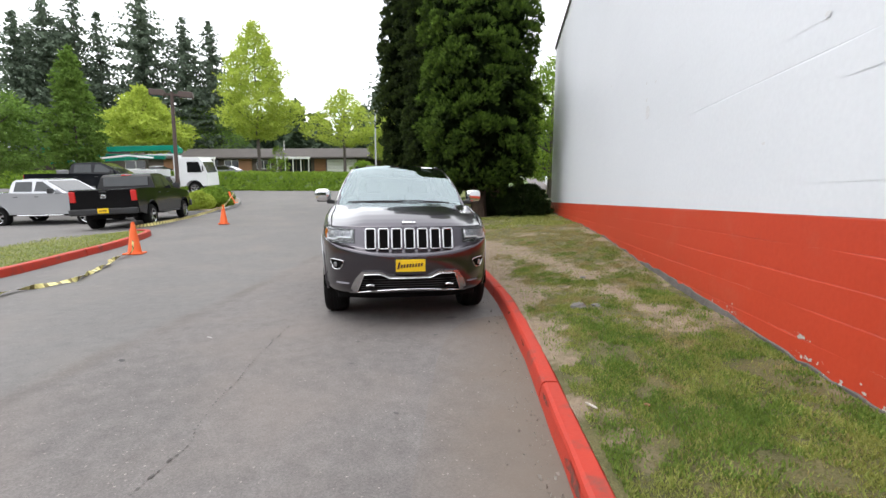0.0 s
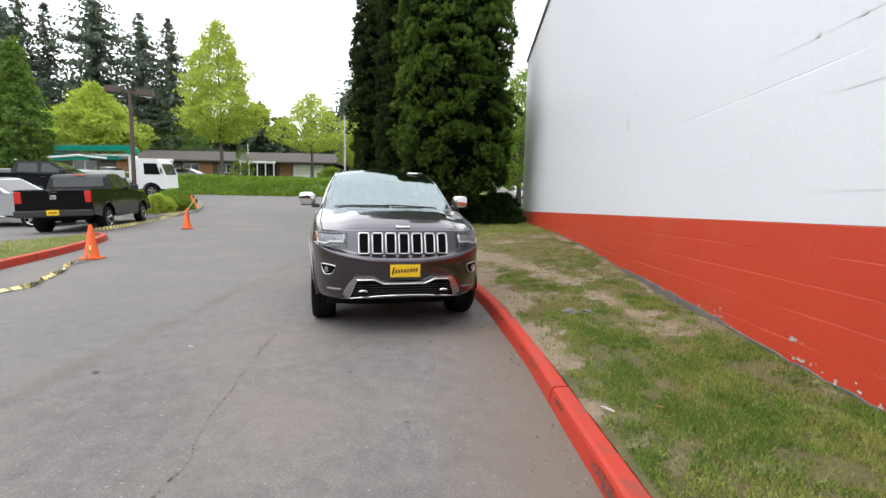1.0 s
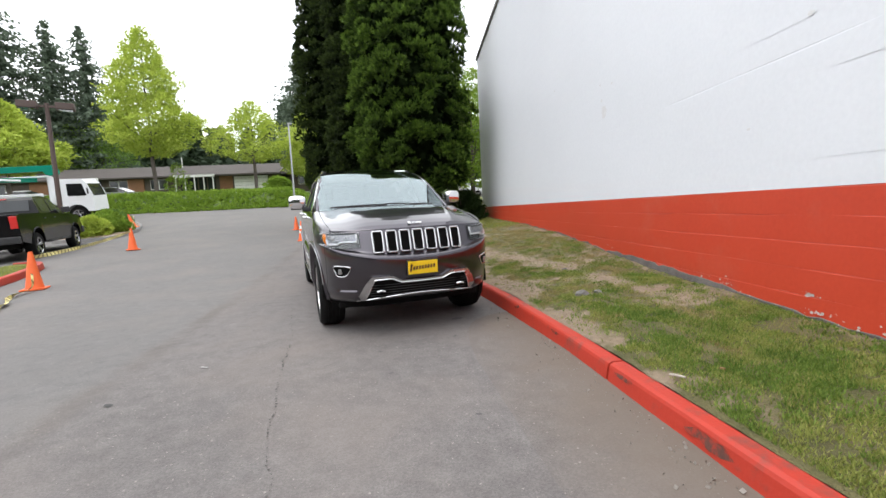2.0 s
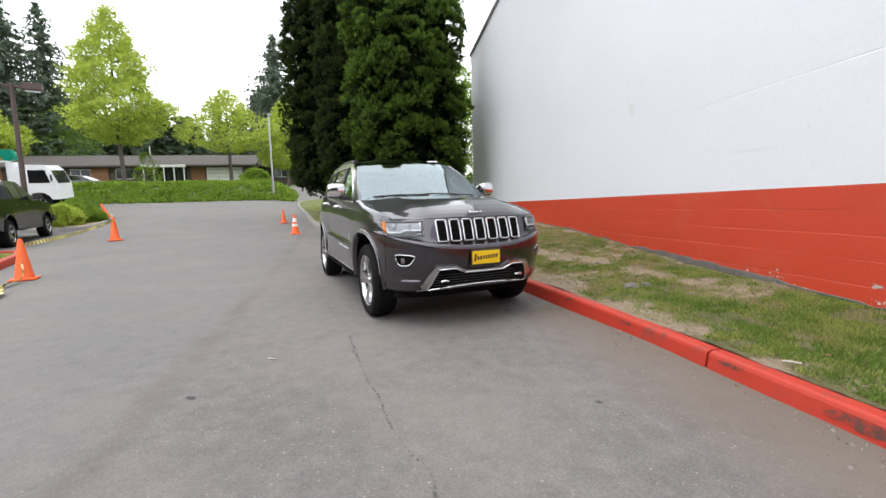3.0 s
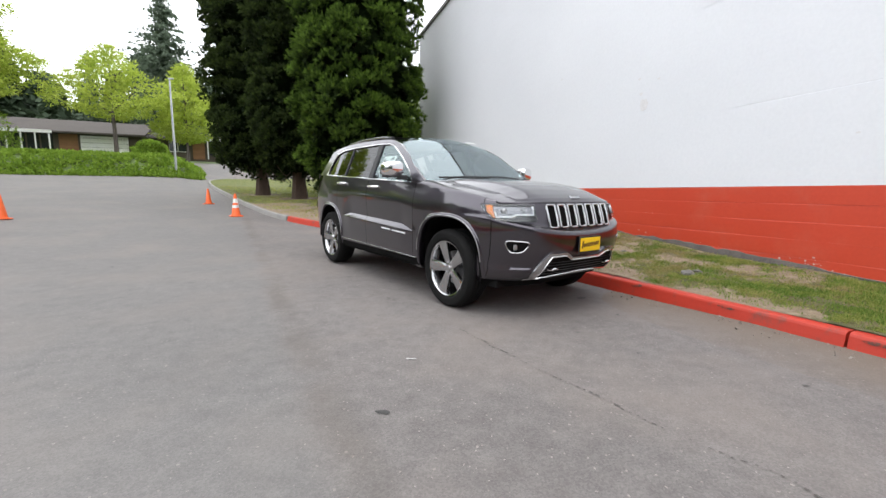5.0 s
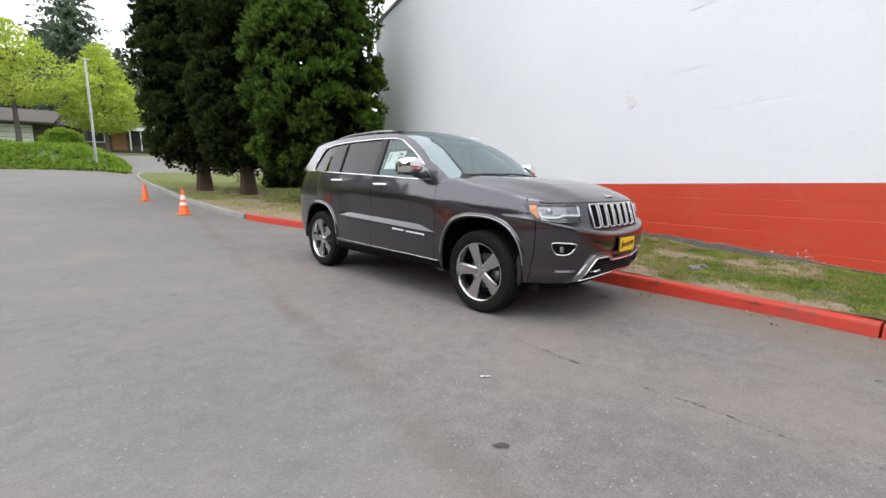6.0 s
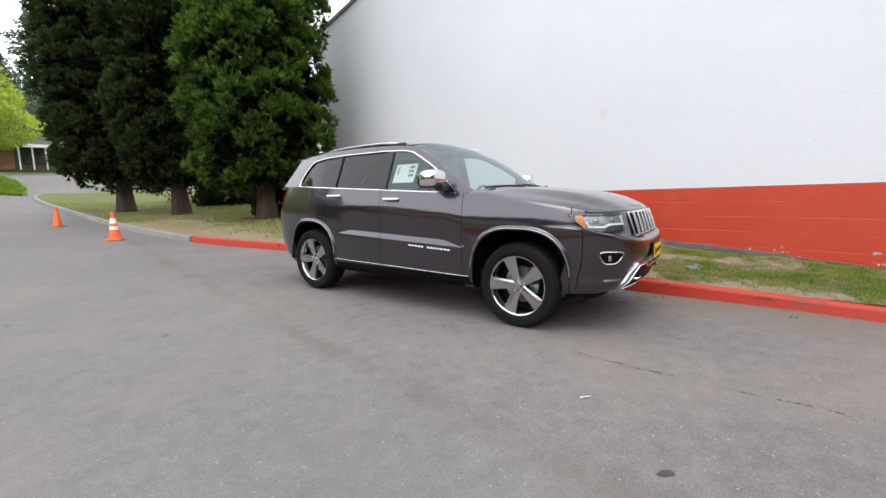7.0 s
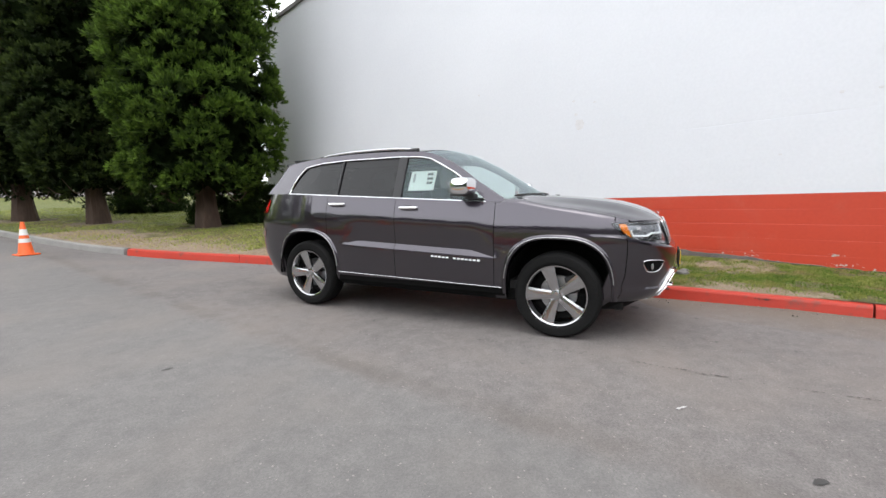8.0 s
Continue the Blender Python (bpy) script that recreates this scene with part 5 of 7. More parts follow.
def trunk_mesh(height, r0, r1, flare=1.6, limbs=(), seg=14, wob=0.04):
    bm = bmesh.new()
    rows = []
    for i in range(13):
        h = height * i / 12
        r = r0 + (r1 - r0) * i / 12
        r *= 1 + (flare - 1) * math.exp(-h / 0.35)
        row = []
        for q in range(seg):
            w = 2 * math.pi * q / seg
            rr = r * (1 + 0.10 * math.sin(q * 2.3 + h * 0.4) + 0.08 * noise.noise(Vector((math.cos(w) * 2, math.sin(w) * 2, h * 0.6))))
            row.append((rr * math.cos(w) + wob * math.sin(h), rr * math.sin(w), h - 0.15))
        rows.append(row)
    add_grid(bm, rows, True)
    for a, b, c, r in limbs:
        add_tube(bm, smooth_line([a, b, c], 4), [r * (1 - 0.8 * i / 8) for i in range(9)], 6)
    return bm


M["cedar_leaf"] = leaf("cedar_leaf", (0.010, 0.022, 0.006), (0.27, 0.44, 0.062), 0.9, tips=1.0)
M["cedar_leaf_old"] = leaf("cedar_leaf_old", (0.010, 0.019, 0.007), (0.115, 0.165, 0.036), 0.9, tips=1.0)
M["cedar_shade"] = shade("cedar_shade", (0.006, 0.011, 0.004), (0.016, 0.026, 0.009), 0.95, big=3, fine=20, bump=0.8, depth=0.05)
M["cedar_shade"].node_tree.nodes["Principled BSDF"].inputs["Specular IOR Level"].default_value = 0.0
M["lime_leaf"] = leaf("lime_leaf", (0.25, 0.34, 0.035), (0.54, 0.62, 0.125), 0.5)
M["green_leaf"] = leaf("green_leaf", (0.070, 0.135, 0.024), (0.22, 0.34, 0.070), 0.5)
# fir leaves paler and greyer: the haze of distance is in their colour
M["fir_leaf"] = leaf("fir_leaf", (0.052, 0.076, 0.054), (0.170, 0.215, 0.150), 0.12)
M["wood_leaf"] = leaf("wood_leaf", (0.026, 0.042, 0.026), (0.095, 0.135, 0.080), 0.10)
M["shrub_leaf"] = leaf("shrub_leaf", (0.010, 0.022, 0.006), (0.040, 0.070, 0.016), 1.5)
M["ivy_leaf"] = leaf("ivy_leaf", (0.095, 0.18, 0.018), (0.30, 0.42, 0.060), 0.6)
M["grey_bark"] = shade("grey_bark", (0.06, 0.05, 0.042), (0.13, 0.11, 0.095), 0.95, big=3, fine=20, bump=0.8, stretch=(1, 1, 0.2), depth=0.02)


def crown_points(k, profile, squash=1.0, lumps=0.16, seed=0.0, inner=0.0):
    """Points and outward directions on a lumpy crown whose radius by height is given."""
    zs = np.array([p[0] for p in profile])
    rs = np.array([p[1] for p in profile])
    fine = np.linspace(zs[0], zs[-1], 200)
    wgt = np.interp(fine, zs, rs) + 0.15
    cdf = np.cumsum(wgt) / wgt.sum()
    z = np.interp(rng.random(k), cdf, fine)
    w = rng.uniform(0, 2 * np.pi, k)
    r = np.interp(z, zs, rs)
    lump = np.array([noise.noise(Vector((math.cos(a) * 1.6 + seed, math.sin(a) * 1.6, h * 0.75))) for a, h in zip(w, z)])
    r = r * (1 + lumps * lump * 1.8) * (1 - inner * rng.random(k) ** 1.5)
    pts = np.stack([r * np.cos(w), r * np.sin(w) * squash, z], 1)
    slope = np.gradient(np.interp(fine, zs, rs), fine)
    nz = -np.interp(z, fine, slope)
    nrm = unit(np.stack([np.cos(w), np.sin(w), np.clip(nz, -0.8, 1.2) + 0.35], 1))
    return pts, nrm


def cedar(label, x, y, height, radius, seed, mat, skirt=1.0, sprigs=7):
    tree = thing("cedar_tree", label, "tree", pose(x, y, lawn_z(x, y) - 0.02, 0, 0, seed * 77), group="row of cedars")
    twigs = []
    for i in range(12):
        w = rng.uniform(0, 6.28)
        c_, s_ = math.cos(w), math.sin(w)
        twigs.append(((0.3 * c_, 0.3 * s_, 1.5 + 0.3 * rng.random()), (0.9 * c_, 0.9 * s_, 0.75 + 0.5 * rng.random()), (1.5 * c_, 1.5 * s_, 1.1 + 0.5 * rng.random()), 0.03))
    part("trunk", trunk_mesh(height * 0.7, 0.29, 0.10, 1.35, twigs), M["bark"], tree, "rough reddish-brown trunk with bare lower twigs", True)
    prof = [(skirt, radius * 0.30), (skirt + 0.3, radius * 0.62), (skirt + 1.0, radius * 0.92), (skirt + 2.6, radius), (height * 0.5, radius * 0.97), (height * 0.72, radius * 0.74), (height * 0.9, radius * 0.35), (height, 0.05)]
    count = int(23 * height * radius)
    boughs, out = crown_points(count, prof, 1.0, 0.10, seed * 3.1, 0.14)
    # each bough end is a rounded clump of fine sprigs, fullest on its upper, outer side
    k, per = 32, sprigs
    d = unit(np.repeat(out, k, 0) * 0.62 + np.array([0, 0, 0.42]) + rng.normal(0, 0.60, (count * k, 3)))
    big = np.repeat(rng.uniform(0.26, 0.50, count), k)[:, None]
    reach = rng.uniform(0.25, 1.0, (count * k, 1)) ** 0.5
    pts = np.repeat(boughs, k, 0) + d * big * reach * np.array([1, 1, 0.85])
    c, u, v = tufts(pts, d, per, 0.10, 0.165, 0.60 / (per + 2), -0.15, 0.45)
    # new growth pales the bough ends; light from above is put into the colour too
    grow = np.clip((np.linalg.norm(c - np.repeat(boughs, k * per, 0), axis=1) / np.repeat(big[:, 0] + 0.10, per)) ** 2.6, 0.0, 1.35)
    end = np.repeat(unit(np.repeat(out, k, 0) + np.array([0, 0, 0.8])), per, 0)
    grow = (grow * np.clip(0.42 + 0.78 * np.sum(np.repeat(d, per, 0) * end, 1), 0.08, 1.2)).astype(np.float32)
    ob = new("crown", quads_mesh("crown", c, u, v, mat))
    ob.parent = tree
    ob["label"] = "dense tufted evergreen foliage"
    ob.data.attributes.new("tip_toplight", "FLOAT", "FACE").data.foreach_set("value", grow)
    # broad sprays about the trunk, the crown's inner shade put into their dark colour
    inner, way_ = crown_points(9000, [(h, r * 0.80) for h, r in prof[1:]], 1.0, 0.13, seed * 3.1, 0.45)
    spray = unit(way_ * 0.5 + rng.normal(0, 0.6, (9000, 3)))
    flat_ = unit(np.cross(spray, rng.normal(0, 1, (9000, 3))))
    ob = new("inner_shade_sprays", quads_mesh("inner_shade_sprays", inner, spray * rng.uniform(0.15, 0.34, (9000, 1)), flat_ * rng.uniform(0.10, 0.22, (9000, 1)), M["cedar_shade"]))
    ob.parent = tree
    return tree


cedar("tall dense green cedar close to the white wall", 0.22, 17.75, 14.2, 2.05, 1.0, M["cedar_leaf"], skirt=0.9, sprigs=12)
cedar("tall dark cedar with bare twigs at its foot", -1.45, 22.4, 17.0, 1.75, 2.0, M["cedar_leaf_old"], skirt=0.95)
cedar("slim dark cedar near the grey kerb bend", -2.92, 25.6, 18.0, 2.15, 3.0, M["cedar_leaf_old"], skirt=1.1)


def broadleaf(name, label, x, y, z, height, radius, base, mat, count=5200, leaf_size=0.30, peak=0.45, seed=0.0, lumps=0.35, group=""):
    tree = thing(name, label, "tree", pose(x, y, z, 0, 0, seed * 40), group=group)
    limbs = []
    for i in range(12):
        w = i * 2.4 + seed
        h = base + (height - base) * (0.05 + 0.055 * i)
        ln = radius * (0.85 - 0.05 * i)
        limbs.append(((0, 0, h), (ln * 0.45 * math.cos(w), ln * 0.45 * math.sin(w), h + ln * 0.28), (ln * math.cos(w), ln * math.sin(w), h + ln * 0.75), 0.07 * radius / 3))
    part("trunk", trunk_mesh(height * 0.88, 0.055 * radius, 0.012 * radius, 1.4, limbs, 10), M["grey_bark"], tree, "grey-brown trunk and limbs", True)
    mid = base + (height - base) * peak
    low = base + (height - base) * 0.10
    prof = [(base, radius * 0.25), (low, radius * 0.78), (base + (height - base) * 0.25, radius), (mid, radius * 0.86), (base + (height - base) * 0.75, radius * 0.46), (base + (height - base) * 0.92, radius * 0.18), (height, 0.04)]
    pts, nrm = crown_points(count // 8, prof, 1.0, lumps, seed * 2.7, 0.55)
    c, u, v = tufts(pts, nrm, 16, radius * 0.20, leaf_size, leaf_size * 0.62, 0.05, 1.2)
    c[:, 2] = np.repeat(pts[:, 2], 16) + (c[:, 2] - np.repeat(pts[:, 2], 16)) * 0.45
    ob = new("crown", quads_mesh("crown", c, u, v, mat))
    ob.parent = tree
    return tree


# young lime-green maples on the terrace, darker trees in the lot
broadleaf("maple_tree", "tall bright yellow-green maple on the terrace", -22.5, 45.5, 3.5, 16.0, 3.7, 4.2, M["lime_leaf"], 14000, 0.27, 0.36, 1.0)
broadleaf("maple_tree", "small bright yellow-green maple with thin top twigs", -14.2, 49.0, 3.7, 9.9, 3.5, 3.8, M["lime_leaf"], 6000, 0.24, 0.40, 2.0, 0.6)
broadleaf("maple_tree", "bright yellow-green maple half hidden behind the cedars", -9.0, 52.0, 3.9, 9.6, 2.9, 2.0, M["lime_leaf"], 9000, 0.24, 0.34, 3.0)
broadleaf("maple_tree", "round yellow-green maple behind the parking lot lamp", -30.8, 40.0, 2.4, 9.2, 3.3, 3.4, M["lime_leaf"], 9000, 0.32, 0.5, 4.0)
broadleaf("maple_tree", "fresh green maple beyond the end of the wall", 5.6, 31.0, 1.6, 9.5, 3.4, 1.2, M["ivy_leaf"], 9000, 0.22, 0.55, 5.0)
broadleaf("pear_tree", "narrow mid-green tree behind the parked pickups", -25.0, 26.6, 1.2, 9.4, 1.4, 1.6, M["green_leaf"], 8000, 0.24, 0.45, 6.0)
broadleaf("ash_tree", "broad mid-green tree at the edge of the lot", -31.8, 25.5, 1.0, 9.0, 4.2, 1.6, M["green_leaf"], 9000, 0.28, 0.55, 7.0)
broadleaf("ash_tree", "dark green tree behind the lime maples", -43.0, 70.0, 5.0, 14.0, 6.0, 1.0, M["green_leaf"], 9000, 0.36, 0.55, 8.0)


def fir_arrays(height, radius, seed, start=0.12, gappy=0.25, dense=2, grain=0.0115):
    r_ = np.random.default_rng(int(seed * 1000))
    cs, us, vs = [], [], []
    h = height * start
    while h < height * 0.99:
        f = (h - height * start) / (height * (1 - start))
        reach = radius * min(1, (1 - f) * 1.7) ** 0.8 * r_.uniform(0.65, 1.2)
        for q in range(r_.integers(6, 10)):
            if r_.random() < gappy:
                continue
            w = r_.uniform(0, 6.28)
            ln = reach * r_.uniform(0.75, 1.15)
            steps = max(2, int(ln / (height * grain * 1.1)))
            for s in range(steps):
                d = (s + 0.6) / steps * ln
                z = h - d * 0.18 + 0.10 * d * d / max(radius, 0.1)
                size = height * grain * (1.15 - 0.5 * s / steps)
                for m_ in range(dense):
                    j = r_.normal(0, size * 0.7, 3)
                    cs.append((d * math.cos(w) + j[0], d * math.sin(w) + j[1], z + j[2] * 0.7))
                    a = w + r_.normal(0, 0.7)
                    us.append((math.cos(a) * size, math.sin(a) * size, r_.normal(-0.25, 0.35) * size))
                    vs.append((-math.sin(a) * size * 0.45, math.cos(a) * size * 0.45, r_.normal(0, 0.6) * size))
        h += height * grain * 0.95 * r_.uniform(0.7, 1.3)
    return np.array(cs), np.array(us), np.array(vs)


def fir(label, x, y, z, height, radius, seed, start=0.12, gappy=0.25):
    tree = thing("fir_tree", label, "tree", pose(x, y, z), group="tall firs")
    part("trunk", trunk_mesh(height * 0.97, 0.010 * height, 0.001 * height, 1.3, (), 8, 0.0), M["grey_bark"], tree, smooth=True)
    ob = new("crown", quads_mesh("crown", *fir_arrays(height, radius, seed, start, gappy), M["fir_leaf"]))
    ob.parent = tree
    return tree


def by_angle(azimuth, distance):
    """A place seen from the first standpoint under an angle from straight ahead."""
    a = radians(azimuth)
    return -0.26 + distance * math.sin(a), 0.56 + distance * math.cos(a)


for az, dist, height, radius, seed, gap in ((-47.2, 80, 20.5, 2.3, 1.1, 0.3), (-45.1, 80, 23, 3.0, 1.2, 0.25), (-42.9, 80, 25, 1.9, 1.3, 0.4), (-41.1, 80, 22.8, 1.6, 1.4, 0.45), (-37.3, 80, 27, 4.2, 1.5, 0.22), (-33.6, 80, 24.4, 2.9, 1.6, 0.3), (-31.0, 80, 24.4, 2.6, 1.7, 0.3), (-43.9, 84, 22, 3.0, 1.8, 0.3), (-46.2, 86, 21, 3.0, 1.9, 0.3)):
    x, y = by_angle(az, dist)
    fir("tall dark fir with ragged drooping boughs", x, y, 5.0, height, radius * 2.1, seed, 0.10, gap + 0.10)
fir("tall dark fir standing alone against the sky", -15.8, 92.0, 5.0, 30.5, 7.2, 2.1, 0.05, 0.10)
fir("dark fir beyond the low building", -18.6, 96.0, 5.0, 22, 4.6, 2.3, 0.05, 0.15)
fir("dark spreading fir beyond the low building", -8.3, 63.0, 4.6, 11.5, 3.6, 2.6, 0.03, 0.02)
fir("dark slim fir showing beside the cedars", -5.5, 80.0, 5.0, 27, 4.0, 2.8, 0.05, 0.03)
fir("dark fir beyond the low building", -27.5, 95.0, 5.0, 19, 3.0, 2.4, 0.1, 0.25)

# the wood on the horizon
cs, us, vs = [], [], []
for i in range(66):
    x = -125 + 150 * (i % 33) / 33 + rng.uniform(-2, 2)
    y = (112 if i < 33 else 102) + rng.uniform(-5, 5) + 0.12 * abs(x)
    h = rng.uniform(15, 23) - (2 if i >= 33 else 0)
    c, u, v = fir_arrays(h, rng.uniform(3.2, 4.6), 10 + (i % 9) * 0.37, 0.02, 0.15, 2, 0.037)
    cs.append(c + np.array([x, y, 4.5]))
    us.append(u * 1.7)
    vs.append(v * 1.9)
# trees added out of view, behind and beside the lot, to darken the vehicles' reflections
for i in range(64):
    if i < 44:
        x, y = -75 + 135 * i / 44 + rng.uniform(-1.5, 1.5), -34 + rng.uniform(-4, 4)
    else:
        x, y = -58 + rng.uniform(-3, 3), -30 + 68 * (i - 44) / 20
    c, u, v = fir_arrays(rng.uniform(12, 16) if i < 44 else rng.uniform(8.5, 11.0), rng.uniform(4.0, 5.4), 30 + (i % 7) * 0.41, 0.02, 0.1, 2, 0.06)
    cs.append(c + np.array([x, y, 0.0]))
    us.append(u)
    vs.append(v)
wood = new("far_wood", quads_mesh("far_wood", np.concatenate(cs), np.concatenate(us), np.concatenate(vs), M["wood_leaf"]))
tagged(wood, "dark evergreen wood along the horizon, with unseen trees added for reflections", "woodland", kind="stuff")


def shrub(name, label, x, y, z, rx, ry, h, mat, count=260, per=40, size=0.16, leaf_len=0.09, seed=0.0):
    ob_ = thing(name, label, "shrub", pose(x, y, z, 0, 0, seed * 30))
    limbs = [((0, 0, 0.05), (rx * 0.35 * math.cos(w), ry * 0.35 * math.sin(w), h * 0.4), (rx * 0.7 * math.cos(w), ry * 0.7 * math.sin(w), h * 0.75), 0.02) for w in (0.4, 1.7, 2.9, 4.1, 5.3)]
    bm = bmesh.new()
    for a, b, c, r in limbs:
        add_tube(bm, smooth_line([a, b, c], 3), [r * (1 - 0.1 * i) for i in range(7)], 5)
    part("stems", bm, M["grey_bark"], ob_)
    prof = [(0.02, 0.75), (h * 0.3, 1.0), (h * 0.65, 0.85), (h * 0.9, 0.5), (h, 0.1)]
    pts, nrm = crown_points(count, prof, 1.0, 0.25, seed, 0.6)
    pts[:, 0] *= rx
    pts[:, 1] *= ry
    c, u, v = tufts(pts, nrm, per, size, leaf_len, leaf_len * 0.5, 0.0, 1.0)
    f = new("foliage", quads_mesh("foliage", c, u, v, mat))
    f.parent = ob_
    return ob_


shrub("rhododendron_bush", "dark evergreen bush at the wall's far end", 2.05, 17.7, 0.62, 1.05, 0.9, 1.25, M["shrub_leaf"], 420, 45, 0.17, 0.11, 1)
shrub("rhododendron_bush", "low dark evergreen bush under the cedar", 1.0, 18.9, 0.62, 1.0, 0.8, 0.9, M["shrub_leaf"], 320, 45, 0.17, 0.11, 2)
shrub("rhododendron_bush", "low dark evergreen bush behind the cedars", 1.3, 26.6, lawn_z(1.3, 26.6), 1.7, 1.0, 1.15, M["shrub_leaf"], 420, 45, 0.2, 0.12, 6)
for x, y, rx, h, mat, lab in ((-13.9, 21.6, 0.65, 0.85, M["lime_leaf"], "yellow-green shrub in the planted island"), (-14.3, 22.8, 0.8, 0.85, M["ivy_leaf"], "rounded green shrub in the planted island"), (-14.9, 24.3, 0.8, 1.0, M["ivy_leaf"], "rounded green shrub in the planted island"), (-15.8, 26.3, 0.9, 0.9, M["green_leaf"], "dark green shrub in the planted island"), (-13.7, 23.3, 0.5, 0.5, M["ivy_leaf"], "low green tuft in the planted island")):
    shrub("island_shrub", lab, x, y, land(x, y) + 0.1, rx, rx, h, mat, 260, 40, 0.15, 0.10, x)
shrub("terrace_shrub", "clipped round green shrub on the ivy bank", -10.6, 43.2, 3.5, 1.4, 1.2, 1.5, M["ivy_leaf"], 260, 40, 0.25, 0.16, 3)
shrub("terrace_shrub", "small leafy green sapling by the porch", -21.5, 48.0, 3.6, 1.1, 1.1, 3.6, M["ivy_leaf"], 130, 22, 0.25, 0.16, 4)


# the ivy bank at the head of the road
def bank_top(x):
    return 1.45 + 0.15 * noise.noise(Vector((x * 0.4, 0, 0)))


def bank_z(x, s):
    """Height over the slope: s from 0 at the foot to 1 at the back."""
    end = min(1.0, max(0.0, (-6.6 - x) / 3.0)) ** 0.6
    y = bank_foot(x) + s * 6.0
    up = min(1, s / 0.45)
    return y, land(x, bank_foot(x)) + end * bank_top(x) * (up * up * (3 - 2 * up)) ** 0.8 + (0.3 * s)


def bank_foot(x):
    return 37.3 + 0.012 * (x + 14) ** 2 * (1 if x > -14 else 0.15)


bm = bmesh.new()
xs = [-60 + 0.8 * i for i in range(68)]
add_grid(bm, [[(x, bank_z(x, s / 10)[0], bank_z(x, s / 10)[1] - 0.08) for x in xs] for s in range(11)])
bank = thing("ivy_bank", "sloping bank thick with fresh green ivy", "bank", kind="structure", bm=bm, mat=M["field"], smooth=True)
k = 9000
px = rng.uniform(-60, -6.7, k)
ps = rng.random(k) ** 1.3
pts = np.array([(x, *bank_z(x, s)) for x, s in zip(px, ps)])
pts[:, 2] += np.array([0.12 * noise.noise(Vector((x * 0.9, s * 5, 2))) for x, s in zip(px, ps)])
c, u, v = tufts(pts, unit(np.tile([0, -0.5, 0.8], (k, 1))), 9, 0.24, 0.20, 0.15, 0, 0.8)
ivy = tagged(new("ivy", quads_mesh("ivy", c, u, v, M["ivy_leaf"])), "thick mat of fresh green ivy leaves", "ivy", kind="stuff")

# grass blades on the near lawn strip and on the corner lawn
def blades(name, label, spots, mat, height, wid):
    n_ = len(spots)
    w = rng.uniform(0, 6.28, n_)
    hh = height * rng.uniform(0.5, 1.4, (n_, 1))
    up = unit(np.stack([rng.normal(0, 0.5, n_), rng.normal(0, 0.5, n_), np.ones(n_)], 1))
    sd = np.stack([np.cos(w), np.sin(w), np.zeros(n_)], 1)
    me = quads_mesh(name, spots + up * hh * 0.5, up * hh * 0.5, sd * wid * rng.uniform(0.6, 1.4, (n_, 1)), mat)
    return tagged(new(name, me), label, "grass", kind="stuff")


M["grass_blade"] = leaf("grass_blade", (0.080, 0.145, 0.020), (0.47, 0.46, 0.14), 3.0)
# how thickly it grows, on a net over the strip
net_y, net_f = np.linspace(0.4, 12.4, 241), np.linspace(0, 1, 61)
edge_a = np.array([kerb_x(y) + 0.17 for y in net_y])
edge_b = np.array([wall_x(y) - 0.03 for y in net_y])
thick, level_ = np.zeros((241, 61)), np.zeros((241, 61))
for i, y in enumerate(net_y):
    for j, f in enumerate(net_f):
        x = edge_a[i] + (edge_b[i] - edge_a[i]) * f
        patch = 0.62 + 1.3 * noise.noise(Vector((x * 2.1, y * 2.1, 4))) + 1.5 * noise.noise(Vector((x * 7, y * 7, 4)))
        thick[i, j] = max(0.10, 1 - (wear(x, y) * 1.02) ** 0.8) * min(max(patch, 0.06), 1)
        level_[i, j] = lawn_z(x, y)
ty = rng.random(1300000) ** 1.5 * 240
tf = rng.random(1300000) * 60
i0, j0 = np.minimum(ty.astype(int), 239), np.minimum(tf.astype(int), 59)
keep = rng.random(1300000) < thick[np.rint(ty).astype(int), np.rint(tf).astype(int)]
keep &= np.cumsum(keep) <= 205000
ty, tf, i0, j0 = ty[keep], tf[keep], i0[keep], j0[keep]
fy, fx = ty - i0, tf - j0
across = np.interp(ty, np.arange(241), edge_a) + (np.interp(ty, np.arange(241), edge_b) - np.interp(ty, np.arange(241), edge_a)) * tf / 60
height_ = level_[i0, j0] * (1 - fy) * (1 - fx) + level_[i0 + 1, j0] * fy * (1 - fx) + level_[i0, j0 + 1] * (1 - fy) * fx + level_[i0 + 1, j0 + 1] * fy * fx
spots = np.stack([across, np.interp(ty, np.arange(241), net_y), height_ - 0.004], 1)
clover = np.array([noise.noise(Vector((x * 1.7, y * 1.7, 7))) + 0.8 * noise.noise(Vector((x * 5.3, y * 5.3, 7))) for x, y in spots[:, :2]]) + rng.normal(0, 0.32, len(spots)) > 0.05
M["clover_blade"] = leaf("clover_blade", (0.045, 0.105, 0.014), (0.250, 0.340, 0.070), 3.0)
straw = np.array([noise.noise(Vector((x * 2.6, y * 2.6, 21))) + 0.5 * noise.noise(Vector((x * 8, y * 8, 21))) + 0.13 * (y - 4.4) for x, y in spots[:, :2]]) + rng.normal(0, 0.22, len(spots)) > 0.34
M["straw_blade"] = leaf("straw_blade", (0.16, 0.135, 0.045), (0.50, 0.42, 0.20), 2.5)
blades("grass", "short green grass in uneven tufts", spots[~clover & ~straw], M["grass_blade"], 0.027, 0.0032)
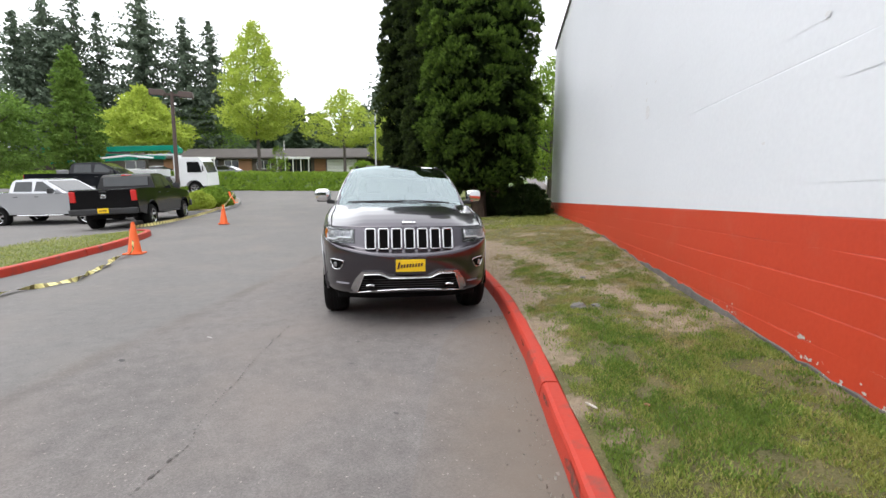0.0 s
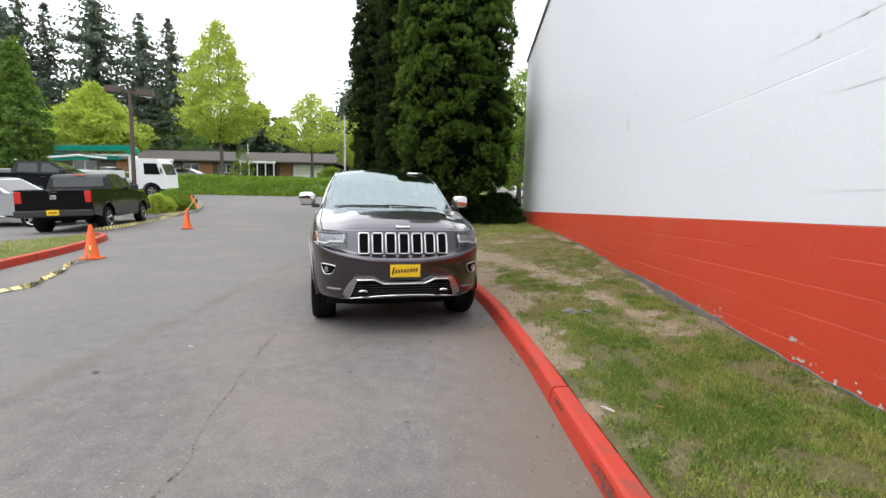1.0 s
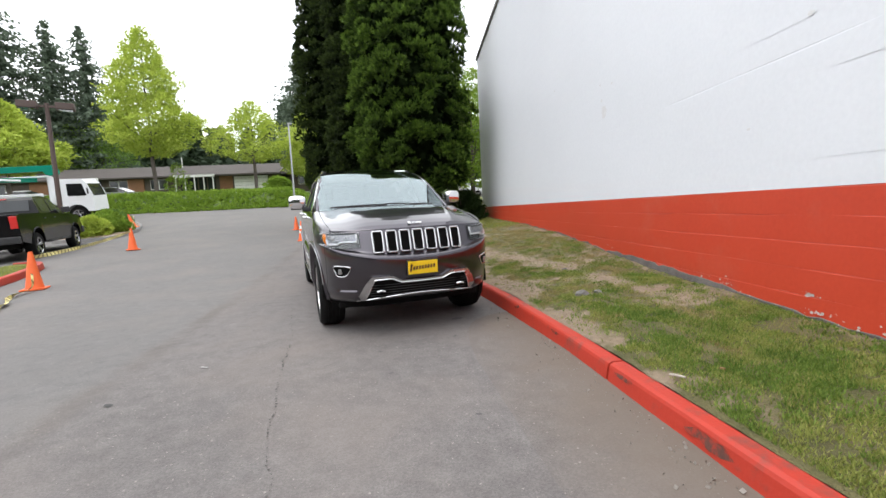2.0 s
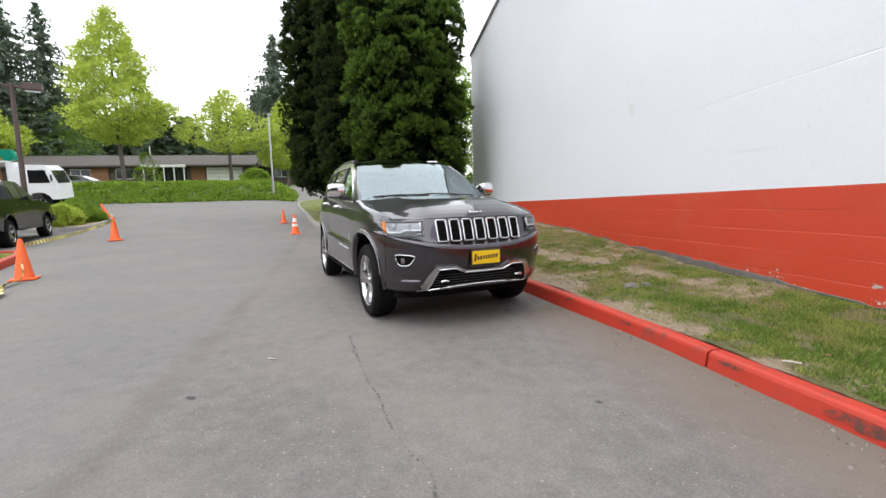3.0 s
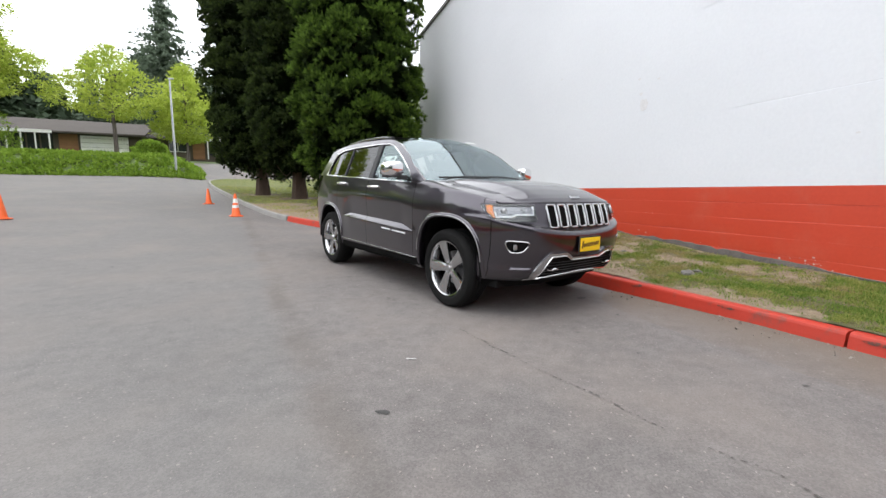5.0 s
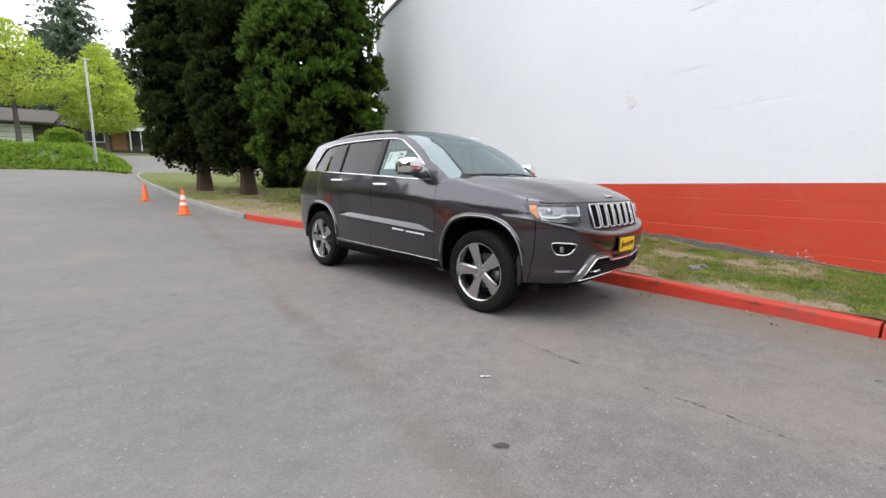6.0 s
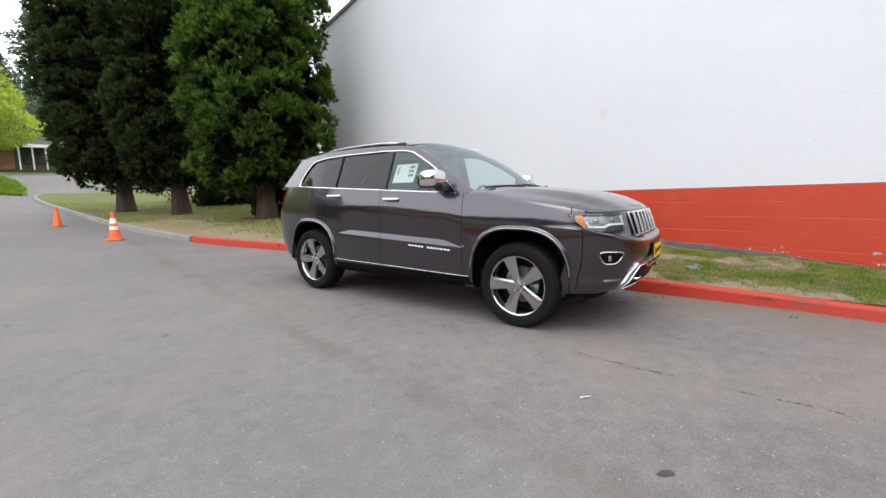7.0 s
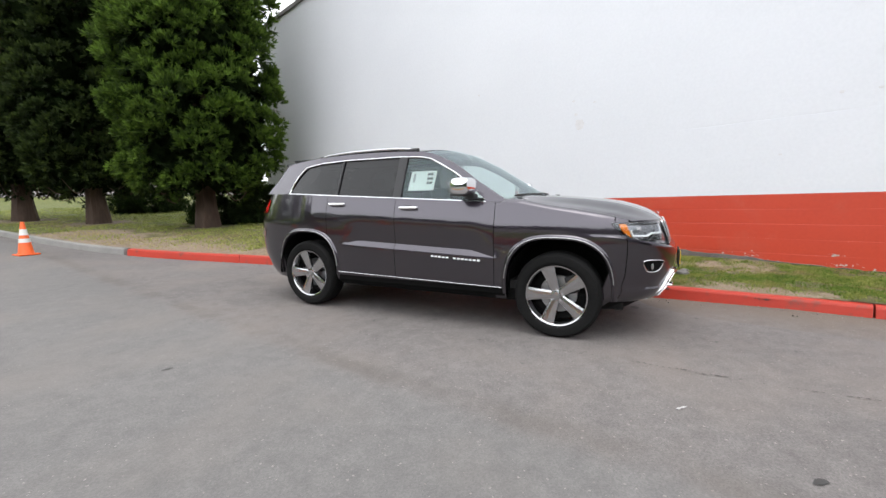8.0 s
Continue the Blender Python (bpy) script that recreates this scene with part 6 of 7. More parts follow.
blades("clover", "darker green clover patches in the lawn", spots[clover & ~straw], M["clover_blade"], 0.030, 0.0046)
blades("straw", "dry yellowish blades among the grass", spots[straw], M["straw_blade"], 0.026, 0.0030)
# the same lawn carried on behind, thinner
by = 0.42 - 6 * rng.random(24000) ** 1.6
bx = np.array([kerb_x(y) + 0.17 + (wall_x(y) - kerb_x(y) - 0.2) * f for y, f in zip(by, rng.random(24000))])
spots = np.array([(x, y, lawn_z(x, y) - 0.004) for x, y in zip(bx, by)])
blades("back_grass", "short green grass carried on along the wall", spots, M["grass_blade"], 0.03, 0.009)
# coarser tufts on the corner lawn under the cedars
cy = 12.4 + 20 * rng.random(46000) ** 1.25
cx = np.array([kerb_x(y) + 0.2 for y in cy]) + np.array([7.0 if y > WALL_END else wall_x(y) - kerb_x(y) - 0.25 for y in cy]) * rng.random(46000)
bare_ = np.array([min(math.hypot(x - tx, y - ty) for tx, ty in ((0.22, 17.75), (-1.45, 22.4), (-2.92, 25.6))) for x, y in zip(cx, cy)])
cover = np.array([noise.noise(Vector((x * 0.9, y * 0.9, 2))) for x, y in zip(cx, cy)]) + rng.normal(0, 0.25, 46000)
ok = (bare_ > 0.9) & (cover > -0.25) & (np.array([x - kerb_x(y) for x, y in zip(cx, cy)]) > 0.9 * rng.random(46000))
spots = np.array([(x, y, lawn_z(min(x, wall_x(y) + 3), y)) for x, y in zip(cx[ok], cy[ok])])
dry = np.array([noise.noise(Vector((x * 0.7, y * 0.7, 31))) - 0.22 * (x - kerb_x(y) - 1.5) for x, y in spots[:, :2]]) + rng.normal(0, 0.2, len(spots)) > 0.15
blades("corner_grass", "fresh green mown grass under the cedars", spots[~dry], M["grass_blade"], 0.05, 0.014)
blades("dry_grass", "yellowed grass along the kerb by the cedars", spots[dry], M["straw_blade"], 0.035, 0.012)
# thinner grass on the strip between the road and the parking bays
iy = rng.uniform(3.0, 12.2, 11000)
ix = np.array([island_edge(y) - 0.16 for y in iy]) - 2.0 * rng.random(11000) ** 1.3 * np.clip((12.7 - iy) / 2, 0.1, 1)
spots = np.array([(x, y, land(x, y) + 0.135) for x, y in zip(ix, iy)])
blades("island_grass", "short dry grass on the kerbed strip", spots, M["grass_blade"], 0.045, 0.007)


# ---- parked pickups, cars, the pump truck ----
def prism(outline, half):
    """A body between two equal sides: outline in (x, z), half-width given by place."""
    bm = bmesh.new()
    for s in (1, -1):
        add_panel(bm, [outline], lambda x, z, s=s: Vector((x, s * half(x, z), z)))
    k_ = len(outline)
    for i in range(k_):
        (x0, z0), (x1, z1) = outline[i], outline[(i + 1) % k_]
        a0, a1 = half(x0, z0), half(x1, z1)
        vs = [bm.verts.new(q) for q in ((x0, -a0, z0), (x1, -a1, z1), (x1, a1, z1), (x0, a0, z0))]
        bm.faces.new(vs)
    bmesh.ops.remove_doubles(bm, verts=bm.verts, dist=0.0005)
    bmesh.ops.recalc_face_normals(bm, faces=bm.faces)
    return bm


def arch(cx, cz, r, a0=180, a1=0, n_=12):
    return [(cx + r * math.cos(radians(a0 + (a1 - a0) * i / n_)), cz + r * math.sin(radians(a0 + (a1 - a0) * i / n_))) for i in range(n_ + 1)]


def paint(name, low, high, metal=0.3):
    return shade(name, low, high, 0.15, metal=metal, big=0.5, fine=900, bump=0, rough_var=0.05)


M["room_glass"] = shade("room_glass", (0.015, 0.018, 0.020), (0.035, 0.04, 0.043), 0.08, bump=0)
M["paint_black"] = paint("paint_black", (0.0025, 0.0025, 0.003), (0.004, 0.004, 0.0045), 0.0)
M["paint_silver"] = paint("paint_silver", (0.42, 0.43, 0.45), (0.52, 0.53, 0.55), 0.5)
M["paint_slate"] = paint("paint_slate", (0.006, 0.007, 0.009), (0.010, 0.011, 0.014), 0.0)
M["paint_white"] = paint("paint_white", (0.72, 0.73, 0.74), (0.80, 0.81, 0.82), 0.0)
M["paint_green"] = paint("paint_green", (0.008, 0.20, 0.135), (0.014, 0.27, 0.18), 0.0)

for key in ("paint_black", "paint_slate"):
    M[key].node_tree.nodes["Principled BSDF"].inputs["Specular IOR Level"].default_value = 0.25


def simple_wheel(parent, x, y, z, side, r=0.40, rim=0.25, width=0.27):
    h = width / 2
    ob = part("wheel", lathe([(rim, -h), (rim - 0.02, h - 0.05), (rim * 0.9, h - 0.02), (rim, h - 0.01)], 28), M["alloy"], parent, smooth=True)
    ob.matrix_basis = pose(x, y, z, 0, 0, 0 if side > 0 else 180)
    part("tyre", lathe([(rim - 0.005, h - 0.02), (rim + 0.03, h), (r - 0.03, h - 0.005), (r, h - 0.05), (r, -h + 0.05), (r - 0.03, -h), (rim, -h)], 32), M["rubber"], ob, smooth=True)
    bm = spoke_mesh(0.03, rim - 0.008, 0.04, 0.05, h - 0.05, h - 0.02)
    for i in range(5):
        c_ = link_mesh("spoke", bm.copy(), M["alloy"])
        c_.parent = ob
        c_.matrix_basis = pose(0, 0, 0, 0, 72 * i, 0)
    bm.free()
    part("wheel_hollow", cyl((0, -0.04, 0), (0, -0.03, 0), rim - 0.02, None, 24), M["rubber"], ob)
    return ob


def pickup(label, m, body_mat, lift=0.0, canopy=False, chrome=True):
    truck = thing("pickup_truck", label, "pickup", m, group="pickups in the lot")
    z = lift
    bed = [(-2.86, 0.60 + z), (-2.90, 0.75 + z), (-2.88, 1.38 + z), (-2.6, 1.40 + z), (-1.05, 1.39 + z), (1.0, 1.33 + z), (1.6, 1.31 + z), (2.55, 1.22 + z), (2.80, 1.12 + z), (2.86, 0.85 + z), (2.86, 0.56 + z)] + [(x, w) for x, w in arch(1.86, 0.44 + z, 0.50, 5, 175)] + [(1.3, 0.50 + z), (-1.2, 0.50 + z)] + [(x, w) for x, w in arch(-1.72, 0.44 + z, 0.50, 5, 175)]
    half = lambda x, w: 0.985 - 0.05 * max(0, (x - 2.2) / 0.66) ** 2 - 0.035 * max(0, (w - z - 1.0) / 0.4) - 0.03 * max(0, (0.8 - w + z) / 0.4)
    part("body", prism(bed, half), body_mat, truck, smooth=True)
    cab_half = lambda x, w: 0.945 - 0.20 * max(0, (w - z - 1.36) / 0.6) ** 1.15
    cab = [(-1.12, 1.37 + z), (-1.02, 1.80 + z), (-0.9, 1.90 + z), (-0.3, 1.95 + z), (0.15, 1.93 + z), (0.35, 1.86 + z), (1.12, 1.34 + z)]
    part("cab", prism(cab, cab_half), body_mat, truck, smooth=True)
    for s in (1, -1):
        for a, b in (((-0.92, 1.44), (-0.18, 1.44)), ((-0.08, 1.43), (0.80, 1.41))):
            xa, xb = a[0], b[0]
            win = [(xa, 1.44 + z), (xb, 1.43 + z), (min(xb, 0.22) if xb > 0 else xb - 0.02, 1.83 + z), (xa + 0.05, 1.83 + z)]
            part("side_window", add_panel(bmesh.new(), [win], lambda x, w, s=s: Vector((x, s * (cab_half(x, w) + 0.005), w))), M["room_glass"], truck, "dark side window")
        hx = -0.85
        for hx in (-0.85, 0.0):
            part("door_handle", box((0.16, 0.02, 0.03), (hx, s * 0.965, 1.22 + z), 0.006), M["trim_dark"], truck)
        base = part("door_mirror", box((0.10, 0.24, 0.20), (0.72, s * 1.10, 1.46 + z), 0.03), M["trim_dark"], truck)
        part("wheel_arch_lip", tube([(x, s * (half(x, w) + 0.004), w) for x, w in arch(1.86, 0.44 + z, 0.515, 5, 175)], 0.014, 6), body_mat, truck)
        part("wheel_arch_lip", tube([(x, s * (half(x, w) + 0.004), w) for x, w in arch(-1.72, 0.44 + z, 0.515, 5, 175)], 0.014, 6), body_mat, truck)
        part("tail_lamp", box((0.10, 0.17, 0.36), (-2.86, s * 0.87, 1.16 + z), 0.02), M["tail_red"], truck, "red tail lamp")
        part("headlamp", box((0.14, 0.30, 0.24), (2.76, s * 0.76, 1.02 + z), 0.03), M["lamp_white"], truck)
        part("running_board", box((1.9, 0.12, 0.05), (0.05, s * 0.97, 0.46 + z), 0.015), M["chrome"] if chrome else M["trim_dark"], truck)
        for wx in (1.86, -1.72):
            simple_wheel(truck, wx, s * 0.84, 0.40 + z, s, 0.40 + z * 0.15)
    part("windscreen", box((0.02, 1.46, 0.86), (0.735, 0, 1.60 + z), 0, Matrix.Rotation(radians(-56), 4, "Y")), M["black_gloss"], truck)
    part("rear_screen", box((0.012, 1.42, 0.34), (-1.075, 0, 1.65 + z), 0, Matrix.Rotation(radians(13), 4, "Y")), M["room_glass"], truck, "dark rear window")
    part("brake_light", box((0.03, 0.34, 0.035), (-0.97, 0, 1.88 + z), 0.008), M["tail_red"], truck)
    gate = part("tailgate", box((0.03, 1.52, 0.62), (-2.893, 0, 1.06 + z), 0.012), body_mat, truck)
    part("gate_badge", box((0.012, 0.16, 0.13), (-2.912, 0, 1.16 + z), 0.03), M["satin"], gate, "plain silver badge")
    part("gate_handle", box((0.014, 0.22, 0.05), (-2.912, 0, 1.31 + z), 0.01), M["trim_dark"], gate)
    bumper = part("rear_bumper", box((0.18, 1.94, 0.20), (-2.98, 0, 0.66 + z), 0.04), M["trim_dark"] if not chrome else M["chrome"], truck)
    part("number_plate", box((0.012, 0.31, 0.16), (-3.078, 0, 0.69 + z), 0.003), M["plate_yellow"], bumper, "yellow plate")
    part("plate_print", box((0.006, 0.22, 0.03), (-3.086, 0, 0.69 + z)), M["ink"], bumper)
    part("front_bumper", box((0.22, 1.94, 0.26), (2.90, 0, 0.66 + z), 0.05), M["chrome"] if chrome else M["trim_dark"], truck)
    part("grille", box((0.05, 1.1, 0.34), (2.85, 0, 1.0 + z), 0.02), M["trim_dark"], truck)
    part("underbody", box((5.2, 1.3, 0.2), (0, 0, 0.5 + z), 0.03), M["rubber"], truck)
    if canopy:
        part("tool_box", box((0.5, 1.7, 0.25), (-1.4, 0, 1.45 + z), 0.03), M["steel"], truck)
    return truck


def heading(x, y, azimuth, dz=0.0):
    """A vehicle's place: its forward x axis turned to an azimuth from straight ahead."""
    a = radians(azimuth)
    f, s = Vector((math.sin(a), math.cos(a))), Vector((-math.cos(a), math.sin(a)))
    fore, aft = land(x + f.x * 1.8, y + f.y * 1.8), land(x - f.x * 1.8, y - f.y * 1.8)
    left, right = land(x + s.x * 0.85, y + s.y * 0.85), land(x - s.x * 0.85, y - s.y * 0.85)
    return pose(x, y, (fore + aft + left + right) / 4 + dz, math.degrees(math.atan((left - right) / 1.7)), -math.degrees(math.atan((fore - aft) / 3.6)), 90 - azimuth)


pickup("black pickup truck with a yellow dealer plate", heading(-13.09, 16.77, -18.4, -0.02), M["paint_black"], 0.0, chrome=False)
pickup("silver crew-cab pickup truck parked on the lot", heading(-17.9, 18.1, 86, -0.04), M["paint_silver"])
pickup("dark slate lifted pickup truck with a bed tool box", heading(-19.2, 22.1, 68, 0.08), M["paint_slate"], 0.58, True, False)


def saloon(label, m, mat, name="parked_car"):
    car = thing(name, label, "car", m)
    low = [(-2.25, 0.45), (-2.3, 0.8), (-2.15, 0.98), (-1.5, 1.0), (0.9, 0.98), (1.9, 0.85), (2.25, 0.68), (2.25, 0.35)] + arch(1.4, 0.33, 0.37, 5, 175) + [(0.9, 0.28), (-0.9, 0.28)] + arch(-1.35, 0.33, 0.37, 5, 175)
    half = lambda x, z: 0.88 - 0.12 * max(0, (abs(x) - 1.6) / 0.65) ** 2
    part("body", prism(low, half), mat, car)
    ch = lambda x, z: 0.84 - 0.22 * max(0, (z - 0.98) / 0.45)
    part("cabin", prism([(-1.85, 0.98), (-1.1, 1.38), (-0.4, 1.44), (0.2, 1.40), (1.1, 0.97)], ch), M["black_gloss"], car, "dark glass cabin")
    part("roof", prism([(-1.1, 1.37), (-0.4, 1.435), (0.2, 1.39), (0.2, 1.425), (-0.4, 1.47), (-1.1, 1.405)], lambda x, z: ch(x, z) + 0.01), mat, car)
    for s in (1, -1):
        for wx in (1.4, -1.35):
            simple_wheel(car, wx, s * 0.78, 0.32, s, 0.32, 0.21, 0.2)
    return car


for x, y, az, mat, lab in ((-26.6, 47.0, 82, M["paint_silver"], "silver saloon parked on the terrace behind the ivy"), (-34.0, 46.0, 80, M["paint_white"], "white saloon parked on the terrace behind the ivy"), (-30.5, 50.5, -95, M["paint_silver"], "pale saloon parked by the low building"), (9.5, 42.5, 80, M["paint_white"], "white car beyond the end of the wall")):
    saloon(lab, heading(x, y, az, 0.0), mat)

# the boom truck
pump = thing("boom_truck", "white concrete pump truck with a folded green boom", "truck", heading(-25.2, 33.0, 79))
part("chassis", box((9.6, 0.9, 0.28), (-0.3, 0, 0.95), 0.03), M["trim_dark"], pump)
cab_o = [(2.75, 0.75), (2.75, 1.9), (2.85, 2.75), (3.05, 2.88), (4.2, 2.86), (4.45, 2.55), (4.72, 1.75), (4.74, 0.70)] + arch(3.75, 0.55, 0.62, 14, 166)
cabp = part("cab", prism(cab_o, lambda x, z: 1.16 - 0.06 * max(0, (z - 1.8))), M["paint_white"], pump, "white cab")
for s in (1, -1):
    part("cab_window", add_panel(bmesh.new(), [[(3.35, 1.75), (4.4, 1.75), (4.2, 2.55), (3.35, 2.55)]], lambda x, z, s=s: Vector((x, s * (1.168 - 0.06 * max(0, z - 1.8)), z))), M["black_gloss"], cabp, "dark cab window")
    part("cab_mirror", box((0.08, 0.12, 0.4), (4.55, s * 1.36, 2.05), 0.03), M["trim_dark"], cabp)
    for wx in (3.75, -2.6, -3.95):
        simple_wheel(pump, wx, s * 0.98, 0.52, s, 0.52, 0.30, 0.30)
    part("fender", tube([(x, s * 1.0, z) for x, z in arch(-3.3, 0.6, 1.15, 20, 160)], 0.05, 6), M["trim_dark"], pump)
part("cab_screen", box((0.02, 2.0, 0.85), (4.60, 0, 2.12), 0, Matrix.Rotation(radians(-17), 4, "Y")), M["black_gloss"], cabp)
part("body_tank", box((4.6, 2.3, 0.85), (-1.2, 0, 1.55), 0.06), M["paint_white"], pump, "white body side")
part("body_panel", box((2.2, 2.34, 0.45), (-1.6, 0, 1.42), 0.03), M["paint_green"], pump, "green stripe panel")
part("hopper", prism([(-4.9, 0.8), (-5.1, 1.8), (-3.9, 1.8), (-4.1, 0.8)], lambda x, z: 1.0), M["steel"], pump)
part("turret", cyl((2.25, 0, 1.2), (2.25, 0, 3.05), 0.36, 0.30, 16), M["paint_white"], pump)
boom = part("boom", box((9.4, 0.42, 0.40), (-2.2, -0.2, 3.50), 0.03, Matrix.Rotation(radians(-1.5), 4, "Y")), M["paint_green"], pump, "green folded boom")
part("boom_section", box((8.3, 0.30, 0.30), (-2.9, 0.25, 3.02), 0.03, Matrix.Rotation(radians(2), 4, "Y")), M["paint_green"], boom)
part("boom_section", box((6.2, 0.26, 0.26), (-3.6, -0.3, 2.66), 0.03, Matrix.Rotation(radians(-3), 4, "Y")), M["paint_green"], boom)
part("boom_knuckle", cyl((2.3, -0.45, 3.42), (2.3, 0.3, 3.42), 0.30, None, 16), M["paint_green"], boom)
part("boom_pipe", tube([(2.0, 0.55, 3.1), (-1.5, 0.55, 3.0), (-5.8, 0.55, 2.86)], 0.07, 8), M["paint_white"], boom, "white delivery pipe")
part("boom_pipe", tube([(0.8, -0.62, 2.85), (-1.0, -0.62, 3.02), (-4.8, -0.62, 2.60)], 0.07, 8), M["paint_white"], boom, "white delivery pipe")
for x in (1.9, -4.2):
    part("outrigger", box((0.28, 2.4, 0.9), (x, 0, 1.0), 0.04), M["paint_white"], pump)

# ---- low buildings on the terrace ----
M["roof_shingle"] = shade("roof_shingle", (0.045, 0.038, 0.034), (0.085, 0.074, 0.066), 0.95, big=0.6, fine=8, bump=0.6, depth=0.02)
M["brown_siding"] = shade("brown_siding", (0.16, 0.075, 0.035), (0.27, 0.135, 0.065), 0.8, big=1.0, fine=12, bump=0.3, stretch=(1, 1, 4))
M["dark_siding"] = shade("dark_siding", (0.055, 0.042, 0.033), (0.10, 0.08, 0.065), 0.85, big=0.8, fine=10, bump=0.3)
M["pale_trim"] = shade("pale_trim", (0.62, 0.62, 0.60), (0.74, 0.74, 0.72), 0.6)


def low_building(label, x0, x1, y, z, depth=9.0, eave=2.35, ridge=4.0, bays=()):
    """A long single-storey building with a shallow gabled roof; its bays face the road."""
    b = thing("low_building", label, "building", pose(0, 0, 0))
    part("wall", box((x1 - x0, depth, eave + 0.4), ((x0 + x1) / 2, y + depth / 2, z + eave / 2 - 0.2)), M["dark_siding"], b)
    bm = bmesh.new()
    e = 0.9
    for s0, s1 in ((y - e, y + depth / 2), (y + depth + e, y + depth / 2)):
        zs = (z + eave - 0.1, z + ridge)
        add_grid(bm, [[(x, s0, zs[0]) for x in (x0 - 0.6, x1 + 0.6)], [(x, s1, zs[1]) for x in (x0 - 0.6, x1 + 0.6)]])
        add_grid(bm, [[(x, s0, zs[0] - 0.16) for x in (x0 - 0.6, x1 + 0.6)], [(x, s0, zs[0]) for x in (x0 - 0.6, x1 + 0.6)]])
        add_grid(bm, [[(x, s0, zs[0] - 0.16) for x in (x0 - 0.6, x1 + 0.6)], [(x, y + depth / 2, zs[0] - 0.16) for x in (x0 - 0.6, x1 + 0.6)]])
    for x in (x0 - 0.6, x1 + 0.6):
        bm.faces.new([bm.verts.new(q) for q in ((x, y - e, z + eave - 0.26), (x, y + depth / 2, z + ridge), (x, y + depth + e, z + eave - 0.26))])
    part("roof", bm, M["roof_shingle"], b, "brown shingle roof")
    for a, c_, kind in bays:
        xm, w = (a + c_) / 2, c_ - a
        if kind == "porch":
            part("fascia", box((w + 0.4, 0.2, 0.28), (xm, y - 1.1, z + 2.12), 0.01), M["pale_trim"], b, "white porch fascia")
            for q in range(5):
                part("post", box((0.10, 0.10, 2.1), (a + w * q / 4, y - 1.1, z + 1.02)), M["pale_trim"], b, "white post")
            for q in range(4):
                win = part("window", box((w / 4 - 0.16, 0.05, 1.5), (a + w * (q + 0.5) / 4, y - 0.04, z + 1.25)), M["room_glass"], b)
        elif kind == "garage":
            part("garage_door", box((w, 0.08, 2.0), (xm, y - 0.05, z + 1.0)), M["pale_trim"], b, "pale grey garage door")
            for q in range(4):
                part("door_groove", box((w, 0.02, 0.025), (xm, y - 0.095, z + 0.4 + q * 0.45)), M["dark_siding"], b)
        elif kind == "wood":
            part("panel", box((w, 0.10, eave), (xm, y - 0.06, z + eave / 2)), M["brown_siding"], b, "orange-brown wood panel")
        else:
            fr = part("window", box((w, 0.06, 1.2), (xm, y - 0.03, z + 1.35)), M["pale_trim"], b, "white window frame")
            part("pane", box((w / 2 - 0.09, 0.05, 1.08), (xm - w / 4, y - 0.05, z + 1.35)), M["room_glass"], fr)
            part("pane", box((w / 2 - 0.09, 0.05, 1.08), (xm + w / 4, y - 0.05, z + 1.35)), M["room_glass"], fr)
    return b


low_building("long low brown building with a white glazed porch", -66, -13.8, 57.0, 4.6, 9.0, 2.35, 4.0, ((-25.2, -21.0, "porch"), (-20.6, -19.1, "wood"), (-18.9, -14.9, "garage"), (-28.5, -26.6, "win"), (-33.0, -31.0, "win"), (-38.0, -33.8, "porch"), (-41.5, -39.5, "wood"), (-47, -44, "win"), (-54, -50, "porch"), (-31.0, -29.2, "wood")))
low_building("low brown building with a glazed corner", -12.6, 3.0, 58.5, 4.7, 8.0, 2.3, 3.7, ((-11.5, -9.8, "win"), (-9.2, -8.0, "wood"), (-7.6, -4.0, "porch"), (-3.2, -1.0, "win")))
part_ = thing("roof_vent", "small white vent pipe on the roof", "vent", pose(-26.2, 60.5, 7.9), bm=cyl((0, 0, 0), (0, 0, 1.7), 0.05, 0.05, 10), mat=M["pale_trim"])

# ---- lamps ----
M["lamp_brown"] = shade("lamp_brown", (0.055, 0.035, 0.028), (0.085, 0.055, 0.045), 0.6, bump=0.1)
lx, ly = by_angle(-35.0, 28.5)
lot_lamp = thing("lot_lamp", "brown parking lot lamp with two box heads", "street lamp", pose(lx, ly, land(lx, ly), 0, 0, 25))
part("pole", cyl((0, 0, 0), (0, 0, 6.4), 0.11, 0.085, 14), M["lamp_brown"], lot_lamp)
part("base", cyl((0, 0, 0), (0, 0, 0.5), 0.28, None, 16), M["concrete"], lot_lamp)
part("arm", box((1.5, 0.10, 0.12), (0, 0, 6.25), 0.02), M["lamp_brown"], lot_lamp)
for s in (1, -1):
    head = part("lamp_head", box((0.72, 0.5, 0.32), (s * 0.68, 0, 6.28), 0.04), M["lamp_brown"], lot_lamp, "brown box lamp head")
    part("lens", box((0.55, 0.38, 0.02), (s * 0.68, 0, 6.115), 0.004), M["room_glass"], head)
street = thing("street_lamp", "slim grey street lamp post at the ivy bank", "street lamp", pose(-8.4, 38.6, land(-8.4, 38.6)))
part("pole", cyl((0, 0, 0), (0, 0, 6.9), 0.085, 0.055, 12), M["steel"], street)
part("lamp_head", box((0.34, 0.18, 0.10), (0.1, 0, 6.92), 0.03), M["steel"], street)


# ---- cones, tape and small things on the road ----
M["cone_orange"] = shade("cone_orange", (0.72, 0.10, 0.018), (0.85, 0.15, 0.03), 0.55, big=6, fine=40, bump=0.1)
M["reflective"] = shade("reflective", (0.62, 0.62, 0.60), (0.76, 0.76, 0.74), 0.4, big=8)
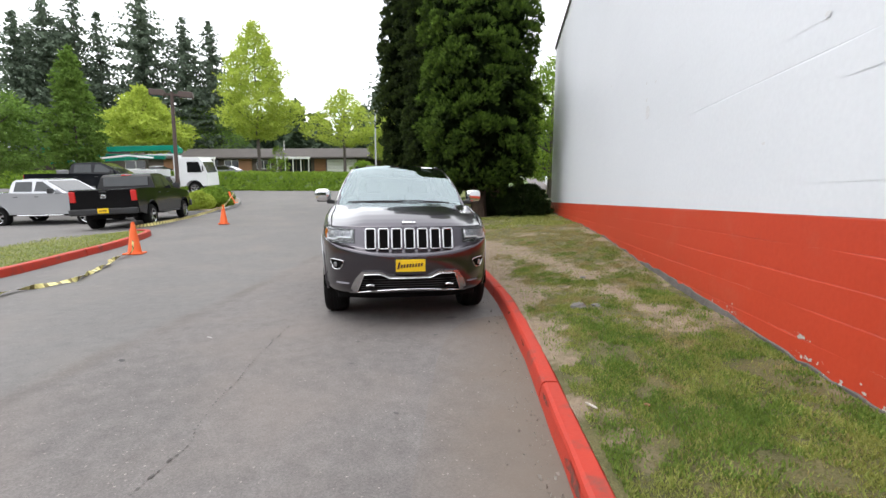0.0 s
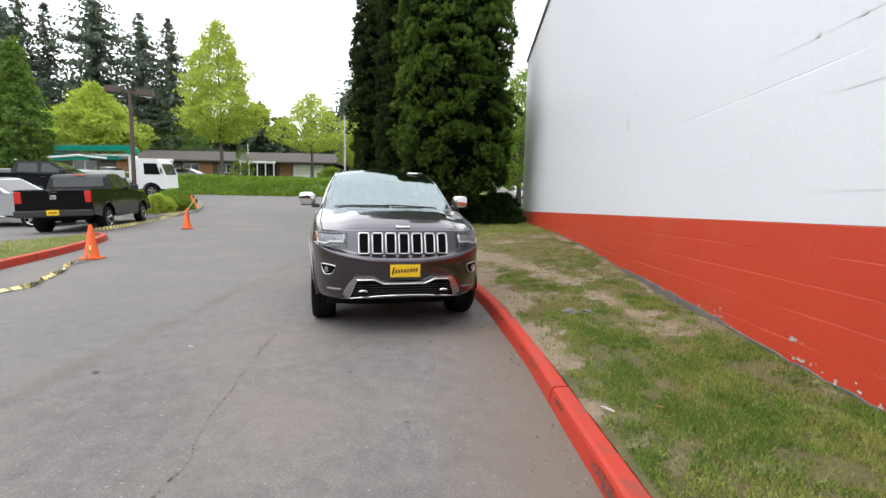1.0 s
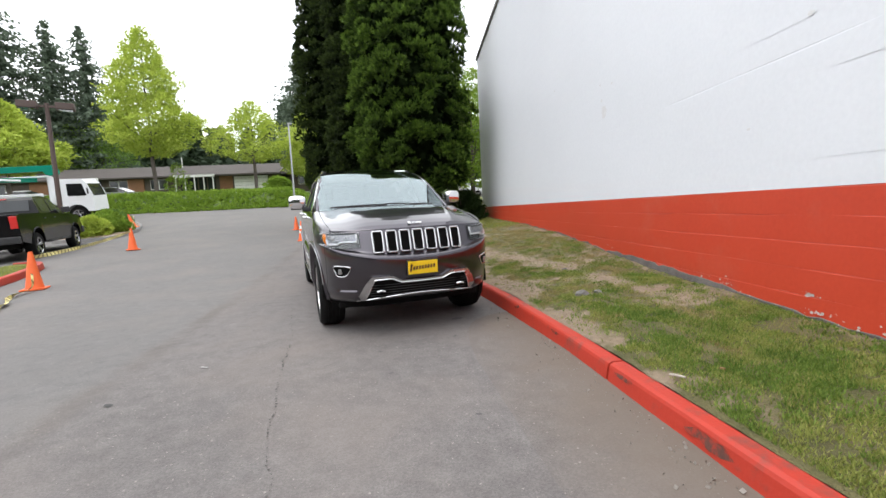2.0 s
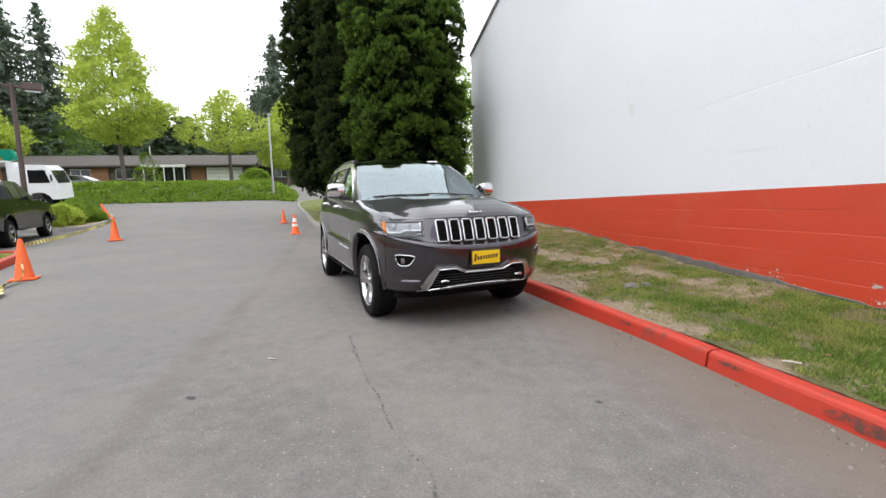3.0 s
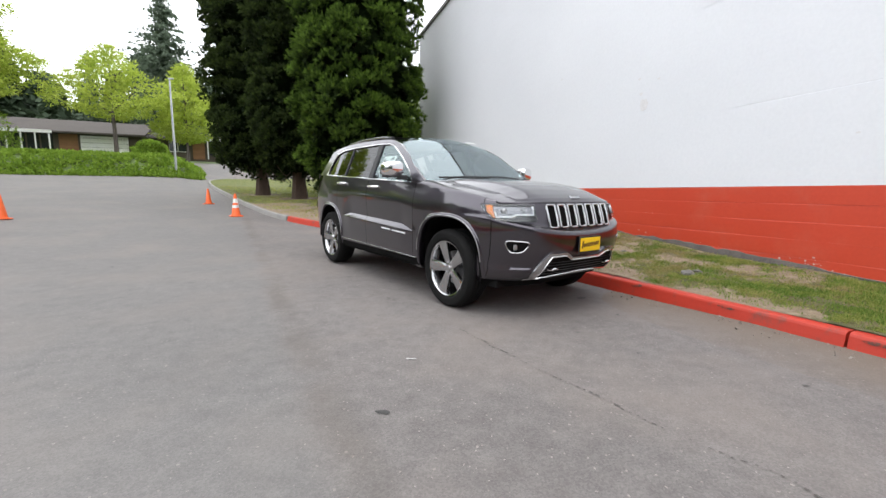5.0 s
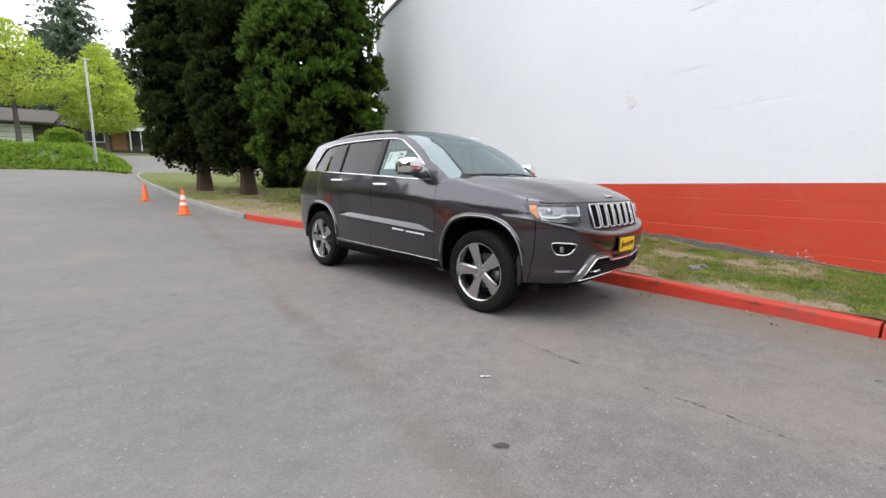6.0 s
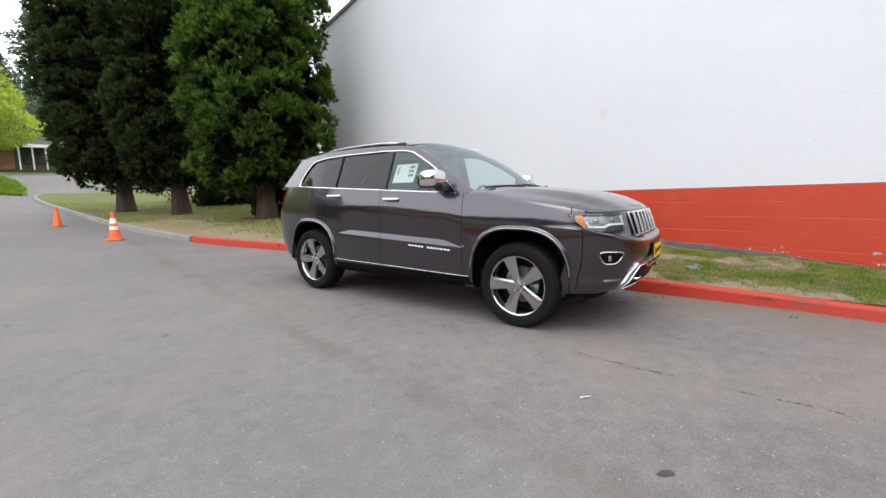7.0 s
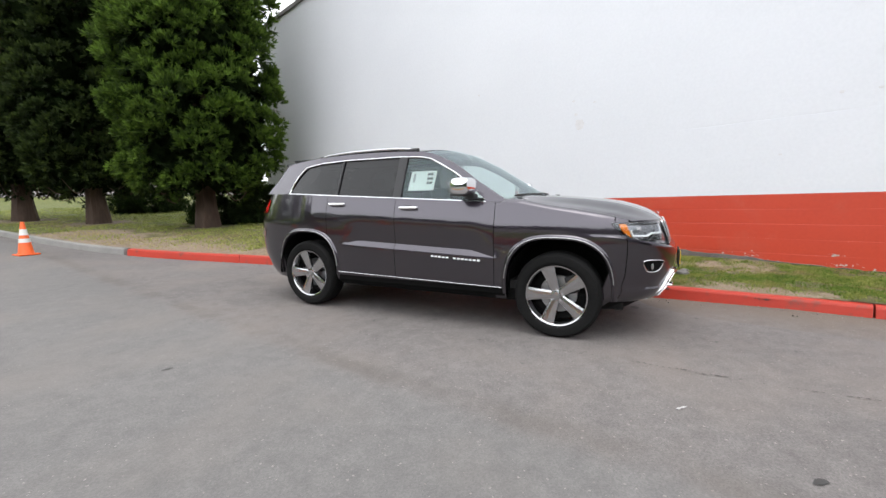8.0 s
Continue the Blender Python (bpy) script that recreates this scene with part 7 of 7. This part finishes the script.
M["tape_yellow"] = shade("tape_yellow", (0.66, 0.58, 0.20), (0.78, 0.70, 0.30), 0.45, bump=0)
M["tape_black"] = shade("tape_black", (0.16, 0.13, 0.045), (0.24, 0.20, 0.07), 0.5, bump=0)


def cone(label, x, y, h=0.71, collars=0, tilt=(0, 0), dz=0.0, turn=0):
    ob = thing("traffic_cone", label, "traffic cone", pose(x, y, land(x, y) + dz, tilt[0], tilt[1], turn), group="orange cones")
    w = h * 0.5
    part("base", box((w, w, 0.03), (0, 0, 0.016), 0.008), M["cone_orange"], ob)
    part("cone", lathe([(w * 0.40, 0.03), (w * 0.365, 0.06), (0.034, h - 0.02), (0.028, h), (0.018, h), (0.02, h - 0.04)], 24, "Z"), M["cone_orange"], ob, smooth=True)
    r_at = lambda z: w * 0.365 + (0.034 - w * 0.365) * (z - 0.06) / (h - 0.08)
    for i in range(collars):
        a, b = ((0.60, 0.78), (0.38, 0.50))[i]
        part("collar", lathe([(r_at(a * h) + 0.003, a * h), (r_at(b * h) + 0.003, b * h)], 24, "Z"), M["reflective"], ob, "white reflective collar", True)
    return ob


cone("orange traffic cone holding the caution tape", -7.62, 9.5, turn=20)
cone("orange traffic cone on the asphalt with tape", -9.2, 15.7, turn=35)
cone("orange traffic cone leaning against the planted island", -13.25, 23.6, tilt=(8, -14), dz=0.22)
cone("orange traffic cone with white reflective collars", -4.02, 16.5, collars=2, turn=12)
cone("small plain orange traffic cone by the grey kerb", -5.12, 21.3, 0.62, turn=40)

# caution tape: loops over the road, then from cone to cone
top1 = Vector((-7.62, 9.5, land(-7.62, 9.5) + 0.60))
top2 = Vector((-9.2, 15.7, land(-9.2, 15.7) + 0.62))
top3 = Vector((-13.15, 23.5, land(-13.15, 23.5) + 0.83))


def ribbon(name, label, path, width=0.075, stripe=0.11, twist=0.0):
    """A tape with slanted dark bars."""
    path = resample(path, 0.055)
    bm = bmesh.new()
    rows = []
    for i, p in enumerate(path):
        d = (path[min(i + 1, len(path) - 1)] - path[max(i - 1, 0)]).normalized()
        a = twist * math.sin(i * 0.31) + 0.25 * math.sin(i * 0.11 + 2)
        up = Vector((0, 0, 1)) * math.cos(a) + Vector((d.y, -d.x, 0)) * math.sin(a)
        rows.append((p - up * width / 2 * (0 if twist > 2 else 1), p + up * width / 2 * (2 if twist > 2 else 1)))
    vs = [[bm.verts.new(q) for q in r] for r in rows]
    for i, (a, b) in enumerate(zip(vs, vs[1:])):
        f = bm.faces.new((a[0], b[0], b[1], a[1]))
        f.material_index = 1 if i % 3 == 2 else 0
    return thing(name, label, "caution tape", bm=bm, mat=[M["tape_yellow"], M["tape_black"]])


def sag(a, b, low):
    return [a.lerp(b, i / 20) - Vector((0, 0, low * 4 * (i / 20) * (1 - i / 20))) for i in range(21)]


ribbon("caution_tape", "yellow caution tape sagging between two cones", sag(top1, top2, 0.07), twist=0.3)
ribbon("caution_tape", "yellow caution tape leading to the planted island", sag(top2, top3, 0.04), twist=0.3)
down = [top1, Vector((-7.58, 9.42, 0.40)), Vector((-7.50, 9.25, 0.17))] + [Vector((x, y, land(x, y) + 0.035)) for x, y in ((-7.44, 8.80), (-7.22, 8.35), (-7.0, 8.05), (-6.74, 7.5), (-6.62, 7.2), (-6.40, 6.8), (-6.46, 6.4), (-6.57, 6.0), (-6.45, 5.6), (-6.5, 5.0), (-6.7, 4.2))]
ribbon("caution_tape", "loose yellow caution tape lying crumpled on the asphalt", smooth_line(down, 8), twist=1.2)

# cracks and tar spots in the asphalt
M["crack"] = shade("crack", (0.055, 0.050, 0.046), (0.11, 0.102, 0.096), 0.95, big=6, fine=60, bump=0.3)


def crack(path, size, seed):
    """A chain of small pits along an old joint, thick in places and lost in others."""
    pts = resample(smooth_line(path, 8), 0.042)
    bm = bmesh.new()
    for i, p in enumerate(pts[:-1]):
        q = Vector((p.x * 5, p.y * 5, seed))
        grow = 0.35 + 0.8 * noise.noise(q * 0.4) + 1.1 * noise.noise(q * 3.1)
        if grow < 0.22:
            continue
        d = (pts[i + 1] - p).normalized()
        s = Vector((d.y, -d.x, 0))
        mid_ = p + s * (0.018 * noise.noise(q * 2) + 0.010 * noise.noise(q * 9))
        long_, wide_ = size * min(grow, 1.3) * (1.3 + noise.noise(q * 7)), size * min(grow, 1.1) * 0.62
        ring = []
        for k_ in range(8):
            a = math.pi * k_ / 4
            r_ = 1 + 0.45 * noise.noise(q * 4 + Vector((math.cos(a), math.sin(a), 0)))
            v = mid_ + d * (long_ * r_ * math.cos(a)) + s * (wide_ * r_ * math.sin(a))
            ring.append(bm.verts.new((v.x, v.y, land(v.x, v.y) + 0.0045 + 0.0002 * (i % 3))))
        bm.faces.new(ring)
    return thing("crack", "dark broken seam in the asphalt", "crack", kind="structure", bm=bm, mat=M["crack"])


crack([(-2.45, 6.6, 0), (-2.25, 5.6, 0), (-2.11, 4.91, 0), (-2.04, 4.2, 0), (-1.96, 3.69, 0), (-1.90, 3.36, 0), (-1.87, 3.07, 0), (-1.79, 2.75, 0), (-1.74, 2.58, 0), (-1.75, 2.2, 0), (-1.8, 1.2, 0)], 0.0135, 1)


def blot(name, label, x, y, r, seed, mat, squash=0.6, turn=0.0, lift=0.004, category="stain", kind="structure"):
    """A flat, uneven mark on the road."""
    bm = bmesh.new()
    ring = []
    for i in range(20):
        w = 2 * math.pi * i / 20
        rr = r * (1 + 0.35 * noise.noise(Vector((math.cos(w) * 1.5, math.sin(w) * 1.5, seed))))
        a, b = rr * math.cos(w), rr * math.sin(w) * squash
        px_, py_ = x + a * math.cos(turn) - b * math.sin(turn), y + a * math.sin(turn) + b * math.cos(turn)
        ring.append(bm.verts.new((px_, py_, land(px_, py_) + lift)))
    bm.faces.new(ring)
    return thing(name, label, category, kind=kind, bm=bm, mat=mat)


M["old_tar"] = shade("old_tar", (0.055, 0.052, 0.05), (0.10, 0.095, 0.09), 0.8, big=8, fine=60)
M["tar"] = shade("tar", (0.030, 0.029, 0.028), (0.055, 0.053, 0.05), 0.7, big=8, fine=60)
for i, (x, y, r) in enumerate(((-3.05, 3.72, 0.043), (-1.17, 3.78, 0.05), (-0.35, 2.94, 0.06), (-0.68, 3.01, 0.05), (-2.48, 7.2, 0.07), (-2.07, 6.72, 0.06), (-1.25, 4.3, 0.05), (-0.55, 4.55, 0.06), (-2.6, 5.4, 0.04), (-4.3, 7.5, 0.09), (-0.2, 4.35, 0.05), (-5.4, 8.9, 0.09))):
    blot("tar_spot", "small dark tar spot on the asphalt", x, y, r * (1 if i == 0 else 0.42), i * 1.7, M["tar"] if i == 0 else M["old_tar"], 0.5 if i else 0.42, i * 1.1 - 0.6)


blot("oil_spot", "dark oil spot beside the parked car", -0.42, 5.17, 0.07, 61, M["old_tar"], 0.6, 0.4)


M["old_paper"] = shade("old_paper", (0.34, 0.33, 0.32), (0.50, 0.49, 0.47), 0.8, big=20, fine=90)
bm = bmesh.new()
add_grid(bm, [[(-0.036 + 0.072 * i / 5, 0.009 * (j - 1) * (1 - 0.3 * (i % 2)), 0.003 + 0.006 * abs(math.sin(i * 1.9 + j))) for j in range(3)] for i in range(6)])
thing("paper_scrap", "crumpled white scrap of paper on the asphalt", "litter", pose(-2.68, 4.315, land(-2.68, 4.315) + 0.001, 0, 0, 150), bm=bm, mat=M["old_paper"])


def chunk(name, label, category, x, y, z, size, mat, seed):
    """A small broken lump."""
    bm = bmesh.new()
    bmesh.ops.create_icosphere(bm, subdivisions=2, radius=1)
    for v in bm.verts:
        v.co *= 1 + 0.35 * noise.noise(v.co * 1.3 + Vector((seed, 0, 0)))
        v.co = Vector((v.co.x * size[0], v.co.y * size[1], v.co.z * size[2]))
    return thing(name, label, category, pose(x, y, z, 0, 0, seed * 50), bm=bm, mat=mat)


M["stone"] = shade("stone", (0.085, 0.080, 0.074), (0.20, 0.19, 0.175), 0.9, big=8, fine=60, bump=0.6)
chunk("stone", "grey half-buried stone in the worn lawn", "stone", 0.92, 4.92, lawn_z(0.92, 4.92) + 0.01, (0.10, 0.075, 0.045), M["stone"], 1)
chunk("stone", "flat grey stone beside the larger one", "stone", 1.10, 4.93, lawn_z(1.10, 4.93), (0.06, 0.05, 0.025), M["stone"], 2)
M["split_wood"] = shade("split_wood", (0.34, 0.30, 0.25), (0.56, 0.52, 0.46), 0.8, big=20, fine=90)
part_ = thing("stick", "pale split stick lying on the worn grass edge", "stick", pose(0.44, 2.82, lawn_z(0.44, 2.82) + 0.03, 4, 6, 118), bm=add_cyl(cyl((-0.045, 0, 0), (0.01, 0.004, 0.003), 0.006, 0.008, 7), (0.01, 0.004, 0.003), (0.045, -0.003, 0), 0.008, 0.004, 7), mat=M["split_wood"])
chunk("stone", "small grey stone on the worn soil", "stone", 1.30, 6.2, lawn_z(1.30, 6.2), (0.05, 0.04, 0.02), M["stone"], 5)
chunk("clod", "small orange-brown leaf clod on the grass", "litter", 0.76, 2.86, lawn_z(0.76, 2.86) + 0.015, (0.018, 0.014, 0.010), M["brown_siding"], 3)

# dark scuffs where tyres rubbed the kerb
def kerb_scuff(y, length, low, high, seed):
    """An uneven rubbed mark on the kerb's face, curling onto its top edge."""
    bm = bmesh.new()
    rows = []
    for i in range(15):
        f = i / 14
        yy = y + (f - 0.5) * length
        q = Vector((yy * 9, seed, 0))
        grow = math.sin(math.pi * f) ** 0.6
        mid_ = (low + high) / 2 + 0.02 * noise.noise(q)
        half_ = (high - low) / 2.8 * grow * (1 + 0.5 * noise.noise(q * 1.7))
        row = []
        for j in range(6):
            h = mid_ + half_ * (j / 2.5 - 1)
            o = 0.018 * min(max((h - 0.01) / 0.11, 0), 1) if h < 0.12 else 0.018 + (h - 0.12) * 0.5
            row.append((kerb_x(yy) + o - 0.0045, yy, land(kerb_x(yy), yy) + min(h, 0.143)))
        rows.append(row)
    add_grid(bm, rows)
    return part("scuff", bm, M["scuff"], kerb_near, "dark rubbed scuff")


M["scuff"] = worn(shade("scuff", (0.055, 0.026, 0.020), (0.15, 0.05, 0.034), 0.8, big=14, fine=80, bump=0.2), (0.36, 0.03, 0.013), 22, 0.46, 0.60, 0.9)
for i, (y, length, low, high) in enumerate(((2.34, 0.30, 0.045, 0.125), (3.02, 0.20, 0.09, 0.135), (4.05, 0.16, 0.10, 0.138), (1.75, 0.22, 0.06, 0.13), (5.0, 0.14, 0.10, 0.138))):
    kerb_scuff(y, length, low, high, i * 3.3)

# gravel swept against the kerb foot
cs, us, vs = [], [], []
M["crumb"] = shade("crumb", (0.15, 0.13, 0.11), (0.32, 0.29, 0.26), 0.9, big=8, fine=60)
for i in range(1300):
    y = 0.5 + 12 * rng.random()
    x = kerb_x(y) - 0.02 - abs(rng.normal(0, 0.13))
    s = rng.uniform(0.002, 0.007) * (2.4 if i % 9 == 0 else 1)
    cs.append((x, y, land(x, y) + s * 0.5 + 0.035 * min(max((5.3 - y) / 1.5, 0), 1) * max(0, 1 - (kerb_x(y) + 0.03 - x) / 0.93) ** 1.6))
    a = rng.normal(0, 1, 3)
    us.append(a / np.linalg.norm(a) * s)
    b = np.cross(a, rng.normal(0, 1, 3))
    vs.append(b / np.linalg.norm(b) * s)
grit = new("grit", quads_mesh("grit", np.array(cs), np.array(us), np.array(vs), M["crumb"]))
tagged(grit, "fine grit and crumbs along the kerb foot", "gravel", kind="stuff")

# peeling patches and bare spots on the wall
M["bare_block"] = shade("bare_block", (0.58, 0.57, 0.57), (0.74, 0.74, 0.76), 0.9, big=12, fine=80, bump=0.5)
M["chalk"] = shade("chalk", (0.40, 0.33, 0.30), (0.66, 0.62, 0.60), 0.9, big=20, fine=90, bump=0.4)


def peel(y, z, r, seed, mat, squash=1.0):
    bm = bmesh.new()
    ring = []
    for i in range(22):
        w = 2 * math.pi * i / 22
        rr = r * (1 + 0.45 * noise.noise(Vector((math.cos(w) * 1.7, math.sin(w) * 1.7, seed))))
        yy, zz = y + rr * math.cos(w), z + rr * math.sin(w) * squash
        ring.append(bm.verts.new((wall_x(yy) - 0.0065, yy, zz)))
    bm.faces.new(ring)
    part("paint_peel", bm, mat, wall, "patch of peeling paint")


peel(6.88, 2.55, 0.085, 1, M["bare_block"], 1.1)
for i, (y, z, r) in enumerate(((6.95, 2.74, 0.035), (6.6, 2.9, 0.03), (7.0, 2.98, 0.03), (3.44, 2.46, 0.03), (3.1, 2.45, 0.025), (9.2, 3.5, 0.03), (4.0, 1.75, 0.02))):
    peel(y, z, r, 3 + i, M["bare_block"], 0.6)
for i in range(110):
    # flakes in three clusters, the rest scattered along the foot
    y, z = ((4.27, 0.375), (3.37, 0.424), (3.30, 0.306))[i % 3] if i < 60 else (2.6 + 10 * rng.random() ** 1.5, 0)
    y += rng.normal(0, (0.06, 0.03, 0.11)[i % 3])
    z = z + rng.normal(0, (0.022, 0.006, 0.010)[i % 3]) if z else lawn_z(wall_x(y), y) + 0.015 + 0.10 * rng.random() ** 3
    peel(y, z, 0.003 + 0.013 * rng.random() ** 3, 20 + i, M["chalk"], rng.uniform(0.4, 1.0))
